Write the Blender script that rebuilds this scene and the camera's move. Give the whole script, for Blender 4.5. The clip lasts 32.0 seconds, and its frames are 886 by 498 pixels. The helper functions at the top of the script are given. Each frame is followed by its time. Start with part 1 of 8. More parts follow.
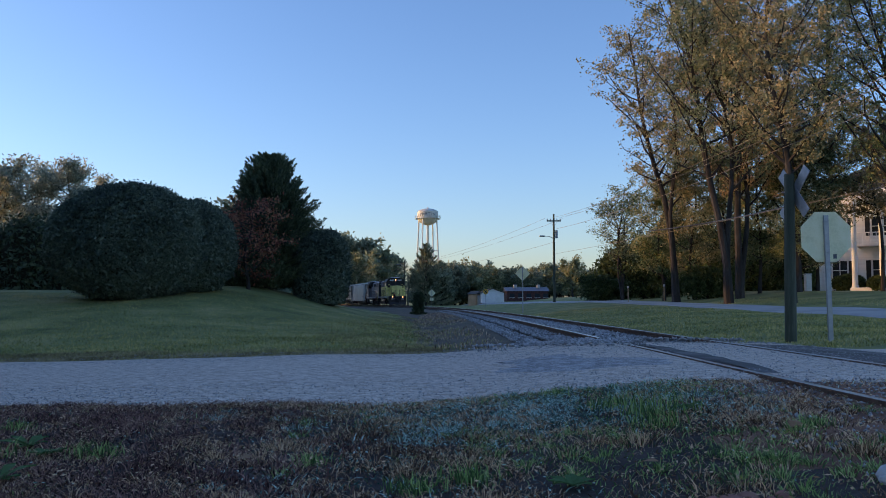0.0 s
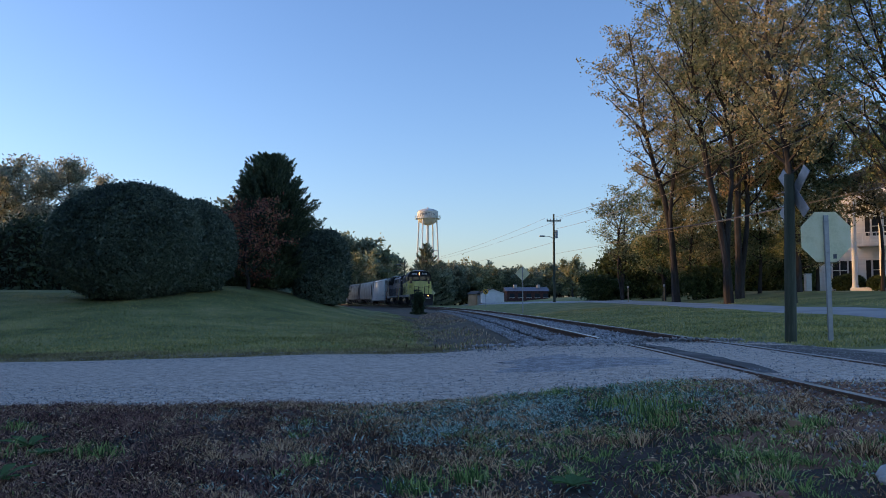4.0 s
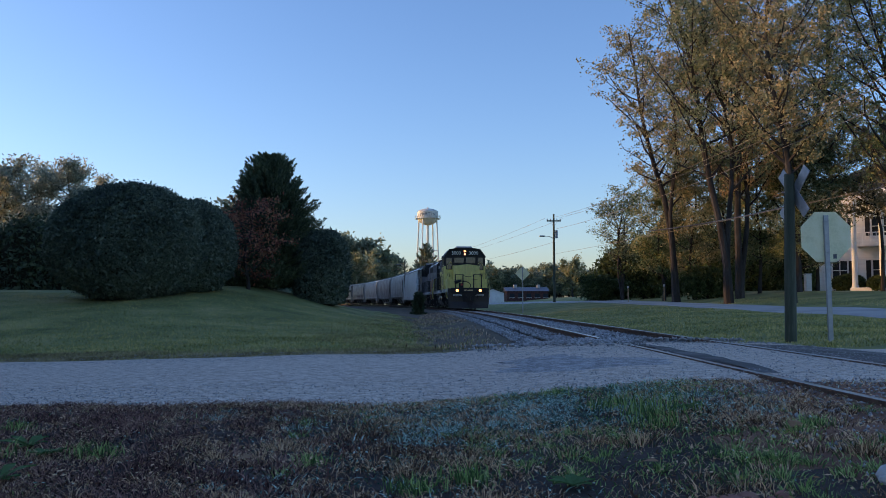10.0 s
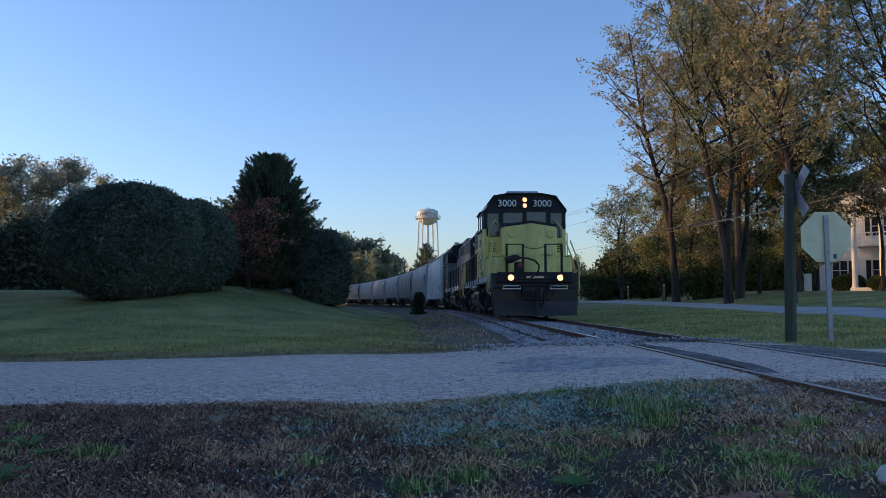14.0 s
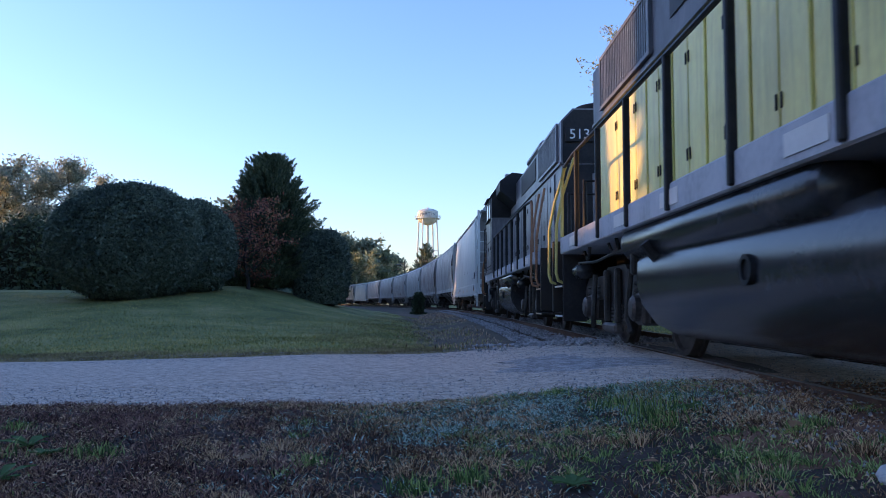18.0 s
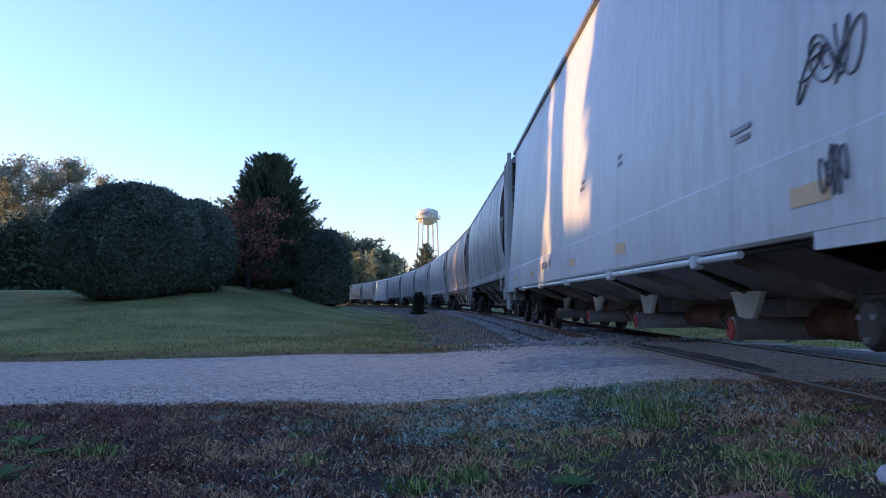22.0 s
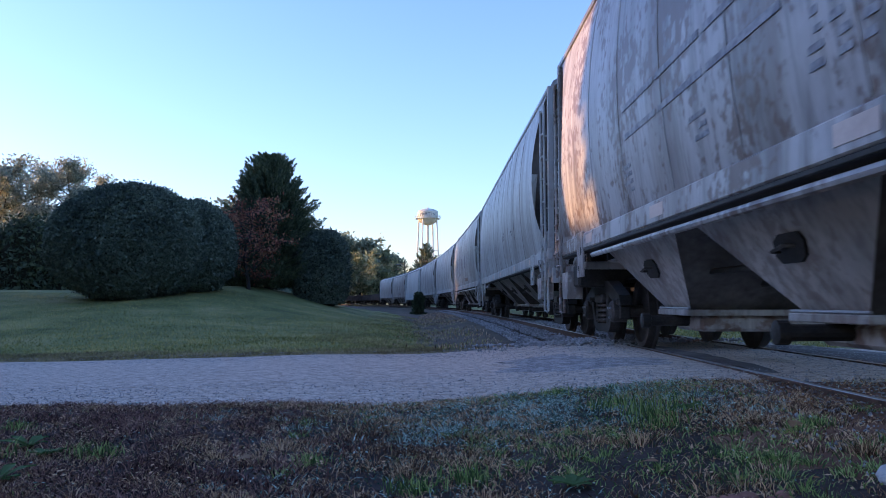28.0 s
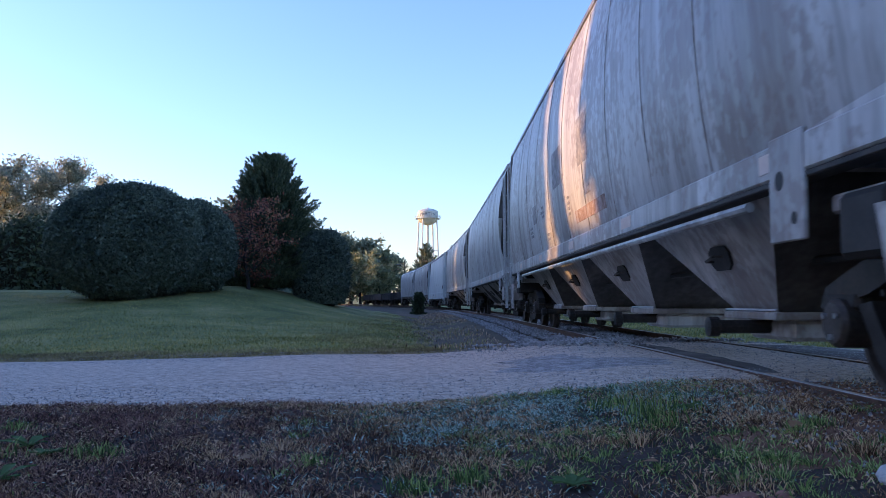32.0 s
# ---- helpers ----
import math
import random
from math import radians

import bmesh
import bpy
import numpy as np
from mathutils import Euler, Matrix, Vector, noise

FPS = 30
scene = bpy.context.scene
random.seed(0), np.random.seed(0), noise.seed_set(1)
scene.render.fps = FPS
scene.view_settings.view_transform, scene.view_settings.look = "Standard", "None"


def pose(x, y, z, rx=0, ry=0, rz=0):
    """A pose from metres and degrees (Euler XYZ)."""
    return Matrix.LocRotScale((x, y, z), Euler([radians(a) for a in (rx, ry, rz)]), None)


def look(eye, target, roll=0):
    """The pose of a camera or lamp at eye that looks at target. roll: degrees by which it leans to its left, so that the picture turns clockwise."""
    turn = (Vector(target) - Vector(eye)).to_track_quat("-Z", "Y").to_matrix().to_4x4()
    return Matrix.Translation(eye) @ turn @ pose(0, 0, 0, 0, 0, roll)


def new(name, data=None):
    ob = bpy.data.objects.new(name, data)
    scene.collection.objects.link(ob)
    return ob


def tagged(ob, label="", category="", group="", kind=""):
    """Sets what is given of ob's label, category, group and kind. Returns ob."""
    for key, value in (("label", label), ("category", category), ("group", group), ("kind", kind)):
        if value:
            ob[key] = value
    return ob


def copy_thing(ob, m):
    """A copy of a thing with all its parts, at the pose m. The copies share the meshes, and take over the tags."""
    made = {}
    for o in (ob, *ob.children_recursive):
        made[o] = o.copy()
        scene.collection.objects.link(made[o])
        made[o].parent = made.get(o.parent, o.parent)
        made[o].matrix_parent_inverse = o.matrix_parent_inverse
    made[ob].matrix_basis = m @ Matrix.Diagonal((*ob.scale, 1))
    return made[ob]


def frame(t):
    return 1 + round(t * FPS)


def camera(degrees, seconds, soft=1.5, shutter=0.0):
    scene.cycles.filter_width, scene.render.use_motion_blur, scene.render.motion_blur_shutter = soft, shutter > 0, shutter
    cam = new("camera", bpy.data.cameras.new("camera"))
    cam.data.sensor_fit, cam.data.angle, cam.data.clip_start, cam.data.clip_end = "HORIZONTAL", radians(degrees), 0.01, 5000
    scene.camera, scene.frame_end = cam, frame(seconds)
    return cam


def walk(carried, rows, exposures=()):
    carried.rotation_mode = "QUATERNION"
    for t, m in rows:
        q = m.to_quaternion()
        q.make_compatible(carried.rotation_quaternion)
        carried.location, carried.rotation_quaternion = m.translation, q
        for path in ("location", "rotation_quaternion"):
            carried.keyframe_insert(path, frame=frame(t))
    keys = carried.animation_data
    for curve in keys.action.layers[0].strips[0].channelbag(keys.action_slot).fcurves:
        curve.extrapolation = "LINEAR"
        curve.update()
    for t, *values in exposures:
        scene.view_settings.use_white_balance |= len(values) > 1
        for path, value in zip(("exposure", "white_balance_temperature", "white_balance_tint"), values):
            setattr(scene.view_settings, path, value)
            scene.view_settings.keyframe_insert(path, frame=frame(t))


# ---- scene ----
# The rails' top is z = 0; y runs along the straight track, x to the right, camera at x = y = 0.
LENS, EYE_Z, PITCH, YAW = 56.47, 0.576, 3.67, -0.55
cam = camera(LENS, 32.0, soft=0.85, shutter=0.16)
EYE = pose(0, 0, EYE_Z, 90 + PITCH, 0, YAW)
walk(cam, [(0, EYE), (32, EYE)], exposures=[(0, 0.60, 5750, 24), (14.0, 0.60, 5750, 24), (16.6, 0.95, 5800, 26), (18.0, 1.22, 5650, 30), (32, 1.34, 5650, 33)])

# ---- light ----
SUN_AZ, SUN_EL = -80.0, 9.5          # degrees clockwise from +y, and above the horizon
world = bpy.data.worlds.new("sky")
scene.world = world
world.use_nodes = True
wn = world.node_tree.nodes
sky = wn.new("ShaderNodeTexSky")
sky.sky_type = "NISHITA"
sky.sun_disc = False
sky.sun_elevation = radians(SUN_EL)
sky.sun_rotation = radians(SUN_AZ)
sky.air_density, sky.dust_density, sky.ozone_density = 1.05, 0.75, 3.0
wn["Background"].inputs[1].default_value = 0.168
world.node_tree.links.new(sky.outputs[0], wn["Background"].inputs[0])
sun_data = bpy.data.lights.new("sun", "SUN")
sun_data.energy, sun_data.angle, sun_data.color = 2.8, radians(0.6), (1.0, 0.54, 0.14)
sun = new("sun", sun_data)
az, el = radians(SUN_AZ), radians(SUN_EL)
SUN_DIR = Vector((math.sin(az) * math.cos(el), math.cos(az) * math.cos(el), math.sin(el)))
sun.matrix_world = look(SUN_DIR * 60, (0, 0, 0))


# ---- materials ----
def material(name, colours, rough=0.8, metal=0.0, scale=6.0, fine=60.0, bump=0.3, size=0.01, weight=0.45, island=0.0, spread=0.0, spec=0.4, stretch=(1, 1, 1)):
    """Two scales of noise over a ramp of base colours, with relief. island / spread: variation by loose part / by object."""
    m = bpy.data.materials.new(name)
    m.use_nodes = True
    n, link = m.node_tree.nodes, m.node_tree.links.new
    b = n["Principled BSDF"]
    co = n.new("ShaderNodeTexCoord")
    mp = n.new("ShaderNodeMapping")
    mp.inputs["Scale"].default_value = stretch
    link(co.outputs["Object"], mp.inputs[0])
    big, small = n.new("ShaderNodeTexNoise"), n.new("ShaderNodeTexNoise")
    for tex, sc, det in ((big, scale, 4), (small, fine, 3)):
        tex.inputs["Scale"].default_value, tex.inputs["Detail"].default_value = sc, det
        link(mp.outputs[0], tex.inputs["Vector"])
    add = n.new("ShaderNodeMath")
    add.operation = "MULTIPLY_ADD"
    link(small.outputs[0], add.inputs[0])
    add.inputs[1].default_value = weight / (1 + weight)
    base = n.new("ShaderNodeMath")
    base.operation = "MULTIPLY"
    base.inputs[1].default_value = 1 / (1 + weight)
    link(big.outputs[0], base.inputs[0])
    link(base.outputs[0], add.inputs[2])
    fac = add.outputs[0]
    for kind, amount in (("island", island), ("object", spread)):
        amount /= 1 + weight
        if amount:
            src = n.new("ShaderNodeNewGeometry").outputs["Random Per Island"] if kind == "island" else n.new("ShaderNodeObjectInfo").outputs["Random"]
            mul = n.new("ShaderNodeMath")
            mul.operation = "MULTIPLY_ADD"
            link(src, mul.inputs[0])
            mul.inputs[1].default_value = amount
            sub = n.new("ShaderNodeMath")
            sub.operation = "SUBTRACT"
            sub.inputs[1].default_value = amount / 2
            link(fac, mul.inputs[2])
            link(mul.outputs[0], sub.inputs[0])
            fac = sub.outputs[0]
    ramp = n.new("ShaderNodeValToRGB")
    els = ramp.color_ramp.elements
    k = len(colours)
    for i, c in enumerate(colours):
        e = els[i] if i < 2 else els.new(1)
    for i, c in enumerate(colours):
        els[i].position = 0.5 + 0.48 / (1 + weight) * (i / max(1, k - 1) - 0.5) if k > 1 else 0
        els[i].color = (*c, 1)
    link(fac, ramp.inputs[0])
    link(ramp.outputs[0], b.inputs["Base Color"])
    b.inputs["Roughness"].default_value = rough
    b.inputs["Metallic"].default_value = metal
    b.inputs["Specular IOR Level"].default_value = spec
    if bump:
        bp = n.new("ShaderNodeBump")
        bp.inputs["Strength"].default_value, bp.inputs["Distance"].default_value = bump, size
        link(add.outputs[0], bp.inputs["Height"])
        link(bp.outputs[0], b.inputs["Normal"])
    return m


def glow(name, colour, strength):
    m = bpy.data.materials.new(name)
    m.use_nodes = True
    b = m.node_tree.nodes["Principled BSDF"]
    b.inputs["Base Color"].default_value = (*colour, 1)
    b.inputs["Emission Color"].default_value = (*colour, 1)
    b.inputs["Emission Strength"].default_value = strength
    return m


def leafy(name, colours, scale=0.35, trans=0.35, island=0.5):
    m = material(name, colours, rough=0.65, scale=scale, fine=2.0, bump=0, island=island, spec=0.25)
    n, link = m.node_tree.nodes, m.node_tree.links.new
    b, out = n["Principled BSDF"], n["Material Output"]
    t = n.new("ShaderNodeBsdfTranslucent")
    link(b.inputs["Base Color"].links[0].from_socket, t.inputs[0])
    mix = n.new("ShaderNodeMixShader")
    mix.inputs[0].default_value = trans
    link(b.outputs[0], mix.inputs[1])
    link(t.outputs[0], mix.inputs[2])
    link(mix.outputs[0], out.inputs[0])
    return m


def glass(name, colour=(0.02, 0.025, 0.03), rough=0.05):
    m = material(name, [colour, tuple(c * 1.4 for c in colour)], rough=rough, spec=0.8, bump=0)
    return m


M_GROUND = material("turf_soil", [(0.095, 0.115, 0.034), (0.185, 0.205, 0.062), (0.33, 0.29, 0.12)], rough=0.95, scale=0.5, fine=14, bump=0.6, size=0.04)
M_VERGE = material("verge_soil", [(0.018, 0.012, 0.011), (0.04, 0.027, 0.023), (0.09, 0.065, 0.05)], rough=0.95, scale=1.3, fine=30, bump=0.7, size=0.03)
M_ROAD = material("gravel_road", [(0.36, 0.29, 0.23), (0.58, 0.485, 0.4), (0.78, 0.675, 0.57)], rough=0.95, scale=14, fine=70, bump=1.0, size=0.02, weight=1.5, spec=0.1)
M_ASPHALT = material("asphalt_lane", [(0.26, 0.26, 0.26), (0.36, 0.36, 0.35), (0.42, 0.41, 0.40)], rough=0.85, scale=0.6, fine=30, bump=0.3)
M_PATCH = material("dark_patch", [(0.19, 0.175, 0.165), (0.36, 0.335, 0.32), (0.60, 0.56, 0.53)], rough=0.95, scale=9, fine=70, bump=0.9, size=0.02, weight=1.6, spec=0.15)
M_TAR = material("packed_tar", [(0.05, 0.045, 0.042), (0.10, 0.092, 0.087), (0.17, 0.16, 0.15)], rough=0.9, scale=2, fine=40, bump=0.5)
M_REDSOIL = material("red_clay_soil", [(0.08, 0.036, 0.024), (0.18, 0.085, 0.05), (0.3, 0.155, 0.095)], rough=0.95, scale=1.8, fine=26, bump=0.9, size=0.03)
M_CINDER = material("cinder_bed", [(0.06, 0.048, 0.034), (0.12, 0.095, 0.065), (0.2, 0.155, 0.1)], rough=0.95, scale=0.8, fine=24, bump=0.8, size=0.04)
M_STONE = material("ballast_stone", [(0.20, 0.195, 0.195), (0.34, 0.335, 0.335), (0.50, 0.49, 0.48)], rough=0.85, scale=8, fine=50, island=0.5, bump=0.3)
M_RUST = material("rusty_steel", [(0.06, 0.035, 0.025), (0.12, 0.07, 0.045), (0.17, 0.10, 0.07)], rough=0.75, metal=0.3, scale=6, fine=50, bump=0.4, size=0.004)
M_RAILTOP = material("worn_steel", [(0.35, 0.34, 0.33), (0.5, 0.49, 0.48)], rough=0.28, metal=0.9, scale=20, fine=100, bump=0.05)
M_TIE = material("creosoted_wood", [(0.04, 0.033, 0.03), (0.09, 0.075, 0.065), (0.14, 0.12, 0.10)], rough=0.9, scale=6, fine=30, spread=0.4, stretch=(0.3, 2, 2))
M_BARK = material("bark", [(0.016, 0.014, 0.014), (0.034, 0.03, 0.028), (0.065, 0.058, 0.054)], rough=0.95, scale=2, fine=14, bump=0.9, size=0.03, stretch=(1, 1, 0.25))
M_POLE = material("weathered_pole", [(0.034, 0.042, 0.030), (0.062, 0.074, 0.052), (0.11, 0.12, 0.088)], rough=0.9, scale=3, fine=40, bump=0.6, size=0.006, stretch=(3, 3, 0.15))
M_GALV = material("galvanised_steel", [(0.28, 0.29, 0.30), (0.38, 0.39, 0.40)], rough=0.5, metal=0.6, scale=8, fine=60, bump=0.1)
M_SIGNBACK = material("aluminium_sign_back", [(0.62, 0.60, 0.36), (0.74, 0.71, 0.46), (0.78, 0.75, 0.54)], rough=0.6, metal=0.1, scale=3, fine=30, bump=0.05)
M_WHITE = material("white_paint", [(0.62, 0.61, 0.58), (0.78, 0.77, 0.74)], rough=0.6, scale=1.5, fine=25, bump=0.1)
M_WINDOW = glass("window_glass", (0.03, 0.035, 0.045))
M_ROOF = material("roof_shingle", [(0.07, 0.065, 0.06), (0.12, 0.11, 0.10)], rough=0.9, scale=2, fine=20)


# ---- mesh helpers ----
class Geo:
    """Vertices and faces of one part, gathered piece by piece."""

    def __init__(self):
        self.v, self.f = [], []

    def add(self, verts, faces):
        k = len(self.v)
        self.v += [tuple(p) for p in verts]
        self.f += [tuple(i + k for i in f) for f in faces]
        return self

    def box(self, x0, x1, y0, y1, z0, z1, c=0.0, m=None):
        """A box with chamfered edges of width c."""
        lo, hi = Vector((min(x0, x1), min(y0, y1), min(z0, z1))), Vector((max(x0, x1), max(y0, y1), max(z0, z1)))
        c = min(c, *((h - l) * 0.45 for l, h in zip(lo, hi)))
        if c <= 0:
            vs = [(x, y, z) for x in (lo.x, hi.x) for y in (lo.y, hi.y) for z in (lo.z, hi.z)]
            fs = [(0, 1, 3, 2), (4, 6, 7, 5), (0, 4, 5, 1), (2, 3, 7, 6), (0, 2, 6, 4), (1, 5, 7, 3)]
        else:
            vs, ids = [], {}
            for sx in (0, 1):
                for sy in (0, 1):
                    for sz in (0, 1):
                        s = (sx, sy, sz)
                        for a in range(3):
                            p = [(hi[i] - c if s[i] else lo[i] + c) for i in range(3)]
                            p[a] = hi[a] if s[a] else lo[a]
                            ids[s, a] = len(vs)
                            vs.append(p)
            fs = []
            for a in range(3):
                b, d = (a + 1) % 3, (a + 2) % 3
                for e in (0, 1):
                    q = []
                    for u, w in ((0, 0), (1, 0), (1, 1), (0, 1)):
                        s = [0, 0, 0]
                        s[a], s[b], s[d] = e, u, w
                        q.append(ids[tuple(s), a])
                    fs.append(q if e else q[::-1])
                for u in (0, 1):
                    for w in (0, 1):
                        q = []
                        for e, ax in ((0, b), (1, b), (1, d), (0, d)):
                            s = [0, 0, 0]
                            s[a], s[b], s[d] = e, u, w
                            q.append(ids[tuple(s), ax])
                        fs.append(q if u != w else q[::-1])
            for s in [(i, j, k) for i in (0, 1) for j in (0, 1) for k in (0, 1)]:
                q = [ids[s, a] for a in range(3)]
                fs.append(q if sum(s) % 2 else q[::-1])
        if m is not None:
            vs = [m @ Vector(p) for p in vs]
        return self.add(vs, fs)

    def tube(self, pts, r, n=6, cap=True):
        """A round bar along points; r is one radius or one for each point."""
        pts = [Vector(p) for p in pts]
        rs = r if isinstance(r, (list, tuple)) else [r] * len(pts)
        k0, up = len(self.v), None
        rings = []
        for i, p in enumerate(pts):
            t = (pts[min(i + 1, len(pts) - 1)] - pts[max(i - 1, 0)]).normalized()
            if up is None:
                up = t.orthogonal().normalized()
            up = (up - t * up.dot(t))
            up = up.normalized() if up.length > 1e-4 else t.orthogonal().normalized()
            w = t.cross(up)
            rings.append(len(self.v))
            for j in range(n):
                a = 2 * math.pi * j / n
                self.v.append(tuple(p + (up * math.cos(a) + w * math.sin(a)) * rs[i]))
        for i in range(len(pts) - 1):
            for j in range(n):
                self.f.append((rings[i] + j, rings[i] + (j + 1) % n, rings[i + 1] + (j + 1) % n, rings[i + 1] + j))
        if cap:
            self.f.append(tuple(range(rings[0], rings[0] + n))[::-1])
            self.f.append(tuple(range(rings[-1], rings[-1] + n)))
        return self

    def loft(self, rings, closed=True, caps=True):
        """Rings of equal length joined in order."""
        k, n = len(self.v), len(rings[0])
        for r in rings:
            self.v += [tuple(p) for p in r]
        for i in range(len(rings) - 1):
            for j in range(n if closed else n - 1):
                a, b = k + i * n + j, k + i * n + (j + 1) % n
                self.f.append((a, b, b + n, a + n))
        if caps:
            self.f.append(tuple(range(k, k + n))[::-1])
            self.f.append(tuple(range(k + (len(rings) - 1) * n, k + len(rings) * n)))
        return self

    def surround(self, u0, u1, w0, w1, t, a, b, axis="y"):
        """A rectangular frame of width t round an opening, from a to b along axis."""
        def put(u, w, d):
            return (u, d, w) if axis == "y" else (d, u, w)
        rings = []
        for (u, w), (su, sw) in (((u0, w0), (-1, -1)), ((u1, w0), (1, -1)), ((u1, w1), (1, 1)), ((u0, w1), (-1, 1)), ((u0, w0), (-1, -1))):
            rings.append([put(u, w, a), put(u, w, b), put(u + su * t, w + sw * t, b), put(u + su * t, w + sw * t, a)])
        return self.loft(rings, caps=False)

    def prism(self, profile, axis, a, b):
        """A closed outline in the plane across axis ('x', 'y', 'z'), drawn from a to b."""
        def put(p, t):
            return (t, p[0], p[1]) if axis == "x" else (p[0], t, p[1]) if axis == "y" else (p[0], p[1], t)
        return self.loft([[put(p, a) for p in profile], [put(p, b) for p in profile]])

    def lathe(self, profile, axis="x", centre=(0, 0, 0), n=24):
        """A turned body: rows of (place along axis, radius)."""
        rings = []
        for t, r in profile:
            ring = []
            for j in range(n):
                u, w = r * math.cos(2 * math.pi * j / n), r * math.sin(2 * math.pi * j / n)
                p = (t, u, w) if axis == "x" else (w, t, u) if axis == "y" else (u, w, t)
                ring.append(Vector(p) + Vector(centre))
            rings.append(ring)
        return self.loft(rings)

    def mesh(self, name, mat, smooth=False):
        me = bpy.data.meshes.new(name)
        me.from_pydata(self.v, [], self.f)
        me.update()
        bm = bmesh.new()
        bm.from_mesh(me)
        bmesh.ops.recalc_face_normals(bm, faces=bm.faces[:]) if len(bm.faces) < 20000 else None
        bm.to_mesh(me)
        bm.free()
        if mat is not None:
            me.materials.append(mat)
        if smooth:
            me.set_sharp_from_angle(angle=radians(35))
            me.polygons.foreach_set("use_smooth", [True] * len(me.polygons))
        return me


def part(name, geo, mat, parent=None, label="", smooth=False):
    ob = new(name, geo.mesh(name, mat, smooth))
    if parent is not None:
        ob.parent = parent
    if label:
        tagged(ob, label)
    return ob


def thing(name, label, category, group="", kind="", at=None):
    ob = tagged(new(name), label, category, group, kind)
    ob.empty_display_size = 0.2
    if at is not None:
        ob.matrix_basis = at
    return ob


def bulk_mesh(name, verts, faces, mat):
    """A mesh of many equal quads or triangles from numpy arrays."""
    me = bpy.data.meshes.new(name)
    n = faces.shape[1]
    me.vertices.add(len(verts))
    me.vertices.foreach_set("co", verts.astype(np.float32).ravel())
    me.loops.add(faces.size)
    me.loops.foreach_set("vertex_index", faces.astype(np.int32).ravel())
    me.polygons.add(len(faces))
    me.polygons.foreach_set("loop_start", np.arange(0, faces.size, n, dtype=np.int32))
    me.polygons.foreach_set("loop_total", np.full(len(faces), n, dtype=np.int32))
    me.update(calc_edges=True)
    me.materials.append(mat)
    return me


def sstep(u):
    u = np.clip(u, 0.0, 1.0)
    return u * u * (3 - 2 * u)


rng = np.random.default_rng(7)

# ---- the track's line ----
TRACK_X, BEND_Y, BEND_R, GAUGE = 3.41, 22.0, 700.0, 1.505


def rail_point(s, off=0.0, z=0.0):
    """Place at s metres along the track, off metres to its right."""
    a = max(0.0, s - BEND_Y) / BEND_R
    base = Vector((TRACK_X - BEND_R + BEND_R * math.cos(a), (BEND_Y + BEND_R * math.sin(a)) if s > BEND_Y else s, 0))
    return base + Vector((math.cos(a), math.sin(a), 0)) * off + Vector((0, 0, z))


def track_x(y):
    y = np.asarray(y, float)
    return TRACK_X - np.where(y > BEND_Y, BEND_R - np.sqrt(np.maximum(BEND_R ** 2 - np.clip(y - BEND_Y, 0, 690) ** 2, 1)), 0)


ROAD_NEAR, ROAD_FAR = 6.5, 12.7


def ground_z(x, y):
    """Height of the ground sheet."""
    x, y = np.asarray(x, float), np.asarray(y, float)
    off = x - track_x(y)
    z = np.full(np.broadcast(x, y).shape, -0.22)
    # road falls away to the left
    z = z - 0.12 * sstep((-x - 1) / 8) * sstep((y - 4) / 4)
    # grassy mound on the left, with a cut down to the track
    z = z + 1.9 * sstep((-x - 1) / 9.5) * sstep((y - 12.6) / 28) * (1 - sstep((y - 40) / 20)) * (1 - 0.22 * sstep((-x - 8) / 4))
    # lawn rising on the right, across the lane
    z = z + 0.16 * sstep((x - 5) / 4)
    z = z + sstep((x - 5) / 9) * (0.08 + 0.0145 * np.clip(y - 24, -8, 40)) + 0.13 * np.clip((x - 14) / 3.5, 0, 1) * sstep((y - 14) / 14) + 0.10 * np.clip(x - 16.5, 0, 7) * sstep((y - 14) / 14)
    # soil packed up to the rails at the crossing
    z = z + (-0.064 - z) * (1 - sstep((np.abs(off) - 1.3) / 2.4)) * (1 - sstep((y - 12) / 2.5))
    # shallow ditch beside the ballast
    z = z - 0.16 * np.exp(-((off + 3.6) / 0.9) ** 2) * sstep((y - 13) / 5)
    # low bed under the ties
    z = z + 0.03 * np.exp(-(off / 2.2) ** 2)
    z = z + 0.03 * np.sin(x * 0.9 + 1.3) * np.sin(y * 0.7) * sstep((y - 12) / 6) * sstep((np.abs(off) - 3) / 3)
    z = z + 6 * sstep((y - 260) / 900)
    return z


def gz(x, y):
    return float(ground_z(x, y))


# ---- ground, roads, track ----
def spaced(lo, hi, fine_lo, fine_hi, step, grow=1.13):
    mid = list(np.arange(fine_lo, fine_hi, step))
    up, down, d = [], [], step
    while (up[-1] if up else fine_hi) < hi:
        up.append((up[-1] if up else fine_hi - d) + d)
        d *= grow
    d = step
    while (down[-1] if down else fine_lo) > lo:
        d *= grow
        down.append((down[-1] if down else fine_lo) - d)
    return np.array(down[::-1] + mid + up)


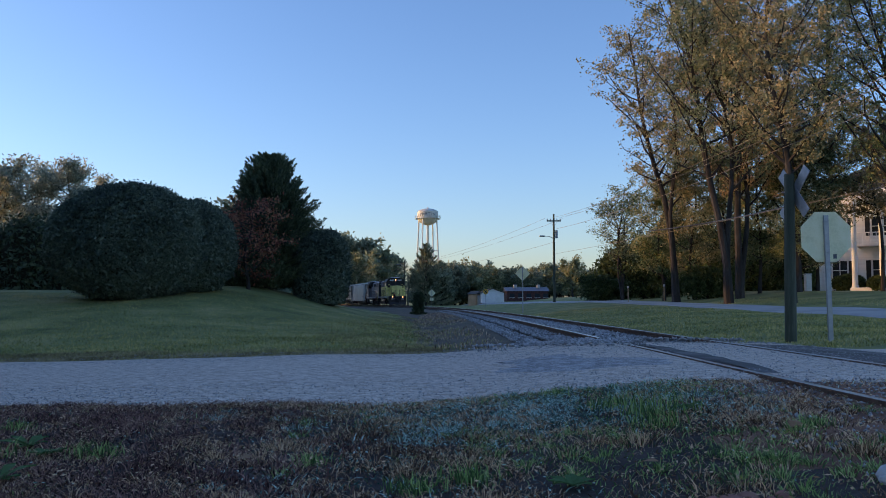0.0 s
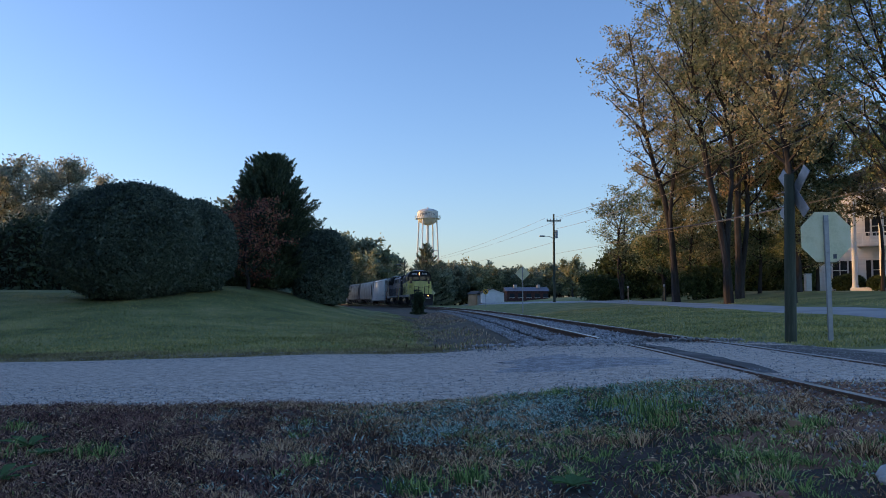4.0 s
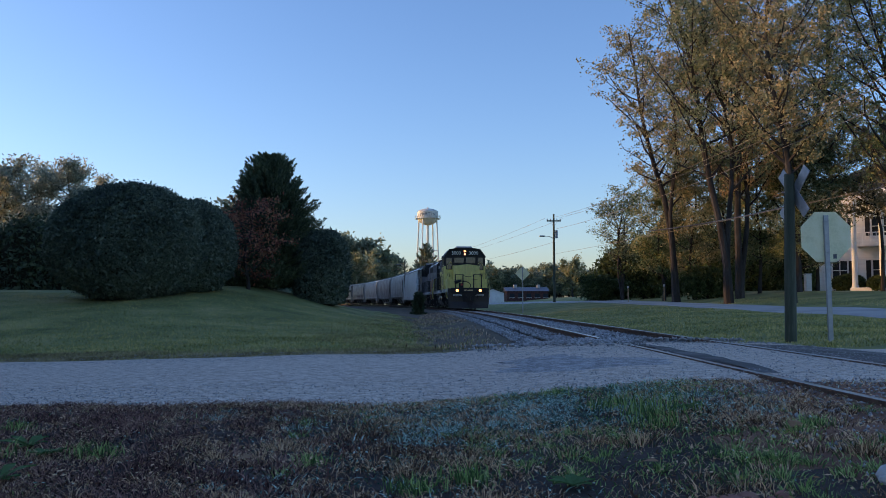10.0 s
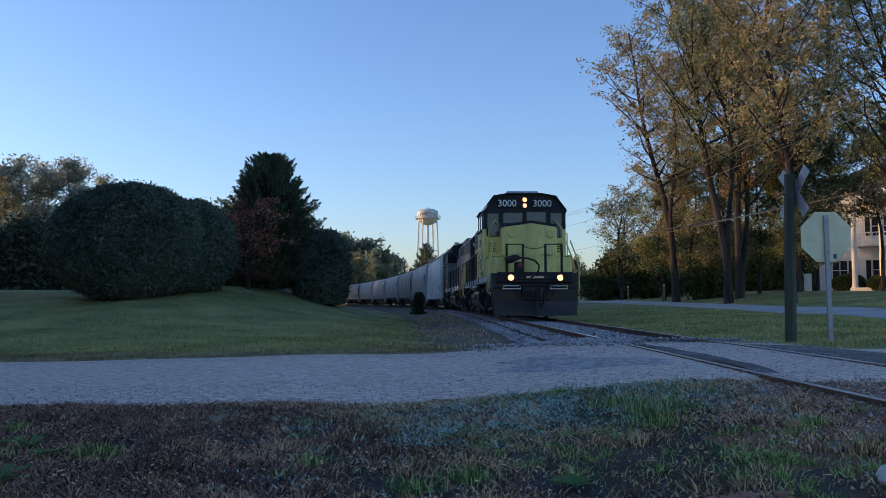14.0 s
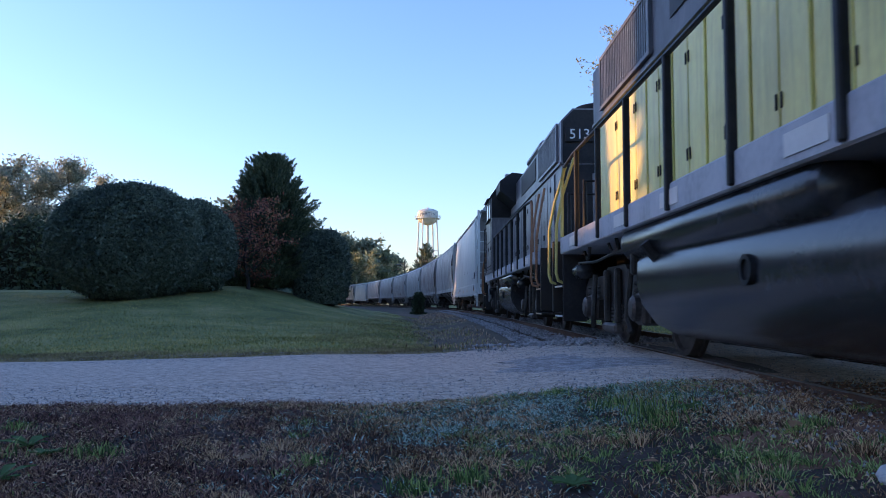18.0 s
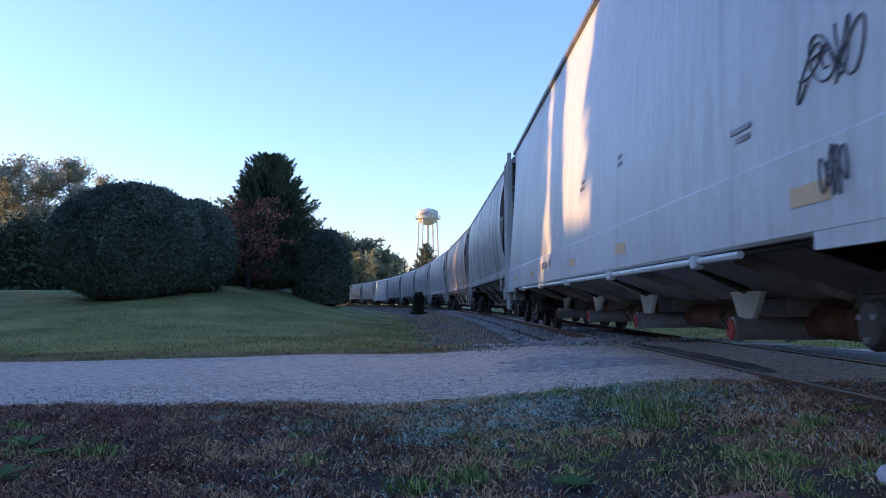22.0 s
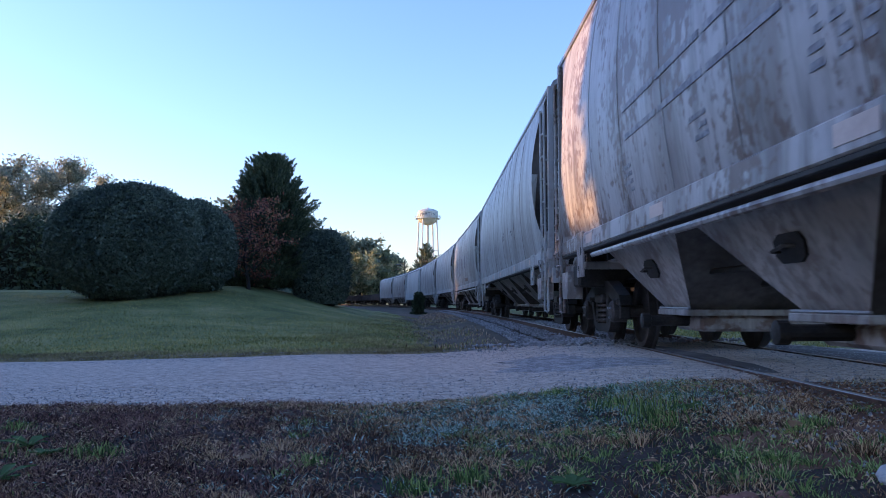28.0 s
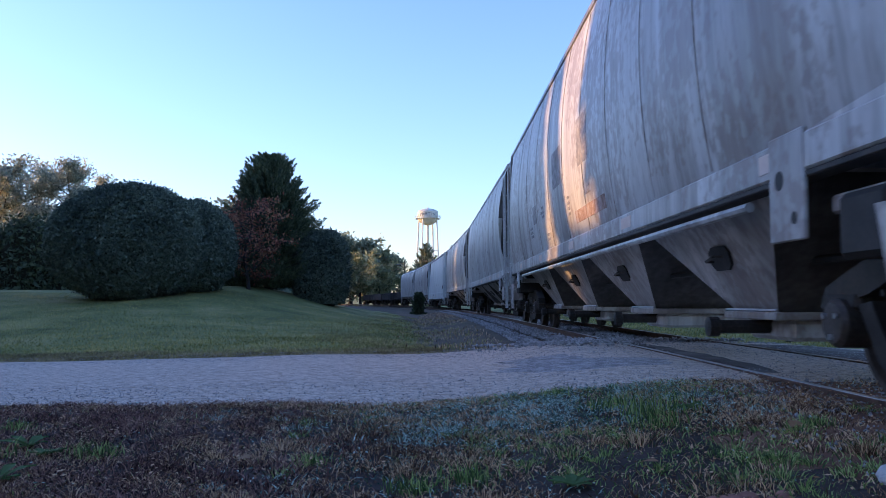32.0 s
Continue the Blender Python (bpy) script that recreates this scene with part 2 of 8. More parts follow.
def build_ground():
    xs, ys = spaced(-1500, 1500, -11, 13, 0.22), spaced(-60, 2600, 1.5, 30, 0.22)
    gx, gy = np.meshgrid(xs, ys)
    z = ground_z(gx, gy)
    road = (gy > ROAD_NEAR - 0.1) & (gy < ROAD_FAR) & (gx > -60) & (gx < 60)
    z = np.where(road, z - 0.05, z)
    v = np.stack([gx, gy, z], -1).reshape(-1, 3)
    ny, nx = gx.shape
    i = (np.arange(ny - 1)[:, None] * nx + np.arange(nx - 1)[None]).ravel()
    f = np.stack([i, i + 1, i + nx + 1, i + nx], -1)
    me = bulk_mesh("ground", v, f, M_GROUND)
    me.materials.append(M_VERGE)
    me.materials.append(M_CINDER)
    me.materials.append(M_REDSOIL)
    cx, cy = v[f].mean(1)[:, 0], v[f].mean(1)[:, 1]
    off = cx - track_x(cy)
    wob = 0.5 * np.sin(cy * 0.6) + 0.35 * np.sin(cy * 1.7 + 1)
    idx = np.where(cy < ROAD_NEAR + 0.6, 1, 0)
    idx = np.where((cy < ROAD_NEAR + 0.3) & (off > -1.9 + 0.3 * np.sin(cy * 3)) & (off < 5), 3, idx)
    idx = np.where((off > -3.5 - 0.045 * (cy - 13) + wob * 0.25) & (off < 2.2 + wob * 0.3) & (cy > ROAD_NEAR), 2, idx)
    me.polygons.foreach_set("material_index", idx.astype(np.int32))
    me.polygons.foreach_set("use_smooth", [True] * len(me.polygons))
    return tagged(new("ground", me), "rolling ground of mown lawn, dry verge and cinders", "ground", kind="structure")


def build_road():
    xs, v = spaced(-120, 120, -8, 14, 0.25), []
    ts = np.linspace(0, 1, 22)
    for x in xs:
        near = ROAD_NEAR + 0.05 * math.sin(x * 1.3) + 0.05 * math.sin(x * 3.1 + 1) - 0.3 * float(sstep((-x - 1) / 4))
        far = ROAD_FAR + 0.10 * math.sin(x * 0.9 + 2) + 0.06 * math.sin(x * 2.7) - 0.5 * float(sstep((-x) / 5))
        for t in ts:
            y = near + (far - near) * t
            z = gz(x, y) + 0.015 + 0.03 * math.sin(math.pi * t) * min(1.0, abs(x - TRACK_X) / 4)
            if t in (0.0, 1.0):
                z -= 0.05
            v.append((x, y, z))
    nt = len(ts)
    i = (np.arange(len(xs) - 1)[:, None] * nt + np.arange(nt - 1)[None]).ravel()
    f = np.stack([i, i + nt, i + nt + 1, i + 1], -1)
    me = bulk_mesh("road", np.array(v), f, M_ROAD)
    me.polygons.foreach_set("use_smooth", [True] * len(me.polygons))
    return tagged(new("road", me), "worn grey gravel lane crossing the railway at grade", "road", kind="structure")


def build_lane():
    v, ys = [], spaced(4, 170, 20, 60, 0.8)
    for y in ys:
        x = 14.2 - 0.055 * (y - 26)
        for t in np.linspace(0, 1, 9):
            xx = x + 3.5 * t
            v.append((xx, y, gz(xx, y) + 0.03 + 0.03 * math.sin(math.pi * t) - (0.06 if t in (0, 1) else 0)))
    i = (np.arange(len(ys) - 1)[:, None] * 9 + np.arange(8)[None]).ravel()
    f = np.stack([i, i + 1, i + 10, i + 9], -1)
    return tagged(new("lane", bulk_mesh("lane", np.array(v), f, M_ASPHALT)), "pale grey asphalt lane beyond the lawn", "road", kind="structure")


RAIL_PROFILE = [(-0.07, -0.172), (0.07, -0.172), (0.07, -0.16), (0.012, -0.14), (0.010, -0.05), (0.034, -0.036), (0.034, -0.004), (-0.034, -0.004), (-0.034, -0.036), (-0.010, -0.05), (-0.012, -0.14), (-0.07, -0.16)]


def build_rails():
    stations = list(np.arange(-60, 22, 6.0)) + list(np.arange(22, 330, 4.0))
    track = thing("railway_track", "single railway track with worn rails in grey ballast", "track", kind="structure")
    for side in (-1, 1):
        g, top = Geo(), Geo()
        g.loft([[rail_point(s, side * GAUGE / 2 + p[0], p[1]) for p in RAIL_PROFILE] for s in stations])
        rail = part("rail", g, M_RUST, track)
        top.loft([[rail_point(s, side * GAUGE / 2 + p[0], p[1]) for p in ((-0.026, -0.006), (0.026, -0.006), (0.022, 0.0), (-0.022, 0.0))] for s in stations])
        part("rail_head", top, M_RAILTOP, rail, "shiny worn running surface")
    tie = Geo().box(-1.3, 1.3, -0.11, 0.11, -0.36, -0.155, 0.012).mesh("tie", M_TIE)
    s = 13.2
    while s < 140:
        ob = new("tie", tie)
        ob.parent = track
        a = max(0, s - BEND_Y) / BEND_R
        ob.matrix_basis = Matrix.Translation(rail_point(s)) @ pose(rng.uniform(-0.03, 0.03), 0, rng.uniform(-0.02, 0.01), 0, 0, math.degrees(a) + rng.uniform(-1.5, 1.5))
        s += 0.53
    return track


def road_patch(name, label, outline, mat, lift):
    """A thin irregular overlay that follows the road; outline in plan, clockwise or not."""
    cx, cy = sum(p[0] for p in outline) / len(outline), sum(p[1] for p in outline) / len(outline)
    g, n = Geo(), len(outline)
    pts = []
    for k in range(n):
        a, b = outline[k], outline[(k + 1) % n]
        for t in np.linspace(0, 1, 7)[:-1]:
            w = 0.05 * math.sin(13 * (a[0] + t) + 7 * a[1])
            pts.append((a[0] + (b[0] - a[0]) * t + w, a[1] + (b[1] - a[1]) * t + w * 0.6))
    rings = []
    for k in (1.0, 0.8, 0.6, 0.4, 0.2, 0.02):
        rings.append([(cx + (q[0] - cx) * k, cy + (q[1] - cy) * k) for q in pts])
    def up(q, k):
        y = q[1]
        t = min(1, max(0, (y - ROAD_NEAR) / (ROAD_FAR - ROAD_NEAR)))
        return (q[0], y, gz(q[0], y) + 0.015 + 0.03 * math.sin(math.pi * t) * min(1.0, abs(q[0] - TRACK_X) / 4) + (lift if k < 1 else -0.004))
    g.loft([[up(q, k) for q in r] for k, r in zip((1.0, 0.8, 0.6, 0.4, 0.2, 0.02), rings)], caps=False)
    ob = new(name, g.mesh(name, mat, True))
    return tagged(ob, label, "road patch", kind="structure")


ground = build_ground()
road = build_road()
lane = build_lane()
track = build_rails()
road_patch("tar_patch", "dark worn asphalt patch on the gravel road", [(0.5, 8.4), (1.2, 7.7), (2.35, 7.9), (2.5, 8.7), (1.7, 9.0), (1.5, 10.0), (0.6, 9.6), (0.9, 8.9)], M_PATCH, 0.008)
road_patch("flangeway", "dark dirt packed beside the near rail", [(2.72, 6.9), (2.95, 6.9), (3.0, 9.0), (2.92, 12.4), (2.72, 12.4)], M_TAR, 0.02)
road_patch("crossing_tar", "dark tar beside the far rail", [(4.25, 7.2), (5.6, 7.0), (6.3, 9.4), (5.2, 11.6), (4.25, 11.8)], M_TAR, 0.01)


# ---- plants ----
def leaf_quads(c, size, rs, long=1.4, axis=None):
    """Small folded leaf quads at centres c; axis: a direction for each, else at random."""
    n = len(c)
    a = rs.normal(size=(n, 3)) if axis is None else axis + rs.normal(size=(n, 3)) * 0.35
    a /= np.linalg.norm(a, axis=1, keepdims=True) + 1e-9
    b = np.cross(a, rs.normal(size=(n, 3)))
    b /= np.linalg.norm(b, axis=1, keepdims=True) + 1e-9
    s = size * rs.uniform(0.6, 1.4, (n, 1))
    v = np.stack([c - a * s * long, c + b * s * 0.6, c + a * s * long, c - b * s * 0.6], 1).reshape(-1, 3)
    f = np.arange(4 * n).reshape(-1, 4)
    return v, f


def limb_path(p, d, length, rs, k=5, lift=0.25, wob=0.12):
    pts, d = [Vector(p)], Vector(d).normalized()
    for _ in range(k):
        d = (d + Vector((rs.normal() * wob, rs.normal() * wob, lift / k + rs.normal() * wob * 0.6))).normalized()
        pts.append(pts[-1] + d * (length / k))
    return pts


def tree(name, label, x, y, height, radius, mat, seed, stems=((0, 0),), bare=0.35, limbs=16, leaves=9000, leaf=0.11, trunk_r=0.24, spread=0.55, z0=None, group="", lift=0.5, category="tree", droop=0.0, inner=2, wob=0.12, twigs=2):
    """Trunk or trunks with limbs and twigs, and many small leaves in clumps round the twigs. stems: lean of each, in metres at the top."""
    rs = np.random.default_rng(seed)
    root = thing(name, label, category, group, at=pose(x, y, (gz(x, y) if z0 is None else z0) - 0.05))
    wood, tips = Geo(), []
    for k, (lx, ly) in enumerate(stems):
        h = height * (1 if k == 0 else rs.uniform(0.82, 0.95))
        pts = []
        for i in range(9):
            u = i / 8
            pts.append(Vector((lx * u ** 1.4 + wob * math.sin(u * 7 + seed * 1.7 + k * 2.3) * min(1, u * 2), ly * u ** 1.4 + wob * math.cos(u * 6 + seed), h * 0.93 * u)))
        rr = trunk_r * (1 if k == 0 else 0.75)
        wood.tube(pts, [rr * (1.25 if i == 0 else 1) * (1 - 0.85 * i / 8) + 0.012 for i in range(9)], 8)
        for j in range(limbs):
            u = bare + (0.97 - bare) * (j + rs.uniform(0, 1)) / limbs
            q = u * 8
            i0 = min(7, int(q))
            p = pts[i0].lerp(pts[i0 + 1], q - i0)
            w = (u - bare) / (1 - bare)
            reach = radius * (0.45 + 0.75 * math.sin(math.pi * min(1, 0.18 + 0.78 * w))) * rs.uniform(0.6, 1.1)
            a = j * 2.4 + rs.uniform(-0.5, 0.5)
            lp = limb_path(p, (math.cos(a), math.sin(a), lift * rs.uniform(0.5, 1.4)), reach, rs, 5, 0.35 - droop)
            r0 = max(0.02, rr * (1 - 0.8 * u) * 0.5)
            wood.tube(lp, [r0 * (1 - 0.8 * i / 5) + 0.006 for i in range(6)], 5, cap=False)
            for e in range(inner, 6):
                tips.append((lp[e], 0.9))
                for _ in range(twigs):
                    tp = limb_path(lp[e], (rs.normal(), rs.normal(), rs.normal() * 0.5 + 0.25 - droop), reach * rs.uniform(0.2, 0.42), rs, 3, 0.2 - droop)
                    wood.tube(tp, [0.016, 0.012, 0.008, 0.004], 3, cap=False)
                    tips += [(tp[2], 0.7), (tp[3], 0.8)]
    part("trunk", wood, M_BARK, root, "grey-brown bark with forking limbs", smooth=True)
    per = max(1, leaves // len(tips))
    cs = []
    for p, s in tips:
        k = int(per * rs.uniform(0.15, 1.0) ** 2 * 2.6)
        cs.append(np.array(p) + rs.normal(size=(k, 3)) * spread * s * np.array([1, 1, 0.75]))
    c = np.concatenate(cs)
    v, f = leaf_quads(c, leaf, rs)
    crown = new("crown", bulk_mesh("crown", v, f, mat))
    crown.parent = root
    tagged(crown, "loose uneven crown of small leaves")
    return root


def lump(d, seed, amount):
    """Uneven radius over directions d."""
    q = np.zeros(len(d))
    r = np.random.default_rng(seed)
    for k, a in ((2.3, 1.0), (4.7, 0.6), (9.0, 0.35), (17.0, 0.2)):
        ph = r.uniform(0, 6, 3)
        q += a * np.sin(d[:, 0] * k + ph[0]) * np.sin(d[:, 1] * k + ph[1]) * np.cos(d[:, 2] * k + ph[2])
    return 1 + amount * q


def bush(name, label, x, y, rx, ry, h, mat, seed, leaves=24000, leaf=0.07, square=2.6, amount=0.05, fuzz=0.05, group="", z0=None, base=0.05, category="bush"):
    """A dense clipped or wild bush: a near-black inner shell for the shade within, and a thick coat of leaves."""
    rs = np.random.default_rng(seed)
    root = thing(name, label, category, group, at=pose(x, y, (gz(x, y) if z0 is None else z0) - 0.05))

    def surface(d):
        m = (np.abs(d) ** square).sum(1, keepdims=True) ** (1 / square)
        p = d / m * lump(d, seed, amount)[:, None]
        zz = p[:, 2]
        return np.stack([p[:, 0] * rx, p[:, 1] * ry, base + h * (0.5 + 0.5 * zz)], 1)
    us, vs = np.meshgrid(np.linspace(0, 2 * np.pi, 40, endpoint=False), np.linspace(0.03, np.pi - 0.03, 22))
    d = np.stack([np.cos(us) * np.sin(vs), np.sin(us) * np.sin(vs), np.cos(vs)], -1).reshape(-1, 3)
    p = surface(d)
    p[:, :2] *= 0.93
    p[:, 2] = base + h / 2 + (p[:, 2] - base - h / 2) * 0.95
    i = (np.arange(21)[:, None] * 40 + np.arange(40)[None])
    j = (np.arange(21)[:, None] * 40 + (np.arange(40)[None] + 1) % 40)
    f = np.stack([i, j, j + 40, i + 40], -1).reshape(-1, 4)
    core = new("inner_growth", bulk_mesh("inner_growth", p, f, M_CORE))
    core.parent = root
    d = rs.normal(size=(leaves, 3))
    d /= np.linalg.norm(d, axis=1, keepdims=True)
    c = surface(d)
    c += d * rs.normal(size=(leaves, 1)) * fuzz + d * (rs.uniform(size=(leaves, 1)) > 0.985) * rs.uniform(0, 2.6 * fuzz, (leaves, 1))
    c[:, 2] = np.maximum(c[:, 2], 0.02)
    v, f = leaf_quads(c, leaf, rs)
    coat = new("leaves", bulk_mesh("leaves", v, f, mat))
    coat.parent = root
    g = Geo()
    g.tube([(0, 0, 0), (0.05, 0.02, h * 0.3), (0, 0, h * 0.6)], [0.10, 0.07, 0.03], 6)
    part("stem", g, M_BARK, root)
    return root


def conifer(name, label, x, y, h, r, mat, seed, sprays=900, z0=None, group="", blunt=0.5, needle=0.085):
    """A dense evergreen with upswept sprays and a ragged outline."""
    rs = np.random.default_rng(seed)
    root = thing(name, label, "tree", group, at=pose(x, y, (gz(x, y) if z0 is None else z0) - 0.05))
    wood = Geo().tube([(0, 0, 0), (0.05, 0, h * 0.5), (0, 0.03, h * 0.95)], [0.22, 0.13, 0.02], 8)
    cs, ax = [], []
    whorls = max(6, int(sprays / 16))
    for k in range(sprays):
        u = min(0.985, (k % whorls + rs.uniform(-0.25, 0.25)) / whorls)
        u = max(0.0, u)
        reach = r * (1 - u) ** blunt * rs.uniform(0.55, 1.12) + 0.10
        a = rs.uniform(0, 2 * math.pi)
        reach *= 1 + 0.10 * math.sin(2 * a + u * 9 + seed)
        rise = reach * (0.12 + 0.75 * u)
        root_p = np.array([0, 0, h * (0.05 + 0.88 * u)])
        tip = root_p + np.array([reach * math.cos(a), reach * math.sin(a), rise])
        n = max(16, int(66 * min(1.0, reach / (0.6 * r))))
        t = rs.uniform(0.25, 1.0, (n, 1)) ** 0.7
        # the branch sags in its middle and its tip turns up; needles fan out flat and thin towards the tip
        bow = np.concatenate([np.zeros((n, 2)), -0.5 * reach * t * (1 - t)], 1)
        fan = rs.normal(size=(n, 3)) * np.array([1, 1, 0.5]) * 0.15 * (1.25 - t) * (0.5 + 0.25 * reach)
        cs.append(root_p + (tip - root_p) * t + bow + fan)
        d = tip - root_p + np.array([0, 0, 0.45 * reach])
        ax.append(np.tile(d / np.linalg.norm(d), (n, 1)))
        if k % 6 == 0:
            wood.tube([root_p, tip * 0.9 + root_p * 0.1], [0.03, 0.008], 4, cap=False)
    part("trunk", wood, M_BARK, root)
    v, f = leaf_quads(np.concatenate(cs), needle, rs, 2.0, np.concatenate(ax))
    crown = new("crown", bulk_mesh("crown", v, f, mat))
    crown.parent = root
    return root


# closed shell inside bushes: the inner shade is put into its near-black colour
M_CORE = material("inner_shade", [(0.012, 0.014, 0.008), (0.03, 0.03, 0.018)], rough=1.0, scale=5, fine=20, bump=0)
L_HOLLY = leafy("holly_leaf", [(0.048, 0.07, 0.056), (0.095, 0.128, 0.092), (0.165, 0.205, 0.145)], trans=0.2)
L_CEDAR = leafy("cedar_leaf", [(0.04, 0.064, 0.042), (0.075, 0.105, 0.06), (0.12, 0.155, 0.085)], trans=0.2)
L_RED = leafy("red_leaf", [(0.12, 0.05, 0.04), (0.32, 0.125, 0.085), (0.42, 0.23, 0.12)], trans=0.35)
L_GOLD = leafy("autumn_leaf", [(0.13, 0.15, 0.085), (0.29, 0.29, 0.155), (0.52, 0.42, 0.21)], trans=0.5)
L_AMBER = leafy("amber_leaf", [(0.14, 0.12, 0.07), (0.31, 0.26, 0.14), (0.54, 0.37, 0.18)], trans=0.5)
L_GREENGOLD = leafy("green_gold_leaf", [(0.09, 0.13, 0.06), (0.2, 0.24, 0.1), (0.42, 0.38, 0.16)], trans=0.5)
L_OLIVE = leafy("olive_leaf", [(0.095, 0.13, 0.075), (0.21, 0.25, 0.13), (0.4, 0.39, 0.21)], trans=0.5)
# far foliage: distance haze is put into these paler, greyer leaf colours
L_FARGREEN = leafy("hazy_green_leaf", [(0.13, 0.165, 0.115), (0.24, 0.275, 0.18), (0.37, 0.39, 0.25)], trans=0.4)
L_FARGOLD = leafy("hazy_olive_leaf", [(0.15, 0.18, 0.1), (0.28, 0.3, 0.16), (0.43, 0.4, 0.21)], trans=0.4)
L_HAZY = leafy("hazy_oak_leaf", [(0.22, 0.25, 0.19), (0.38, 0.41, 0.3), (0.56, 0.54, 0.38)], trans=0.5)
L_GREEN = leafy("green_leaf", [(0.035, 0.055, 0.022), (0.07, 0.10, 0.035), (0.125, 0.15, 0.055)], trans=0.4)

# left of the lane: clipped hollies, evergreens and a red-leaved tree on the mound
bush("holly_bush", "huge dense dark holly bush on the mown mound", -11.05, 30.0, 2.62, 2.6, 4.0, L_HOLLY, 11, leaves=90000, leaf=0.045, fuzz=0.075, square=2.25, amount=0.045)
bush("holly_bush", "dense dark holly bush beside a larger one", -9.25, 31.8, 1.40, 2.2, 3.3, L_HOLLY, 12, leaves=44000, leaf=0.045, fuzz=0.075, square=2.2)
conifer("cedar_tree", "tall ragged dark evergreen with a blunt top", -7.85, 39.0, 6.75, 3.05, L_CEDAR, 5, sprays=1500, blunt=0.68, needle=0.05)
tree("red_leaved_tree", "small tree with dull red autumn leaves", -8.05, 35.5, 3.9, 1.6, L_RED, 31, bare=0.10, limbs=22, leaves=3700, leaf=0.045, trunk_r=0.07, spread=0.17, wob=0.2, lift=0.25)
bush("evergreen_bush", "rounded dark evergreen bush beside the cutting", -5.35, 39.0, 1.20, 1.6, 3.75, L_HOLLY, 14, leaves=32000, leaf=0.05, fuzz=0.09, square=2.7, base=-0.35)
for i, (tx, ty, th, tr) in enumerate(((-31, 58, 11.2, 4.0), (-26.6, 60, 11.3, 2.8), (-35, 66, 11.2, 4.5), (-29, 72, 11.0, 3.5))):
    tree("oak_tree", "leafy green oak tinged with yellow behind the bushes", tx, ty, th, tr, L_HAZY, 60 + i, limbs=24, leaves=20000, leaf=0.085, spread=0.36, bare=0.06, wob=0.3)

for i, (bx, by, rx, h) in enumerate(((-31.5, 53.5, 2.4, 5.4), (-28.9, 54.5, 2.2, 5.0), (-26.2, 53.0, 2.2, 5.6), (-23.6, 54.0, 2.0, 4.6))):
    bush("hedge", "dark rough hedge below the oaks", bx, by, rx, 1.6, h, L_CEDAR, 340 + i, leaves=6000, leaf=0.13, amount=0.14, fuzz=0.3, square=2.0, group="hedge below the oaks")

# unseen woods added by lane and cutting to keep low sun off the track
shade = tree("wood_tree", "tall leafy tree added out of view to block the low sun", -30, 36, 11.6, 5.0, L_GREEN, 90, limbs=14, leaves=4200, leaf=0.5, spread=0.9, bare=0.05, twigs=1)
for i, (tx, ty) in enumerate(((-38, 42), (-27, 27.5), (-34, 26), (-27, 10.5), (-33, 8), (-26, 3), (-24, -6), (-27, -14), (-40, 52), (-36, 32), (-44, 118), (-47, 132), (-43, 104), (-50, 147))):
    copy_thing(shade, pose(tx, ty, gz(tx, ty) - 0.05, 0, 0, 67 * i))
# unseen evergreens, spaced and tilted to shape the sun streaks on passing cars
for sx, sy, rx, ry, h, lean in ((-27, 9.5, 2.2, 3.5, 13.5, 12), (-27, 22.7, 2.2, 3.5, 13.5, 0), (-28.5, 16.0, 2.0, 4.0, 6.5, 0), (-26.5, 15.5, 0.5, 0.42, 13.0, 14)):
    ob = bush("screen_evergreen", "dense tall evergreen added out of view to shape the sun streaks", sx, sy, rx, ry, h - gz(sx, sy), L_CEDAR, int(400 + sy), leaves=7000, leaf=0.13, square=2.6, amount=0.05, fuzz=0.12)
    ob.matrix_basis = ob.matrix_basis @ pose(0, 0, 0, -lean, 0, 0)
# hidden row of trees, added to keep the sun off the far cars
low = tree("cutting_tree", "hidden leafy tree added along the cutting to block the sun", -18, 103, 8.6, 4.2, L_FARGREEN, 91, limbs=12, leaves=3600, leaf=0.37, spread=0.8, bare=0.02, twigs=1)
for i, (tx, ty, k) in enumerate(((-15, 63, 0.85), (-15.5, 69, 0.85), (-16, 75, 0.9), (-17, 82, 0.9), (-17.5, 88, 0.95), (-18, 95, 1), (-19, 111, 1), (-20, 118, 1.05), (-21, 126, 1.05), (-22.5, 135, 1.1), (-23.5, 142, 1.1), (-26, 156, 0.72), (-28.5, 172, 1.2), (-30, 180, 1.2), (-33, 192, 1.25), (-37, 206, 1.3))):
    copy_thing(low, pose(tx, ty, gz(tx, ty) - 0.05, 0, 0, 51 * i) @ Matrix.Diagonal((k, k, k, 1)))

# hidden thickets added to shade the cutting, with one gap for the low sun
for yc, hh in ((67.7, 6.4), (84.1, 7.6), (100.5, 8.6), (116.9, 9.2), (133.3, 9.4), (149.8, 9.6), (168.7, 10.0), (185.1, 10.0), (201.5, 10.0)):
    xc = float(track_x(yc)) - 20
    bush("cutting_thicket", "dense dark thicket added out of view to keep the sun off the cutting", xc, yc, 2.6, 8.2, hh, L_CEDAR, int(600 + yc), leaves=5000, leaf=0.26, square=5.0, amount=0.03, fuzz=0.2, group="thickets along the cutting")

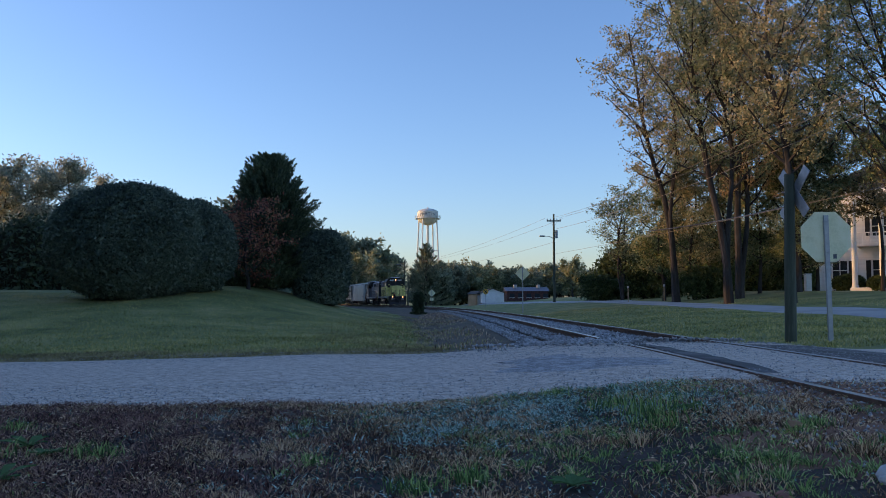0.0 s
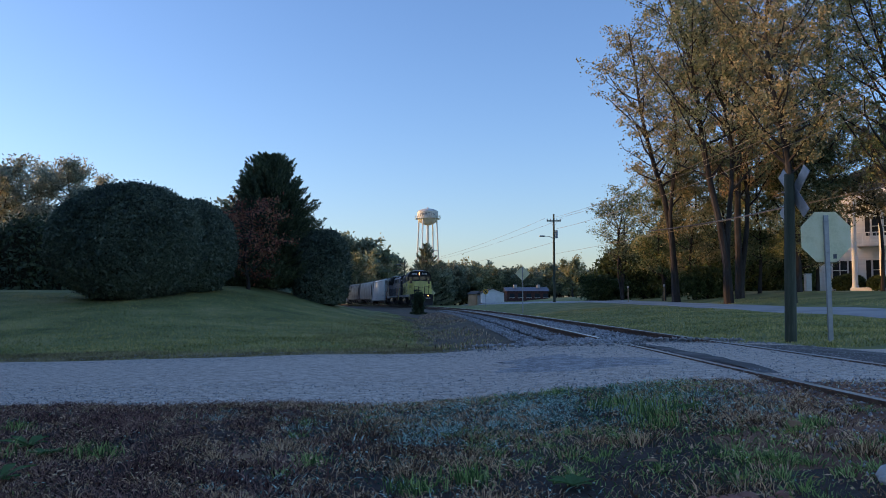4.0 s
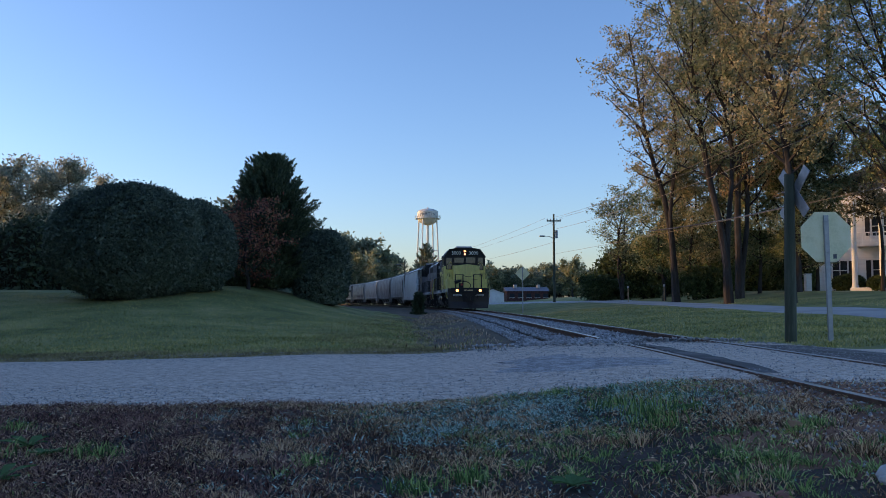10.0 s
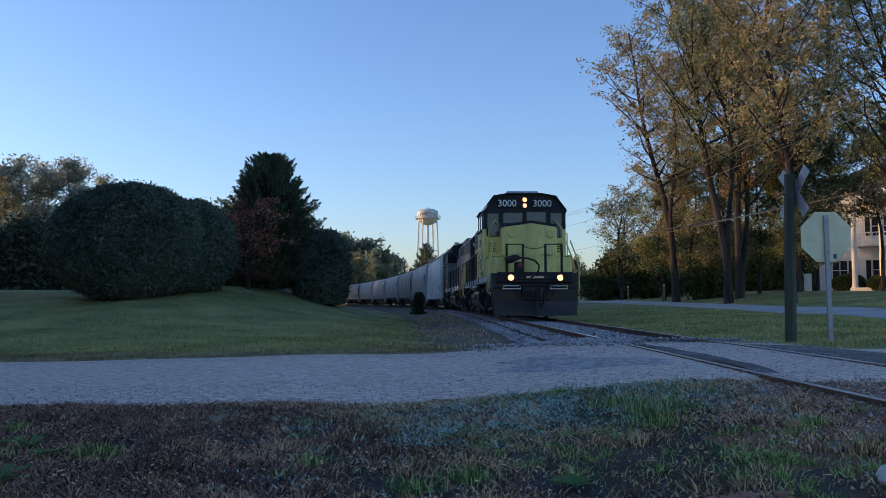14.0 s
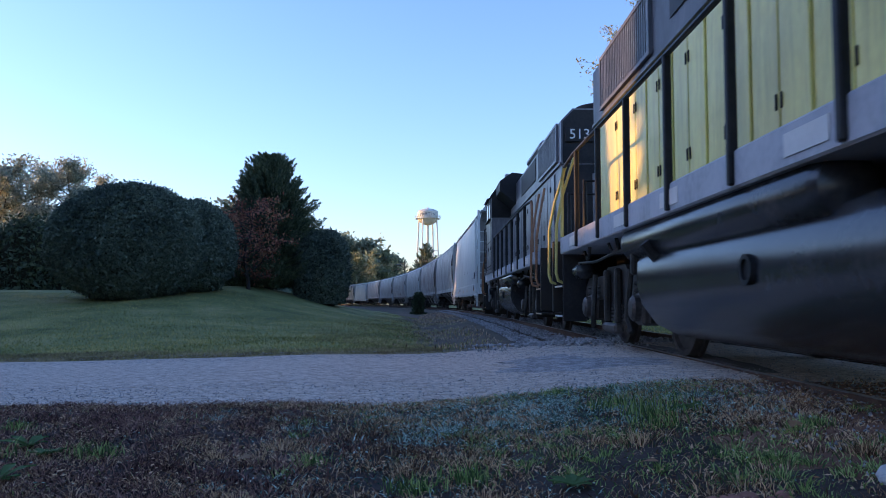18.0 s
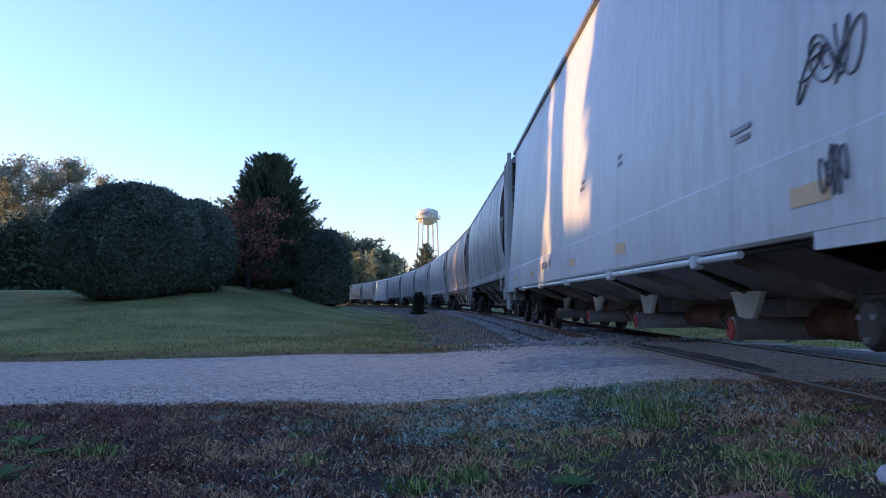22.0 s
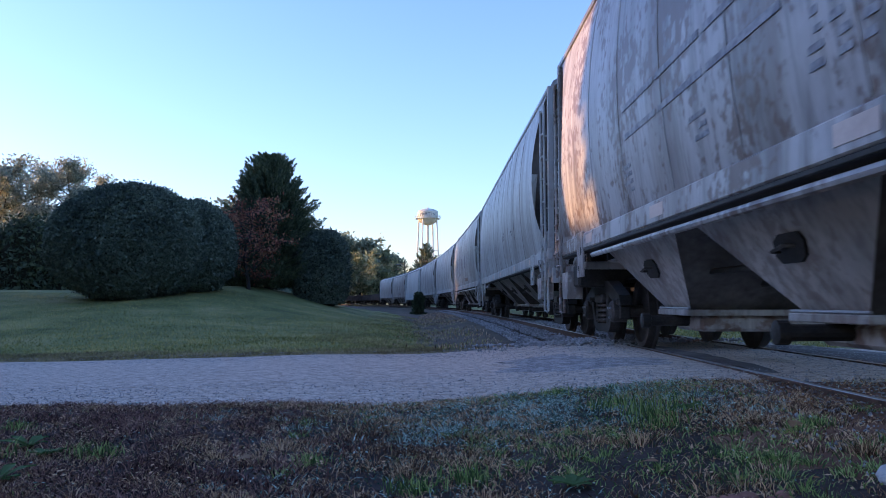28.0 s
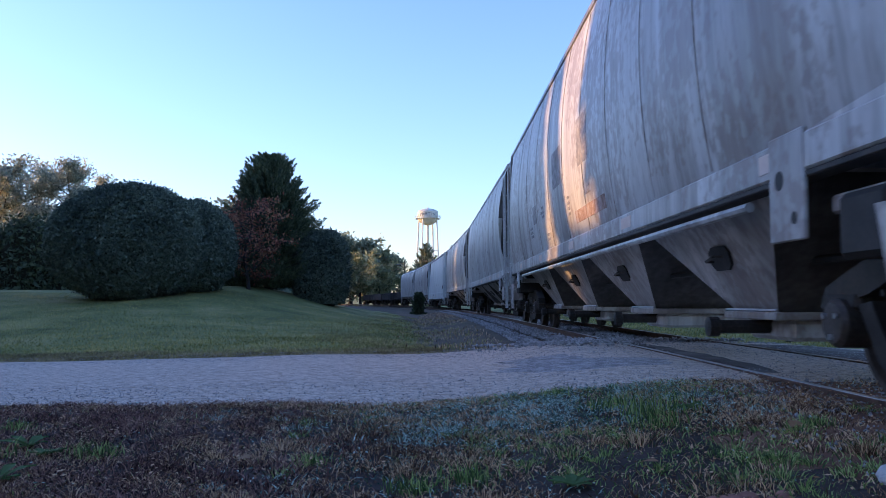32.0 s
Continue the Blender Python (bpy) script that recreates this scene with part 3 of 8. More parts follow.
# right: tall half-bare trees behind the lane
tall = ((16.2, 55, 20.0, 3.7, L_GOLD, ((-3.2, 0.5), (-0.8, -0.6)), 0.40, 24, 13500),
        (16.9, 47, 20.0, 4.0, L_OLIVE, ((-3.4, 0.3), (-0.6, 0.6)), 0.36, 26, 17000),
        (18.9, 51, 21.0, 4.8, L_AMBER, ((-0.4, 0.3), (1.2, 0.5)), 0.32, 28, 20500),
        (17.6, 41, 19.0, 4.4, L_GOLD, ((-0.3, 0.2),), 0.36, 30, 15000),
        (24.8, 42, 19.0, 6.2, L_GREENGOLD, ((-1.2, 0.2), (-2.6, 0.4)), 0.24, 32, 21500),
        (22.9, 52, 20.0, 5.0, L_OLIVE, ((2.6, 0.2), (0.2, 0.3)), 0.24, 28, 18500))
for i, (tx, ty, th, tr, lm, st, br, lb, lv) in enumerate(tall):
    tree("tall_tree", "tall slender tree with thinning golden-green autumn leaves", tx, ty, th, tr, lm, 100 + i, stems=st, bare=br, limbs=lb, leaves=lv, leaf=0.072, spread=0.27, group="trees behind the lawn", trunk_r=0.24, lift=0.85, inner=2, wob=0.42)
tree("young_tree", "young airy tree with sparse leaves at the lane", 15.2, 67, 10.0, 2.1, L_OLIVE, 130, stems=((0, 0), (-0.8, 0), (0.7, 0)), bare=0.32, limbs=14, leaves=6000, leaf=0.07, spread=0.30, trunk_r=0.12, wob=0.25)
# half-grown trees and thin saplings under the tall ones
for i, (tx, ty, th, tr, lm) in enumerate(((16.6, 60, 9.5, 2.3, L_GREENGOLD), (17.9, 57, 11.5, 2.4, L_GOLD), (19.6, 56, 10.5, 2.8, L_OLIVE), (21.8, 55, 11.5, 2.8, L_GREENGOLD), (23.6, 53, 10.0, 2.8, L_OLIVE), (25.6, 55, 11.5, 2.4, L_GREENGOLD), (28.2, 52, 11.5, 2.8, L_AMBER))):
    tree("understorey_tree", "half-grown tree with yellowing leaves in the shade of taller ones", tx, ty, th, tr, lm, 160 + i, bare=0.16 if i < 5 else 0.42, limbs=24, leaves=15000, leaf=0.066, spread=0.32, trunk_r=0.11, lift=0.3, wob=0.3, group="trees behind the lawn")
for i, (bx, by, rx, h, lm) in enumerate(((17.2, 68, 1.7, 3.2, L_GREEN), (19.4, 69, 2.2, 4.4, L_GREEN), (21.8, 68, 2.3, 3.9, L_GREEN), (24.0, 69, 2.0, 4.4, L_GREEN), (18.6, 56, 1.4, 1.6, L_GREEN), (15.2, 76, 1.3, 1.9, L_GREEN))):
    tree("understorey_bush", "loose dark understorey growth below tall trees", bx, by, h, rx, lm, 140 + i, stems=((0, 0), (-0.6, 0), (0.7, 0.2)), bare=0.03, limbs=13, leaves=9000, leaf=0.10, spread=0.45, trunk_r=0.05, lift=0.4, category="bush")

# a dark thicket closes the view under the trees
for i, (bx, by, rx, h) in enumerate(((18.5, 78, 2.6, 4.6), (21.6, 76, 2.8, 5.6), (24.6, 75, 2.6, 5.0), (27.6, 76, 2.8, 5.8), (31.0, 78, 2.8, 5.2), (34.2, 80, 2.8, 5.6), (37.6, 82, 2.8, 5.6))):
    bush("thicket", "dark dense thicket behind the tall trees", bx, by, rx, 1.6, h, L_GREEN, 180 + i, leaves=9000, leaf=0.16, amount=0.14, fuzz=0.35, square=2.0, group="thicket behind the trees")

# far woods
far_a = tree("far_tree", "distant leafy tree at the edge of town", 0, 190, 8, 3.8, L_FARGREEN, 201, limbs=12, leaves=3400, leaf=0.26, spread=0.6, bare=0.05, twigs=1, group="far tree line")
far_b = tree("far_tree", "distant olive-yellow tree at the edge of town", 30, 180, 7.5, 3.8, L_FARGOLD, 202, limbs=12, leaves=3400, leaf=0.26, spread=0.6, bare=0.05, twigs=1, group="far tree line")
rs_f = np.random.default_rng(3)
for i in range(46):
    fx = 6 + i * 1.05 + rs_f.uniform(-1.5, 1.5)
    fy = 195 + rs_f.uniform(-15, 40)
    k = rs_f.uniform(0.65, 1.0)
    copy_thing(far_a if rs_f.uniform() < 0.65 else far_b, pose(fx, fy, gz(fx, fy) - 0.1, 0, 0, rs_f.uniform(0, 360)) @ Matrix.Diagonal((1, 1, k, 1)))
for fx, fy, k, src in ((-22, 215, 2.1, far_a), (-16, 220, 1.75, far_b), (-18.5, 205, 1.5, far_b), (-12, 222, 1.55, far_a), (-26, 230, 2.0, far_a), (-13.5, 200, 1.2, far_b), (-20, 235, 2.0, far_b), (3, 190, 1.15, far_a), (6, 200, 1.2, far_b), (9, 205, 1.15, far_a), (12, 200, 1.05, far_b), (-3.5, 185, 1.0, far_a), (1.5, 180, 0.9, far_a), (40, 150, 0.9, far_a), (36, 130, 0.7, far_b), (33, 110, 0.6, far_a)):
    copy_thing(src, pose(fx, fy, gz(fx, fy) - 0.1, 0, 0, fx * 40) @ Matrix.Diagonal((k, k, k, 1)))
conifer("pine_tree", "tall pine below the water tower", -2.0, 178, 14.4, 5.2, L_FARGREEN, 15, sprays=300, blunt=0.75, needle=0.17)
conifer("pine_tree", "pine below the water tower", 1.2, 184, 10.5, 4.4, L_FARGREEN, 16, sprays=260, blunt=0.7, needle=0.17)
conifer("small_cedar", "small dark cedar bush beside the ditch", -1.25, 62, 1.75, 0.48, L_CEDAR, 21, sprays=140, blunt=0.5, needle=0.06)


# ---- train: materials ----
LOCO_L, CAR_L = 18.57, 19.85
M_HOODGREY = material("slate_paint", [(0.05, 0.052, 0.06), (0.09, 0.093, 0.105), (0.14, 0.14, 0.15)], rough=0.5, scale=1.2, fine=20, bump=0.05, stretch=(1, 1, 0.4))
M_SILL = material("sill_paint", [(0.30, 0.31, 0.34), (0.44, 0.45, 0.48), (0.52, 0.52, 0.54)], rough=0.55, scale=1.5, fine=16, bump=0.06)
M_BLACK = material("black_paint", [(0.010, 0.010, 0.011), (0.018, 0.018, 0.020), (0.036, 0.033, 0.031)], rough=0.55, spec=0.25, scale=1.4, fine=22, bump=0.06)
M_FADED = material("faded_black_paint", [(0.09, 0.092, 0.105), (0.17, 0.172, 0.19), (0.29, 0.285, 0.29)], rough=0.36, scale=0.9, fine=14, bump=0.06, stretch=(1, 1, 0.35))
M_GRIME = material("greasy_iron", [(0.012, 0.011, 0.010), (0.028, 0.025, 0.022), (0.06, 0.05, 0.042)], rough=0.6, metal=0.2, scale=4, fine=40, bump=0.3, size=0.004)
M_TANK = material("tank_paint", [(0.018, 0.019, 0.021), (0.032, 0.033, 0.037), (0.06, 0.06, 0.062)], rough=0.22, scale=1.5, fine=20, bump=0.08)
M_RAIL_Y = material("yellow_handrail", [(0.45, 0.40, 0.12), (0.6, 0.54, 0.2)], rough=0.5, scale=8, fine=40, bump=0.05)
M_RAIL_O = material("orange_handrail", [(0.20, 0.095, 0.05), (0.34, 0.16, 0.075)], rough=0.55, scale=8, fine=40, bump=0.05)
M_STEEL = material("wheel_steel", [(0.035, 0.030, 0.027), (0.07, 0.06, 0.054), (0.12, 0.105, 0.095)], rough=0.55, metal=0.5, scale=4, fine=40, bump=0.2, size=0.003)
M_TREAD = material("bright_tread", [(0.35, 0.34, 0.33), (0.48, 0.47, 0.46)], rough=0.3, metal=0.9, scale=20, fine=90, bump=0.03)
M_REFLECT = material("reflector_tape", [(0.62, 0.60, 0.56), (0.75, 0.72, 0.68)], rough=0.5, scale=3, fine=30, bump=0.03)
M_AMBER = material("amber_tape", [(0.62, 0.42, 0.22), (0.72, 0.52, 0.3)], rough=0.5, scale=5, fine=40, bump=0.03)
M_TAPE_PALE = material("pale_tape", [(0.60, 0.47, 0.40), (0.72, 0.60, 0.52)], rough=0.5, scale=5, fine=40, bump=0.03)
M_LETTER = material("lettering_white", [(0.70, 0.70, 0.68), (0.82, 0.82, 0.8)], rough=0.6, scale=6, fine=40, bump=0.02)
M_INK = material("lettering_dark", [(0.06, 0.065, 0.08), (0.13, 0.14, 0.16)], rough=0.6, scale=6, fine=40, bump=0.02)
M_MARK = material("faded_mark", [(0.15, 0.16, 0.18), (0.24, 0.25, 0.26)], rough=0.6, scale=6, fine=40, bump=0.02)
M_FADEDINK = material("faded_lettering", [(0.2, 0.2, 0.215), (0.3, 0.3, 0.31), (0.42, 0.42, 0.43)], rough=0.6, scale=4, fine=18, bump=0.02, weight=1.5)
M_PRIMER = material("grey_primer", [(0.20, 0.19, 0.19), (0.30, 0.29, 0.29), (0.42, 0.41, 0.41)], rough=0.7, scale=3, fine=14, bump=0.03, weight=1.2)
M_RUSTBAND = material("rust_band", [(0.20, 0.13, 0.10), (0.32, 0.22, 0.18), (0.42, 0.36, 0.34)], rough=0.75, scale=3, fine=14, bump=0.05, weight=1.2)
M_REDCAP = material("red_cap", [(0.30, 0.03, 0.025), (0.45, 0.06, 0.05)], rough=0.5, scale=8, fine=40, bump=0.05)
M_CABGLASS = glass("cab_glass", (0.02, 0.024, 0.03))
M_LAMP = glow("headlamp_lens", (1.0, 0.36, 0.09), 3.2)
M_LAMP_DIM = glow("dim_lamp_lens", (1.0, 0.45, 0.22), 1.2)


def hopper_paint(name, base, dirt, amount, seed, rust=0.0, fleck=0.0):
    """Faded car paint with long downward streaks of dirt and, near the sill, rust."""
    m = material(name, [tuple(c * 0.86 for c in base), base, tuple(min(0.8, c * 1.1) for c in base)], rough=0.42, scale=0.5, fine=10, bump=0.04)
    n, link = m.node_tree.nodes, m.node_tree.links.new
    b = n["Principled BSDF"]
    old = b.inputs["Base Color"].links[0].from_socket
    co = n["Texture Coordinate"].outputs["Object"]
    mp = n.new("ShaderNodeMapping")
    mp.inputs["Scale"].default_value = (1.0, 1.0, 0.12)
    mp.inputs["Location"].default_value = (seed * 3.1, seed * 1.7, seed)
    link(co, mp.inputs[0])
    src = old
    for k, (sc, lo, hi, col, amt) in enumerate(((1.6, 0.46, 0.68, dirt, amount), (5.5, 0.52, 0.68, tuple(c * 0.7 for c in dirt), amount * 0.8), (15.0, 0.50, 0.64, tuple(c * 0.8 for c in dirt), amount * 0.45), (0.9, 0.60, 0.75, (0.16, 0.085, 0.045), rust))):
        if amt <= 0:
            continue
        tex = n.new("ShaderNodeTexNoise")
        tex.inputs["Scale"].default_value, tex.inputs["Detail"].default_value = sc, 6
        link(mp.outputs[0], tex.inputs["Vector"])
        ramp = n.new("ShaderNodeMapRange")
        ramp.inputs[1].default_value, ramp.inputs[2].default_value = lo, hi
        ramp.inputs[3].default_value, ramp.inputs[4].default_value = 0.0, amt
        link(tex.outputs[0], ramp.inputs[0])
        mix = n.new("ShaderNodeMix")
        mix.data_type = "RGBA"
        link(ramp.outputs[0], mix.inputs[0])
        link(src, mix.inputs[6])
        mix.inputs[7].default_value = (*col, 1)
        src = mix.outputs[2]
    if fleck:
        # flaking paint and smeared grime in uneven patches
        patch, speck = n.new("ShaderNodeTexNoise"), n.new("ShaderNodeTexNoise")
        for tex, sc in ((patch, 0.8), (speck, 9.0)):
            tex.inputs["Scale"].default_value, tex.inputs["Detail"].default_value = sc, 5
            link(co, tex.inputs["Vector"])
        both = n.new("ShaderNodeMath")
        both.operation = "MULTIPLY"
        link(patch.outputs[0], both.inputs[0])
        link(speck.outputs[0], both.inputs[1])
        ramp = n.new("ShaderNodeMapRange")
        ramp.inputs[1].default_value, ramp.inputs[2].default_value = 0.25, 0.31
        ramp.inputs[3].default_value, ramp.inputs[4].default_value = 0.0, fleck
        link(both.outputs[0], ramp.inputs[0])
        mix = n.new("ShaderNodeMix")
        mix.data_type = "RGBA"
        link(ramp.outputs[0], mix.inputs[0])
        link(src, mix.inputs[6])
        mix.inputs[7].default_value = (dirt[0] * 1.1, dirt[1] * 0.9, dirt[2] * 0.8, 1)
        src = mix.outputs[2]
    link(src, b.inputs["Base Color"])
    return m


M_YELLOW = hopper_paint("weathered_yellow_paint", (0.78, 0.70, 0.22), (0.46, 0.38, 0.15), 0.45, 9, 0.12, 0.10)


def text_part(name, words, size, mat, parent, m, label=""):
    """Flat letters facing local +z before m is applied."""
    cu = bpy.data.curves.new(name, "FONT")
    cu.body, cu.size, cu.extrude, cu.align_x, cu.align_y = words, size, 0.003, "CENTER", "CENTER"
    tmp = bpy.data.objects.new("tmp", cu)
    scene.collection.objects.link(tmp)
    me = bpy.data.meshes.new_from_object(tmp.evaluated_get(bpy.context.evaluated_depsgraph_get()))
    bpy.data.objects.remove(tmp)
    me.transform(m)
    me.materials.clear()
    me.materials.append(mat)
    ob = new(name, me)
    ob.parent = parent
    if label:
        tagged(ob, label)
    return ob


# ---- train: running gear ----
def wheelset_mesh(r, journal=1.15):
    g = Geo()
    g.lathe([(-journal, 0.075), (-0.62, 0.085), (0.62, 0.085), (journal, 0.075)], "x", n=10)
    for s in (-1, 1):
        a = 0.69 * s
        g.lathe([(a - 0.045 * s, r + 0.026), (a - 0.012 * s, r + 0.024), (a, r), (a + 0.085 * s, r - 0.004), (a + 0.09 * s, r - 0.055), (a + 0.05 * s, r - 0.075),
                 (a + 0.02 * s, r * 0.45), (a + 0.06 * s, r * 0.28), (a + 0.07 * s, 0.10), (a - 0.03 * s, 0.10), (a - 0.02 * s, r * 0.45), (a - 0.04 * s, r - 0.07)], "x", n=28)
    return g


def spring(g, x, y, z0, z1, r=0.07, wire=0.022, turns=4):
    pts = [(x + r * math.cos(2 * math.pi * t / 8), y + r * math.sin(2 * math.pi * t / 8), z0 + (z1 - z0) * t / (8 * turns)) for t in range(8 * turns + 1)]
    g.tube(pts, wire, 5)


WHEELS = []


def freight_truck(car, y, mats):
    truck = part("truck", Geo().box(-0.95, 0.95, y - 0.18, y + 0.18, 0.42, 0.72, 0.05), M_GRIME, car, "cast steel truck, grimy")
    base, r = 0.89, 0.457
    for s in (-1, 1):
        x0, x1 = s * 0.95, s * 1.10
        g = Geo()
        g.prism([(y - 1.17, 0.54), (y - 1.10, 0.66), (y - 0.86, 0.74), (y - 0.46, 0.86), (y + 0.46, 0.86), (y + 0.86, 0.74), (y + 1.10, 0.66), (y + 1.17, 0.54),
                 (y + 1.04, 0.53), (y + 0.62, 0.62), (y + 0.40, 0.69), (y - 0.40, 0.69), (y - 0.62, 0.62), (y - 1.04, 0.53)], "x", x0, x1)
        g.prism([(y - 0.74, 0.56), (y - 0.54, 0.26), (y - 0.40, 0.17), (y + 0.40, 0.17), (y + 0.54, 0.26), (y + 0.74, 0.56), (y + 0.60, 0.58), (y + 0.40, 0.28), (y - 0.40, 0.28), (y - 0.60, 0.58)], "x", x0 + s * 0.008, x1 - s * 0.004)
        for e in (-1, 1):
            g.box(x0 + s * 0.01, x1 - s * 0.006, y + e * 0.29, y + e * 0.40, 0.27, 0.70, 0.012)
            g.box(x0 - s * 0.02, x1 + s * 0.012, y + e * (base - 0.17), y + e * (base + 0.20), 0.52, 0.64, 0.03)
            g.box(x0, x1 - s * 0.01, y + e * (base + 0.13), y + e * (base + 0.20), 0.36, 0.53, 0.015)
        part("side_frame", g, M_GRIME, truck)
        part("bolster_end", Geo().box(s * 0.93, s * 1.15, y - 0.24, y + 0.24, 0.56, 0.685, 0.02), M_STEEL, truck)
        for e in (-1, 1):
            g = Geo().lathe([(s * 0.96, 0.14), (s * 1.14, 0.14), (s * 1.17, 0.115), (s * 1.175, 0.05)], "x", (0, y + e * base, r), 16)
            cap = part("bearing_cap", g, M_STEEL, truck, smooth=True)
            for q in range(3):
                a = 2 * math.pi * q / 3 + 0.5
                part("cap_bolt", Geo().lathe([(s * 1.168, 0.02), (s * 1.19, 0.018)], "x", (0, y + e * base + 0.08 * math.cos(a), r + 0.08 * math.sin(a)), 6), M_GALV, cap)
        for dy in (-0.19, 0.0, 0.19):
            g = Geo()
            spring(g, s * 1.045, y + dy, 0.285, 0.56, 0.075, 0.021, 4)
            part("coil_spring", g, M_STEEL, truck)
    g = Geo().tube([(-1.2, y + 0.30, 0.62), (1.2, y + 0.30, 0.62)], 0.02)
    g.box(-1.0, 1.0, y - 0.42, y - 0.34, 0.34, 0.44, 0.02)
    part("brake_beam", g, M_GRIME, truck)
    me = wheelset_mesh(r).mesh("wheelset", M_STEEL, True)
    for e in (-1, 1):
        w = new("wheelset", me)
        w.parent = truck
        w.location = (0, y + e * base, r)
        WHEELS.append((w, r))
    return truck


def loco_truck(loco, y):
    truck = part("truck", Geo().box(-0.9, 0.9, y - 0.35, y + 0.35, 0.45, 0.95, 0.06), M_GRIME, loco, "heavy four-wheel locomotive truck")
    base, r = 1.37, 0.508
    for s in (-1, 1):
        x0, x1 = s * 1.02, s * 1.18
        up = [(y - 2.05, 0.78), (y - 1.75, 0.92), (y - 0.62, 0.92), (y - 0.5, 1.02), (y + 0.5, 1.02), (y + 0.62, 0.92), (y + 1.75, 0.92), (y + 2.05, 0.78), (y + 2.05, 0.64), (y + 1.72, 0.62),
              (y + 1.60, 0.36), (y + 1.14, 0.36), (y + 1.02, 0.66), (y + 0.62, 0.64), (y + 0.5, 0.5), (y - 0.5, 0.5), (y - 0.62, 0.64), (y - 1.02, 0.66), (y - 1.14, 0.36), (y - 1.60, 0.36), (y - 1.72, 0.62), (y - 2.05, 0.64)]
        part("side_frame", Geo().prism(up, "x", x0, x1), M_GRIME, truck)
        for e in (-1, 1):
            yy = y + e * base
            g = Geo().box(s * 1.05, s * 1.25, yy - 0.17, yy + 0.17, r - 0.18, r + 0.17, 0.03).lathe([(s * 1.24, 0.14), (s * 1.31, 0.14), (s * 1.34, 0.1)], "x", (0, yy, r), 14)
            part("journal_box", g, M_STEEL, truck, smooth=False)
            for dy in (-0.32, 0.32):
                g = Geo()
                spring(g, s * 1.12, yy + dy, 0.58, 0.82, 0.075, 0.026, 3)
                part("coil_spring", g, M_GRIME, truck)
            g = Geo().lathe([(yy + e * 0.25, 0.05), (yy + e * 0.28, 0.12), (yy + e * 0.62, 0.12), (yy + e * 0.65, 0.05)], "y", (s * 1.27, 0, 1.02), 14)
            part("brake_cylinder", g, M_TANK, truck, smooth=True)
            g = Geo().tube([(s * 1.24, yy - e * 0.36, 0.94), (s * 1.28, yy - e * 0.40, 0.4), (s * 1.26, yy - e * 0.30, 0.24)], 0.035, 6)
            part("brake_hanger", g, M_GRIME, truck)
        for dy in (-0.30, 0.30):
            part("swing_hanger", Geo().box(s * 1.19, s * 1.27, y + dy - 0.05, y + dy + 0.05, 0.322, 0.98, 0.02), M_GRIME, truck)
        part("spring_plank", Geo().box(s * 1.17, s * 1.29, y - 0.36, y + 0.36, 0.20, 0.32, 0.03), M_STEEL, truck)
        g = Geo()
        for k in range(5):
            g.box(s * 1.08, s * 1.20, y - 0.46 + 0.02 * k, y + 0.46 - 0.02 * k, 0.34 + 0.045 * k, 0.375 + 0.045 * k, 0.006)
        part("leaf_spring", g, M_GRIME, truck)
        g = Geo().tube([(s * 1.30, y - 1.9, 1.12), (s * 1.30, y - 0.6, 1.16), (s * 1.30, y + 0.6, 1.10), (s * 1.30, y + 1.9, 1.14)], 0.02, 5)
        part("air_pipe", g, M_GRIME, truck)
    me = wheelset_mesh(r, 1.1).mesh("wheelset", M_STEEL, True)
    for e in (-1, 1):
        w = new("wheelset", me)
        w.parent = truck
        w.location = (0, y + e * base, r)
        WHEELS.append((w, r))


def coupler(parent, y, e):
    """Knuckle coupler and hose at an end; e is -1 at the front, 1 at the back."""
    g = Geo().box(-0.09, 0.09, y, y + e * 0.55, 0.76, 0.96, 0.03)
    g.prism([(-0.16, y + e * 0.50), (0.10, y + e * 0.50), (0.17, y + e * 0.62), (0.16, y + e * 0.78), (0.06, y + e * 0.80), (0.05, y + e * 0.66), (-0.05, y + e * 0.66), (-0.12, y + e * 0.74), (-0.18, y + e * 0.70)], "z", 0.72, 1.0)
    c = part("coupler", g, M_GRIME, parent, "knuckle coupler")
    g = Geo().tube([(0.28, y, 0.95), (0.30, y + e * 0.22, 0.80), (0.26, y + e * 0.42, 0.50), (0.16, y + e * 0.62, 0.42), (0.05, y + e * 0.75, 0.55)], 0.03, 7)
    part("air_hose", g, M_BLACK, c)


# ---- locomotives ----
M_PILOT = hopper_paint("rusty_black_paint", (0.014, 0.0135, 0.0135), (0.032, 0.023, 0.019), 0.6, 12, 0.14, 0.25)


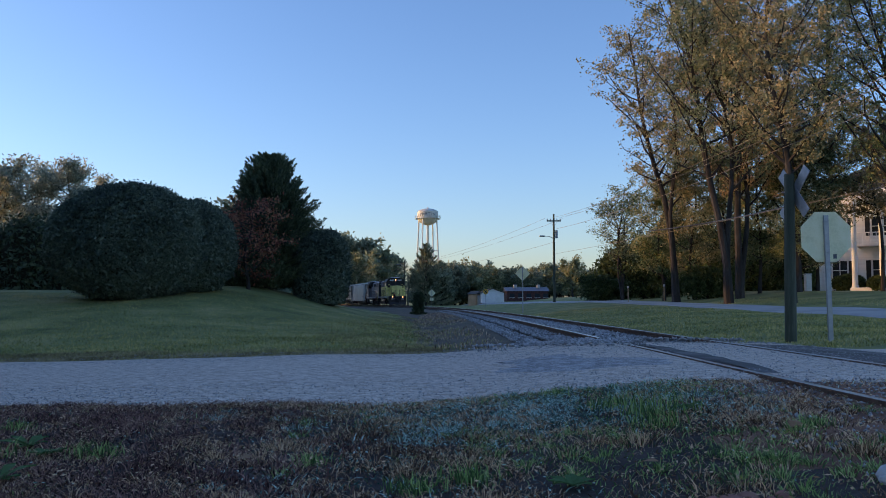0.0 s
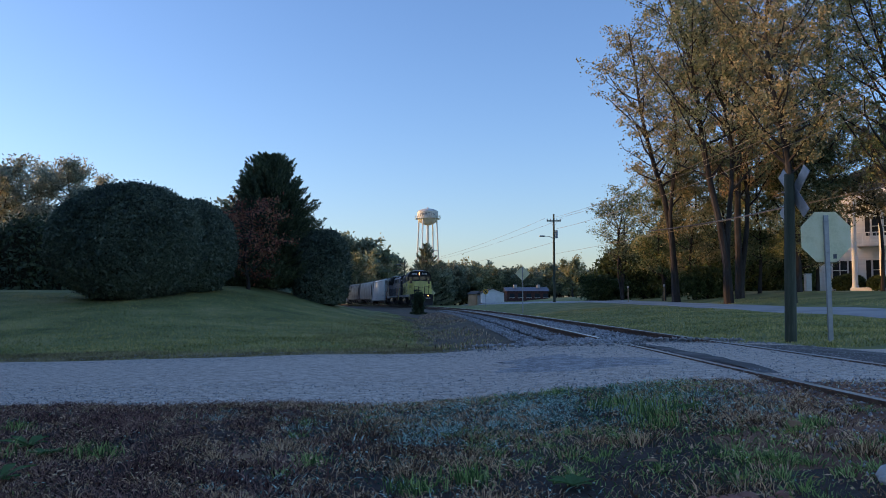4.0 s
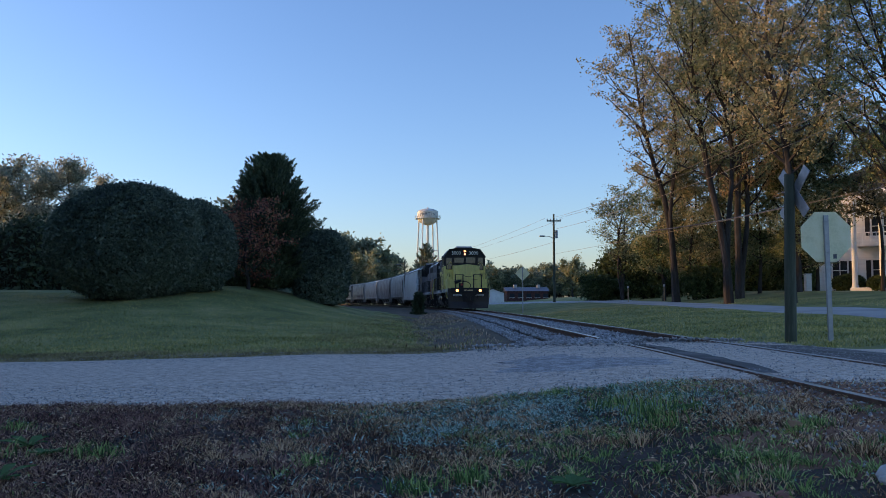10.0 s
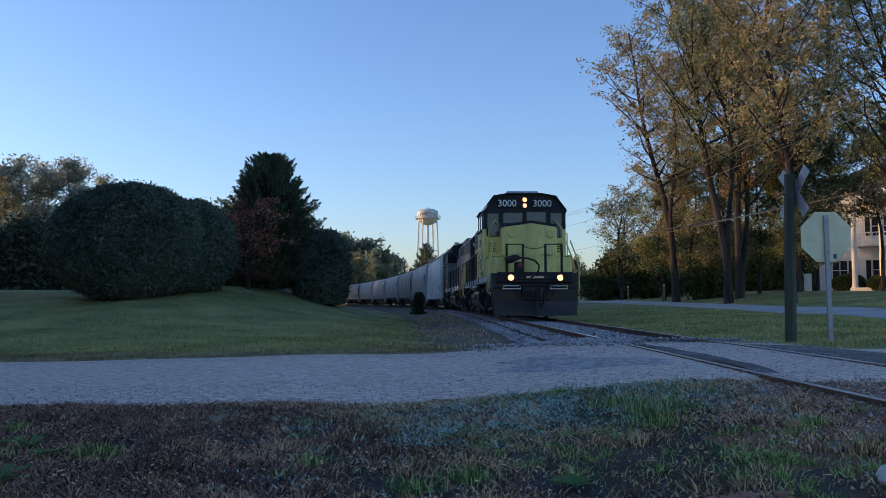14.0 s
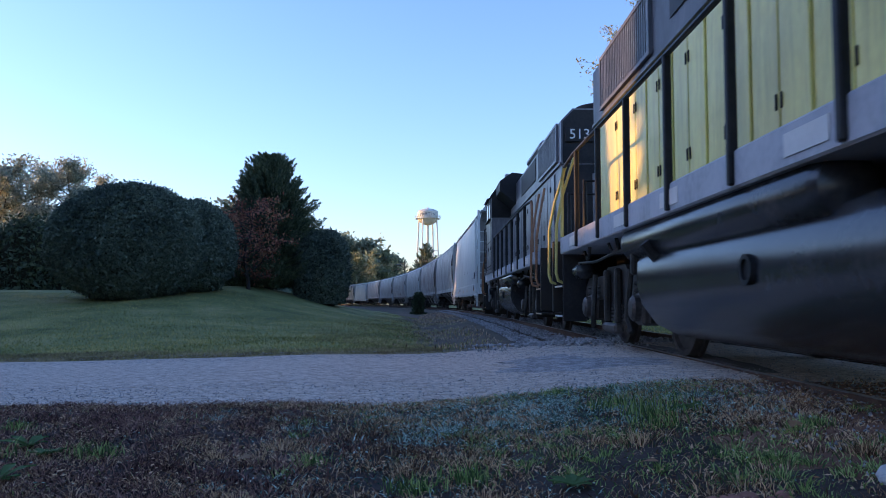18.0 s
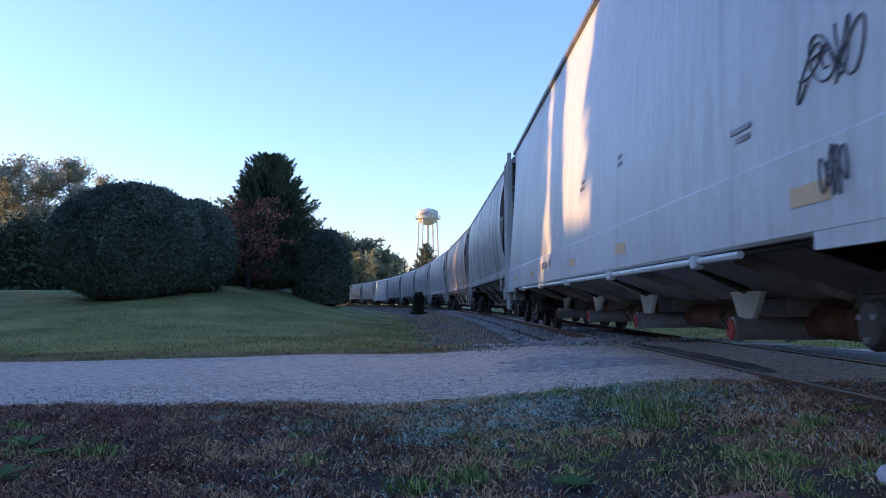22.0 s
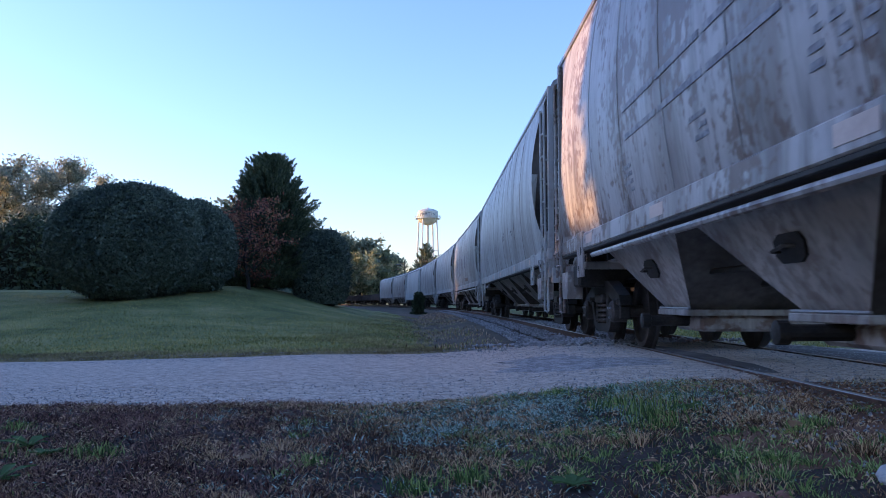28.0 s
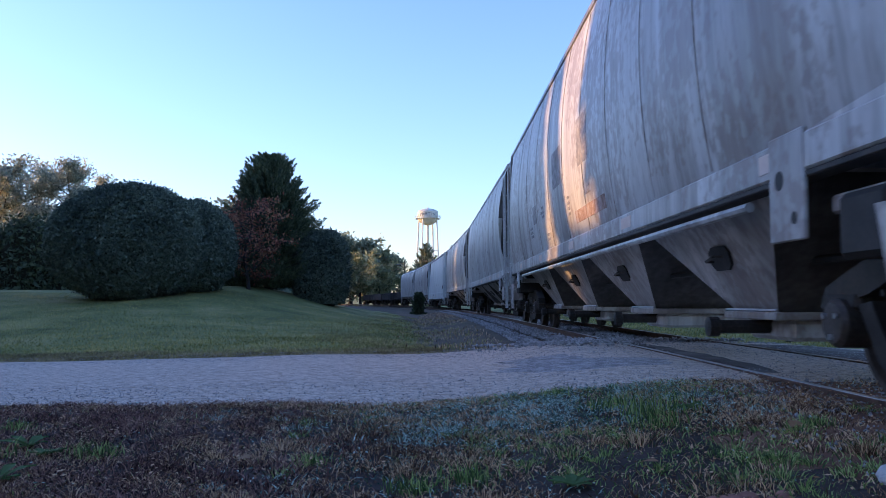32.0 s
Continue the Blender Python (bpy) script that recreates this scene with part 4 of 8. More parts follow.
def locomotive(label, lower, upper, sill, rails, grab, number, end_number, tank_y, hood_end, name="locomotive"):
    L = 8.42
    loco = thing(name, label, "locomotive", "locomotives of the train")
    deck = part("frame", Geo().box(-1.50, 1.50, -L + 0.96, L - 0.96, 1.30, 1.55, 0.015), sill, loco, "side sill and walkway")
    for e in (-1, 1):
        part("end_platform", Geo().box(-1.05, 1.05, e * (L - 0.957), e * (L - 0.104), 1.30, 1.55, 0.015), M_BLACK, loco)
    g = Geo()
    g.box(-0.5, 0.5, -L + 0.3, L - 0.3, 0.95, 1.299, 0.02)
    part("centre_sill", g, M_GRIME, loco)
    for s in (-1, 1):
        for k in range(6):
            part("reflector_strip", Geo().box(s * 1.502, s * 1.507, (-6.4, -3.4, -0.9, 1.6, 3.4, 6.3)[k] - 0.26, (-6.4, -3.4, -0.9, 1.6, 3.4, 6.3)[k] + 0.26, 1.36, 1.49), M_REFLECT, deck)
    # short hood
    prof = [(-0.92, 1.55), (0.0, 1.55), (0.92, 1.55), (0.92, 3.24), (0.0, 3.36), (-0.92, 3.24)]
    push = (0.0, -0.16, 0.0, 0.0, -0.16, 0.0)
    nose_g = Geo().loft([[(p[0] * 0.96, -7.60 + q, p[1] - (0.03 if p[1] > 3 else 0)) for p, q in zip(prof, push)], [(p[0], -7.54 + q * 0.9, p[1]) for p, q in zip(prof, push)], [(p[0], -5.86, p[1] + (0.10 if p[1] > 3 else 0)) for p in prof]])
    nose = part("short_hood", nose_g, lower, loco, "blunt low nose with rivets and weathering")
    g = Geo().loft([[(x, -7.56 - 0.16 * (1 - abs(x) / 0.92), zz + dz) for zz, dz in ((3.24 + 0.12 * (1 - abs(x) / 0.92), 0.0), (3.24 + 0.12 * (1 - abs(x) / 0.92), 0.09))] + [(x, -7.40 - 0.16 * (1 - abs(x) / 0.92), 3.24 + 0.12 * (1 - abs(x) / 0.92) + dz) for dz in (0.10, 0.0)] for x in (-0.93, 0.0, 0.93)])
    part("nose_top_strip", g, M_BLACK, nose)
    part("nose_door_seam", Geo().box(-0.75, 0.75, -7.70, -7.60, 2.22, 2.24), M_GRIME, nose)
    for s in (-1, 1):
        g = Geo().lathe([(-7.66, 0.07), (-7.66, 0.12), (-7.60, 0.13)], "y", (s * 0.66, 0, 3.0), 18)
        lamp = part("class_light", g, lower, nose)
        part("ring", Geo().lathe([(-7.68, 0.105), (-7.69, 0.125), (-7.675, 0.15), (-7.62, 0.155)], "y", (s * 0.66, 0, 3.0), 20), M_YELLOW if number else M_FADED, lamp)
        part("lens", Geo().lathe([(-7.675, 0.035), (-7.662, 0.06)], "y", (s * 0.66, 0, 3.0), 14), M_CABGLASS, lamp)
        part("nose_panel", Geo().box(s * 0.45, s * 0.80, -7.635, -7.61, 1.95, 2.55, 0.012), lower, nose)
        part("battery_box", Geo().box(s * 0.905, s * 1.47, -7.45, -5.85, 1.55, 2.20, 0.03), lower, loco)
        part("battery_box_lid", Geo().box(s * 0.90, s * 1.49, -7.48, -5.83, 2.20, 2.24, 0.012), lower, loco)
    # cab
    cp = [(-1.55, 1.55), (1.55, 1.55), (1.55, 3.98), (1.16, 4.52), (0.62, 4.62), (-0.62, 4.62), (-1.16, 4.52), (-1.55, 3.98)]
    y0, y1 = -5.85, -3.15
    lowp = [(-1.55, 1.55), (1.55, 1.55), (1.55, 3.30), (-1.55, 3.30)]
    cab = part("cab_lower", Geo().prism(lowp, "y", y0, y1), lower, loco, "lower cab walls")
    upp = [(-1.55, 3.302), (1.55, 3.302)] + cp[2:]
    cab_top = part("cab_upper", Geo().prism(upp, "y", y0 - 0.004, y1), M_BLACK, loco, "dark cab top with number boards")
    roof = [(p[0] * 1.02, p[1] + 0.02) for p in cp[2:]]
    g = Geo()
    for a, b in zip(roof, roof[1:]):
        g.loft([[(a[0], y, a[1] - 0.03), (b[0], y, b[1] - 0.03), (b[0], y, b[1] + 0.02), (a[0], y, a[1] + 0.02)] for y in (y0 - 0.12, y1 + 0.03)])
    part("cab_roof", g, M_BLACK, loco)
    part("roof_air_conditioner", Geo().box(-0.62, 0.62, y0 + 0.55, y1 - 0.75, 4.63, 4.82, 0.05), M_SILL, loco, "grey air-conditioner on the cab roof")
    for s in (-1, 1):
        part("windshield", Geo().box(s * 0.08, s * 0.80, y0 - 0.012, y0 - 0.004, 3.50, 3.95, 0.004), M_CABGLASS, cab_top)
        part("door_window", Geo().box(s * 0.98, s * 1.40, y0 - 0.012, y0 - 0.004, 3.02, 3.92, 0.004), M_CABGLASS, cab_top)
        part("window_gasket", Geo().surround(s * 0.08, s * 0.80, 3.50, 3.95, s * 0.035 if s > 0 else -0.035, y0 - 0.02, y0), M_BLACK, cab_top)
        part("window_gasket", Geo().surround(s * 0.98, s * 1.40, 3.02, 3.92, s * 0.035 if s > 0 else -0.035, y0 - 0.02, y0), M_BLACK, cab_top)
        g = Geo().box(s * 0.30, s * 1.02, y0 - 0.06, y0 - 0.005, 4.10, 4.42, 0.02)
        board = part("number_board", g, M_BLACK, cab_top)
        if number:
            text_part("digits", number, 0.36, M_LETTER, board, Matrix.Translation((s * 0.66, y0 - 0.066, 4.26)) @ Matrix.Rotation(math.pi / 2, 4, "X"), "white fleet number")
        for k, (wa, wb) in enumerate(((-5.40, -4.62), (-4.54, -3.76))):
            part("side_window", Geo().box(s * 1.552, s * 1.562, wa, wb, 3.36, 3.92, 0.003), M_CABGLASS, cab_top)
            g = Geo().surround(wa, wb, 3.36, 3.92, 0.045, s * 1.55, s * 1.575, "x")
            part("window_frame", g, M_GALV, cab_top)
        part("armrest", Geo().box(s * 1.55, s * 1.63, -5.19, -3.65, 3.26, 3.31, 0.015), M_BLACK, cab)
        g = Geo()
        for k in range(4):
            g.box(s * 1.10, s * 1.36, y0 - 0.025, y0, 2.46 + 0.09 * k, 2.495 + 0.09 * k, 0.004)
        part("louvre", g, M_BLACK, cab)
        part("sunshade", Geo().box(s * 1.56, s * 1.66, -5.45, -3.7, 3.97, 4.0, 0.008), M_BLACK, cab_top)
    g = Geo().lathe([(y0 - 0.10, 0.10), (y0, 0.11)], "y", (0, 0, 4.40), 18).lathe([(y0 - 0.10, 0.10), (y0, 0.11)], "y", (0, 0, 4.18), 18)
    hl = part("headlight", g, M_BLACK, cab_top)
    part("upper_lens", Geo().lathe([(y0 - 0.115, 0.03), (y0 - 0.108, 0.08)], "y", (0, 0, 4.40), 16), M_LAMP if number else M_CABGLASS, hl)
    part("lower_lens", Geo().lathe([(y0 - 0.115, 0.03), (y0 - 0.108, 0.08)], "y", (0, 0, 4.18), 16), M_LAMP_DIM if number else M_CABGLASS, hl)
    g = Geo()
    for k in range(3):
        g.lathe([(-4.0 + 0.02 * k, 0.03), (-3.75, 0.03), (-3.6, 0.09)], "y", (0.8 + 0.1 * k, 0, 4.72), 10)
    g.tube([(0.9, -3.8, 4.5), (0.9, -3.8, 4.72)], 0.03)
    part("air_horn", g, M_GALV, loco)
    # long hood
    hy0, hy1 = y1 + 0.004, hood_end
    part("long_hood_lower", Geo().box(-0.92, 0.92, hy0, hy1, 1.55, 3.30, 0.02), lower, loco, "engine hood doors below the belt")
    hp = [(-0.93, 3.302), (0.93, 3.302), (0.93, 4.16), (0.70, 4.40), (-0.70, 4.40), (-0.93, 4.16)]
    up = part("long_hood_upper", Geo().prism(hp, "y", hy0, hy1 + 0.004), upper, loco, "darker upper hood with grilles")
    rib = [-2.95 + 1.05 * k for k in range(10)]
    for s in (-1, 1):
        for k, yy in enumerate(rib[:-1]):
            part("hood_door", Geo().box(s * 0.922, s * 0.945, yy + 0.03, yy + 0.50, 1.66, 3.22, 0.008), lower, loco)
            part("hood_door", Geo().box(s * 0.922, s * 0.945, yy + 0.53, yy + 1.0, 1.66, 3.22, 0.008), lower, loco)
            for zz in (1.95, 2.9):
                for dy in (0.46, 0.55):
                    part("door_latch", Geo().box(s * 0.945, s * 0.96, yy + dy, yy + dy + 0.02, zz, zz + 0.12, 0.004), M_BLACK, loco)
        part("belt_rail", Geo().box(s * 0.93, s * 0.96, hy0, hy1, 3.28, 3.33, 0.006), upper, up)
        # air intake behind the cab, slanted outward
        g = Geo().prism([(s * 0.93, 3.55), (s * 1.42, 3.95), (s * 1.42, 4.25), (s * 1.05, 4.50), (s * 0.70, 4.46)], "y", -2.95, -1.4)
        part("filter_hatch", g, M_BLACK, up, "overhanging inertial filter box")
        # radiator grille
        part("radiator_backing", Geo().box(s * 0.932, s * 0.94, 4.2, 6.9, 3.45, 4.14), M_BLACK, up)
        gr = part("radiator_frame", Geo().box(s * 0.932, s * 0.975, 4.14, 4.2, 3.40, 4.18).box(s * 0.932, s * 0.975, 6.9, 6.96, 3.40, 4.18).box(s * 0.932, s * 0.975, 4.2, 6.9, 3.40, 3.45).box(s * 0.932, s * 0.975, 4.2, 6.9, 4.13, 4.18), upper, up)
        for k in range(26):
            part("grille_slat", Geo().box(s * 0.942, s * 0.968, 4.24 + 0.1025 * k, 4.27 + 0.1025 * k, 3.45, 4.13), M_FADED, gr)
        part("centre_grille", Geo().box(s * 0.932, s * 0.945, 0.2, 3.4, 3.55, 4.1, 0.01), M_BLACK, up)
    for yy in (4.7, 5.6, 6.5):
        g = Geo().lathe([(4.38, 0.50), (4.60, 0.50), (4.62, 0.46), (4.56, 0.44)], "z", (0, yy, 0), 22)
        part("radiator_fan", g, M_BLACK, up)
    part("dynamic_brake", Geo().box(-0.80, 0.80, 0.2, 3.2, 4.38, 4.60, 0.08), upper, up)
    part("exhaust_stack", Geo().box(-0.30, 0.30, -0.5, 0.0, 4.38, 4.62, 0.03), M_GRIME, up)
    if not number:
        part("end_sheet", Geo().box(-0.90, 0.90, hy1 + 0.0045, hy1 + 0.009, 1.56, 3.28).prism([(-0.90, 3.31), (0.90, 3.31), (0.90, 4.14), (0.68, 4.37), (-0.68, 4.37), (-0.90, 4.14)], "y", hy1 + 0.0045, hy1 + 0.009), M_BLACK, loco, "flat black sheet over the hood end")
    part("end_door", Geo().box(-0.32, 0.32, hy1, hy1 + 0.03, 1.62, 3.1, 0.01), lower, loco)
    g = Geo().lathe([(hy1 + 0.10, 0.12), (hy1, 0.13)], "y", (0, 0, 4.12), 16).lathe([(hy1 + 0.10, 0.12), (hy1, 0.13)], "y", (0, 0, 3.86), 16)
    part("rear_headlight", g, M_BLACK, up)
    for s in (-1, 1):
        board = part("rear_number_board", Geo().box(s * 0.28, s * 0.86, hy1, hy1 + 0.05, 3.72, 4.02, 0.02), M_BLACK, up)
        if end_number:
            text_part("digits", end_number, 0.28, M_LETTER, board, Matrix.Translation((s * 0.57, hy1 + 0.056, 3.87)) @ Matrix.Rotation(math.pi, 4, "Z") @ Matrix.Rotation(math.pi / 2, 4, "X"), "white fleet number")
    # fuel tank and reservoirs
    tp = [(-1.20, 1.14), (-1.34, 1.08), (-1.42, 0.96), (-1.43, 0.74), (-1.38, 0.55), (-1.24, 0.36), (-1.0, 0.24), (-0.6, 0.20), (0.6, 0.20), (1.0, 0.24), (1.24, 0.36), (1.38, 0.55), (1.43, 0.74), (1.42, 0.96), (1.34, 1.08), (1.20, 1.14)]
    tank = part("fuel_tank", Geo().prism(tp, "y", *tank_y), M_TANK, loco, "rounded black fuel tank", smooth=True)
    for s in (-1, 1):
        part("tank_band", Geo().box(s * 1.425, s * 1.44, tank_y[0] - 0.02, tank_y[0] + 0.06, 0.55, 1.05, 0.005), M_TANK, tank)
        g = Geo().lathe([(tank_y[0] + 0.85, 0.06), (tank_y[0] + 0.9, 0.17), (tank_y[0] + 1.0, 0.20), (tank_y[1] + 0.45, 0.20), (tank_y[1] + 0.55, 0.17), (tank_y[1] + 0.6, 0.06)], "y", (s * 1.28, 0, 1.36 - 0.30 + 0.12), 20)
        part("air_reservoir", g, M_TANK, loco, smooth=True)
        g = Geo().lathe([(s * 1.41, 0.10), (s * 1.46, 0.10), (s * 1.46, 0.07), (s * 1.44, 0.07)], "x", (0, tank_y[0] + 1.9, 0.78), 16)
        part("fuel_gauge", g, M_BLACK, tank)
        part("fuel_filler", Geo().tube([(s * 1.36, tank_y[1] - 0.6, 0.95), (s * 1.50, tank_y[1] - 0.6, 1.12)], 0.06, 8), M_GRIME, tank)
        rs = np.random.default_rng(4)
        for k in range(9):
            yy = -7.0 + 1.6 * k
            if not tank_y[0] - 0.8 < yy < tank_y[1]:
                part("brake_pipe", Geo().tube([(s * 1.36, yy, 1.30), (s * (1.33 + rs.uniform(-0.03, 0.05)), yy + 0.1, 1.18), (s * 1.30, yy + 0.5, 1.16), (s * 1.30, yy + 0.7, 1.28)], 0.022, 6), M_GRIME, loco)
        for yy in (tank_y[0] - 0.2, tank_y[1] + 0.2):
            part("sand_pipe_bracket", Geo().box(s * 1.30, s * 1.44, yy - 0.05, yy + 0.05, 0.85, 1.30, 0.02), M_GRIME, loco)
    # ends: pilot, steps, plow, rails
    for e in (-1, 1):
        yy = e * L
        endp = part("pilot", Geo().box(-1.49, 1.49, yy - e * 0.10, yy + e * 0.012, 0.42, 1.56, 0.01), M_PILOT, loco, "black end plate streaked with rust")
        if e < 0:
            g = Geo().loft([[(-1.45, yy - 0.02, 0.12), (-1.45, yy - 0.02, 0.60), (-1.40, yy - 0.10, 0.60), (-1.42, yy - 0.18, 0.12)],
                            [(0, yy - 0.40, 0.10), (0, yy - 0.16, 0.60), (0, yy - 0.22, 0.60), (0, yy - 0.46, 0.10)],
                            [(1.45, yy - 0.02, 0.12), (1.45, yy - 0.02, 0.60), (1.40, yy - 0.10, 0.60), (1.42, yy - 0.18, 0.12)]])
            part("snow_plow", g, M_PILOT, endp)
        coupler(loco, yy, e)
        part("uncoupling_lever", Geo().tube([(-1.4, yy + e * 0.06, 1.06), (-0.9, yy + e * 0.10, 1.06), (-0.5, yy + e * 0.22, 1.12), (0.5, yy + e * 0.22, 1.12), (0.9, yy + e * 0.10, 1.06), (1.4, yy + e * 0.06, 1.06)], 0.018, 6), M_BLACK, endp)
        part("anticlimber", Geo().box(-0.60, 0.60, yy, yy + e * 0.16, 1.32, 1.50, 0.03), M_BLACK, endp)
        part("warning_plate", Geo().box(-0.30, 0.30, yy + e * 0.161, yy + e * 0.166, 1.38, 1.46), M_AMBER, endp)
        for k in range(4):
            xx = (-0.62, -0.42, 0.42, 0.62)[k]
            part("hose", Geo().tube([(xx, yy + e * 0.03, 1.20), (xx, yy + e * 0.16, 1.05), (xx + 0.02, yy + e * 0.15, 0.78)], 0.026, 6), M_BLACK, endp)
        if e < 0:
            part("jumper_cable", Geo().tube([(-0.52, yy - 0.10, 2.09), (-0.25, yy - 0.14, 2.06), (0.0, yy - 0.16, 1.98), (0.14, yy - 0.16, 1.82), (0.10, yy - 0.16, 1.62), (-0.08, yy - 0.17, 1.45), (-0.26, yy - 0.18, 1.28)], 0.032, 8), M_BLACK, endp, smooth=True)
            g = Geo().tube([(-1.02, yy - 0.10, 1.98), (-0.80, yy - 0.13, 2.03), (-0.62, yy - 0.12, 2.09), (-0.50, yy - 0.10, 2.09)], [0.12, 0.13, 0.09, 0.04], 12)
            part("jumper_receptacle", g, M_BLACK, endp, "fat black jumper socket on its bracket", smooth=True)
            box = part("marker_box", Geo().box(-0.70, -0.38, yy - 0.10, yy + 0.04, 1.57, 1.94, 0.03), M_BLACK, endp)
            part("red_lens", Geo().lathe([(yy - 0.125, 0.03), (yy - 0.10, 0.085)], "y", (-0.50, 0, 1.83), 14), M_REDCAP, box)
            for q in (-1, 1):
                g = Geo().tube([(q * 1.10, yy - 0.03, 1.02), (q * 1.10, yy - 0.20, 1.02), (q * 0.52, yy - 0.20, 1.02), (q * 0.52, yy - 0.03, 1.02)], 0.018, 6)
                g.tube([(q * 1.10, yy - 0.20, 1.02), (q * 1.10, yy - 0.20, 1.12), (q * 0.52, yy - 0.20, 1.12), (q * 0.52, yy - 0.20, 1.02)], 0.016, 6)
                part("pilot_step", g, M_REFLECT, endp, "worn pale-edged pilot step")
            part("buffer_beam", Geo().box(-1.30, 1.30, yy - 0.14, yy - 0.0125, 1.22, 1.60, 0.03), M_BLACK, endp)
            part("pilot_recess", Geo().box(-0.48, 0.48, yy - 0.09, yy - 0.0125, 0.62, 1.16, 0.03), M_GRIME, endp)
        for s in (-1, 1):
            if e < 0:
                h = part("ditch_light", Geo().lathe([(yy - 0.26, 0.125), (yy - 0.10, 0.13)], "y", (s * 0.84, 0, 1.40), 18), M_BLACK, loco)
                part("lens", Geo().lathe([(yy - 0.28, 0.05), (yy - 0.265, 0.10)], "y", (s * 0.84, 0, 1.40), 16), M_LAMP if number else M_CABGLASS, h)
            ya, yb = yy - e * 0.92, yy - e * 0.12
            part("step_back", Geo().box(s * 1.06, s * 1.10, min(ya, yb), max(ya, yb), 0.30, 1.299, 0.01), M_BLACK, loco)
            part("step_side", Geo().box(s * 1.10, s * 1.46, ya - e * 0.03, ya + e * 0.01, 0.28, 1.299, 0.01), M_BLACK, loco)
            for k, zz in enumerate((0.34, 0.80)):
                st = part("step", Geo().box(s * 1.11, s * 1.46, min(ya, yb) + 0.012, max(ya, yb) - 0.012, zz, zz + 0.03, 0.006), M_GRIME, loco)
                part("tread_edge", Geo().box(s * 1.462, s * 1.472, min(ya, yb) + 0.05, max(ya, yb) - 0.05, zz + 0.004, zz + 0.03, 0.003), M_REFLECT if number else M_AMBER, st)
            for k, yg in enumerate((ya, yb)):
                pts = [(s * 1.42, yg + e * 0.05, 0.86), (s * 1.53, yg, 0.90), (s * 1.56, yg, 1.02), (s * 1.55, yg, 1.75), (s * 1.47, yg - e * 0.10, 2.20), (s * 1.34, yg - e * 0.42, 2.72)]
                part("step_grab_iron", Geo().tube(pts, 0.024, 7), grab, loco, smooth=True)
        # end handrails
        for s in (-1, 1):
            for a, b in ((0.39, 0.95),):
                g = Geo().tube([(s * a, yy - e * 0.06, 1.55), (s * a, yy - e * 0.06, 2.56), (s * b, yy - e * 0.06, 2.56), (s * b, yy - e * 0.06, 1.55)], 0.046, 8)
                part("end_handrail", g, rails, loco)
            part("drop_chain", Geo().tube([(s * 0.39, yy - e * 0.06, 2.50), (s * 0.2, yy - e * 0.06, 2.43), (0, yy - e * 0.06, 2.41)], 0.014, 5), rails, loco)
    # side handrails
    for s in (-1, 1):
        posts = [-2.75 + 1.45 * k for k in range(7)]
        for yy in posts:
            part("stanchion", Geo().box(s * 1.47, s * 1.535, yy - 0.032, yy + 0.032, 1.32, 2.62, 0.012), rails, loco)
        part("handrail", Geo().tube([(s * 1.50, -3.1, 2.62), (s * 1.50, 6.2, 2.62), (s * 1.49, 7.05, 2.58)], 0.026, 7), rails, loco)
        part("handrail_end", Geo().tube([(s * 1.49, 7.05, 2.58), (s * 1.5, 7.22, 2.4), (s * 1.5, 7.26, 1.55)], 0.026, 7), grab, loco)
        part("cab_grab_iron", Geo().tube([(s * 1.545, -5.8, 1.72), (s * 1.61, -5.8, 1.76), (s * 1.61, -5.8, 3.14), (s * 1.545, -5.8, 3.18)], 0.022, 6), grab if number else rails, loco)
        if not number:
            # seams, latches and slots of the cab side and the battery box, patches on the sill
            xo = 1.551
            g = Geo().box(s * xo, s * (xo + 0.018), -5.70, -3.42, 1.745, 1.775, 0.006).box(s * xo, s * (xo + 0.010), -5.70, -3.42, 1.655, 1.670, 0.003)
            part("panel_seam", g.box(s * xo, s * (xo + 0.012), -5.71, -5.685, 1.60, 3.05, 0.004).box(s * xo, s * (xo + 0.018), -3.43, -3.395, 1.60, 3.24, 0.006), M_BLACK, cab, "dark rubber strips between the panels")
            part("panel_seam", Geo().box(s * xo, s * (xo + 0.012), -5.70, -3.42, 2.56, 2.58, 0.004), M_BLACK, cab)
            for yy in (-5.58, -4.55, -3.62):
                latch = part("latch_plate", Geo().box(s * xo, s * (xo + 0.010), yy - 0.05, yy + 0.05, 2.22, 2.46, 0.008), M_FADED, cab)
                part("latch", Geo().box(s * (xo + 0.0105), s * (xo + 0.022), yy - 0.022, yy + 0.022, 2.28, 2.40, 0.006), M_BLACK, latch)
            part("data_plate", Geo().box(s * xo, s * (xo + 0.006), -4.98, -4.78, 2.02, 2.14), M_REFLECT, cab, "small pale plate")
            bx = 1.471
            part("panel_seam", Geo().box(s * bx, s * (bx + 0.010), -7.40, -5.90, 1.80, 1.818, 0.003).box(s * bx, s * (bx + 0.010), -6.62, -6.60, 1.58, 2.18, 0.003), M_BLACK, loco)
            for yy in (-7.22, -6.92, -6.40, -6.10):
                g = Geo()
                for k in range(2):
                    g.box(s * bx, s * (bx + 0.012), yy - 0.09, yy + 0.09, 1.98 + 0.055 * k, 2.005 + 0.055 * k, 0.004)
                part("louvre", g, M_BLACK, loco)
            for ya, yb in ((-7.36, -6.72), (-5.9, -5.2), (-4.9, -3.7)):
                part("sill_patch", Geo().box(s * 1.5005, s * 1.504, ya, yb, 1.40, 1.545), M_PATCH, deck, "fresher pale paint on the sill")
            part("sill_bracket", Geo().box(s * 1.42, s * 1.498, -6.18, -5.86, 1.20, 1.299, 0.01), sill, loco)
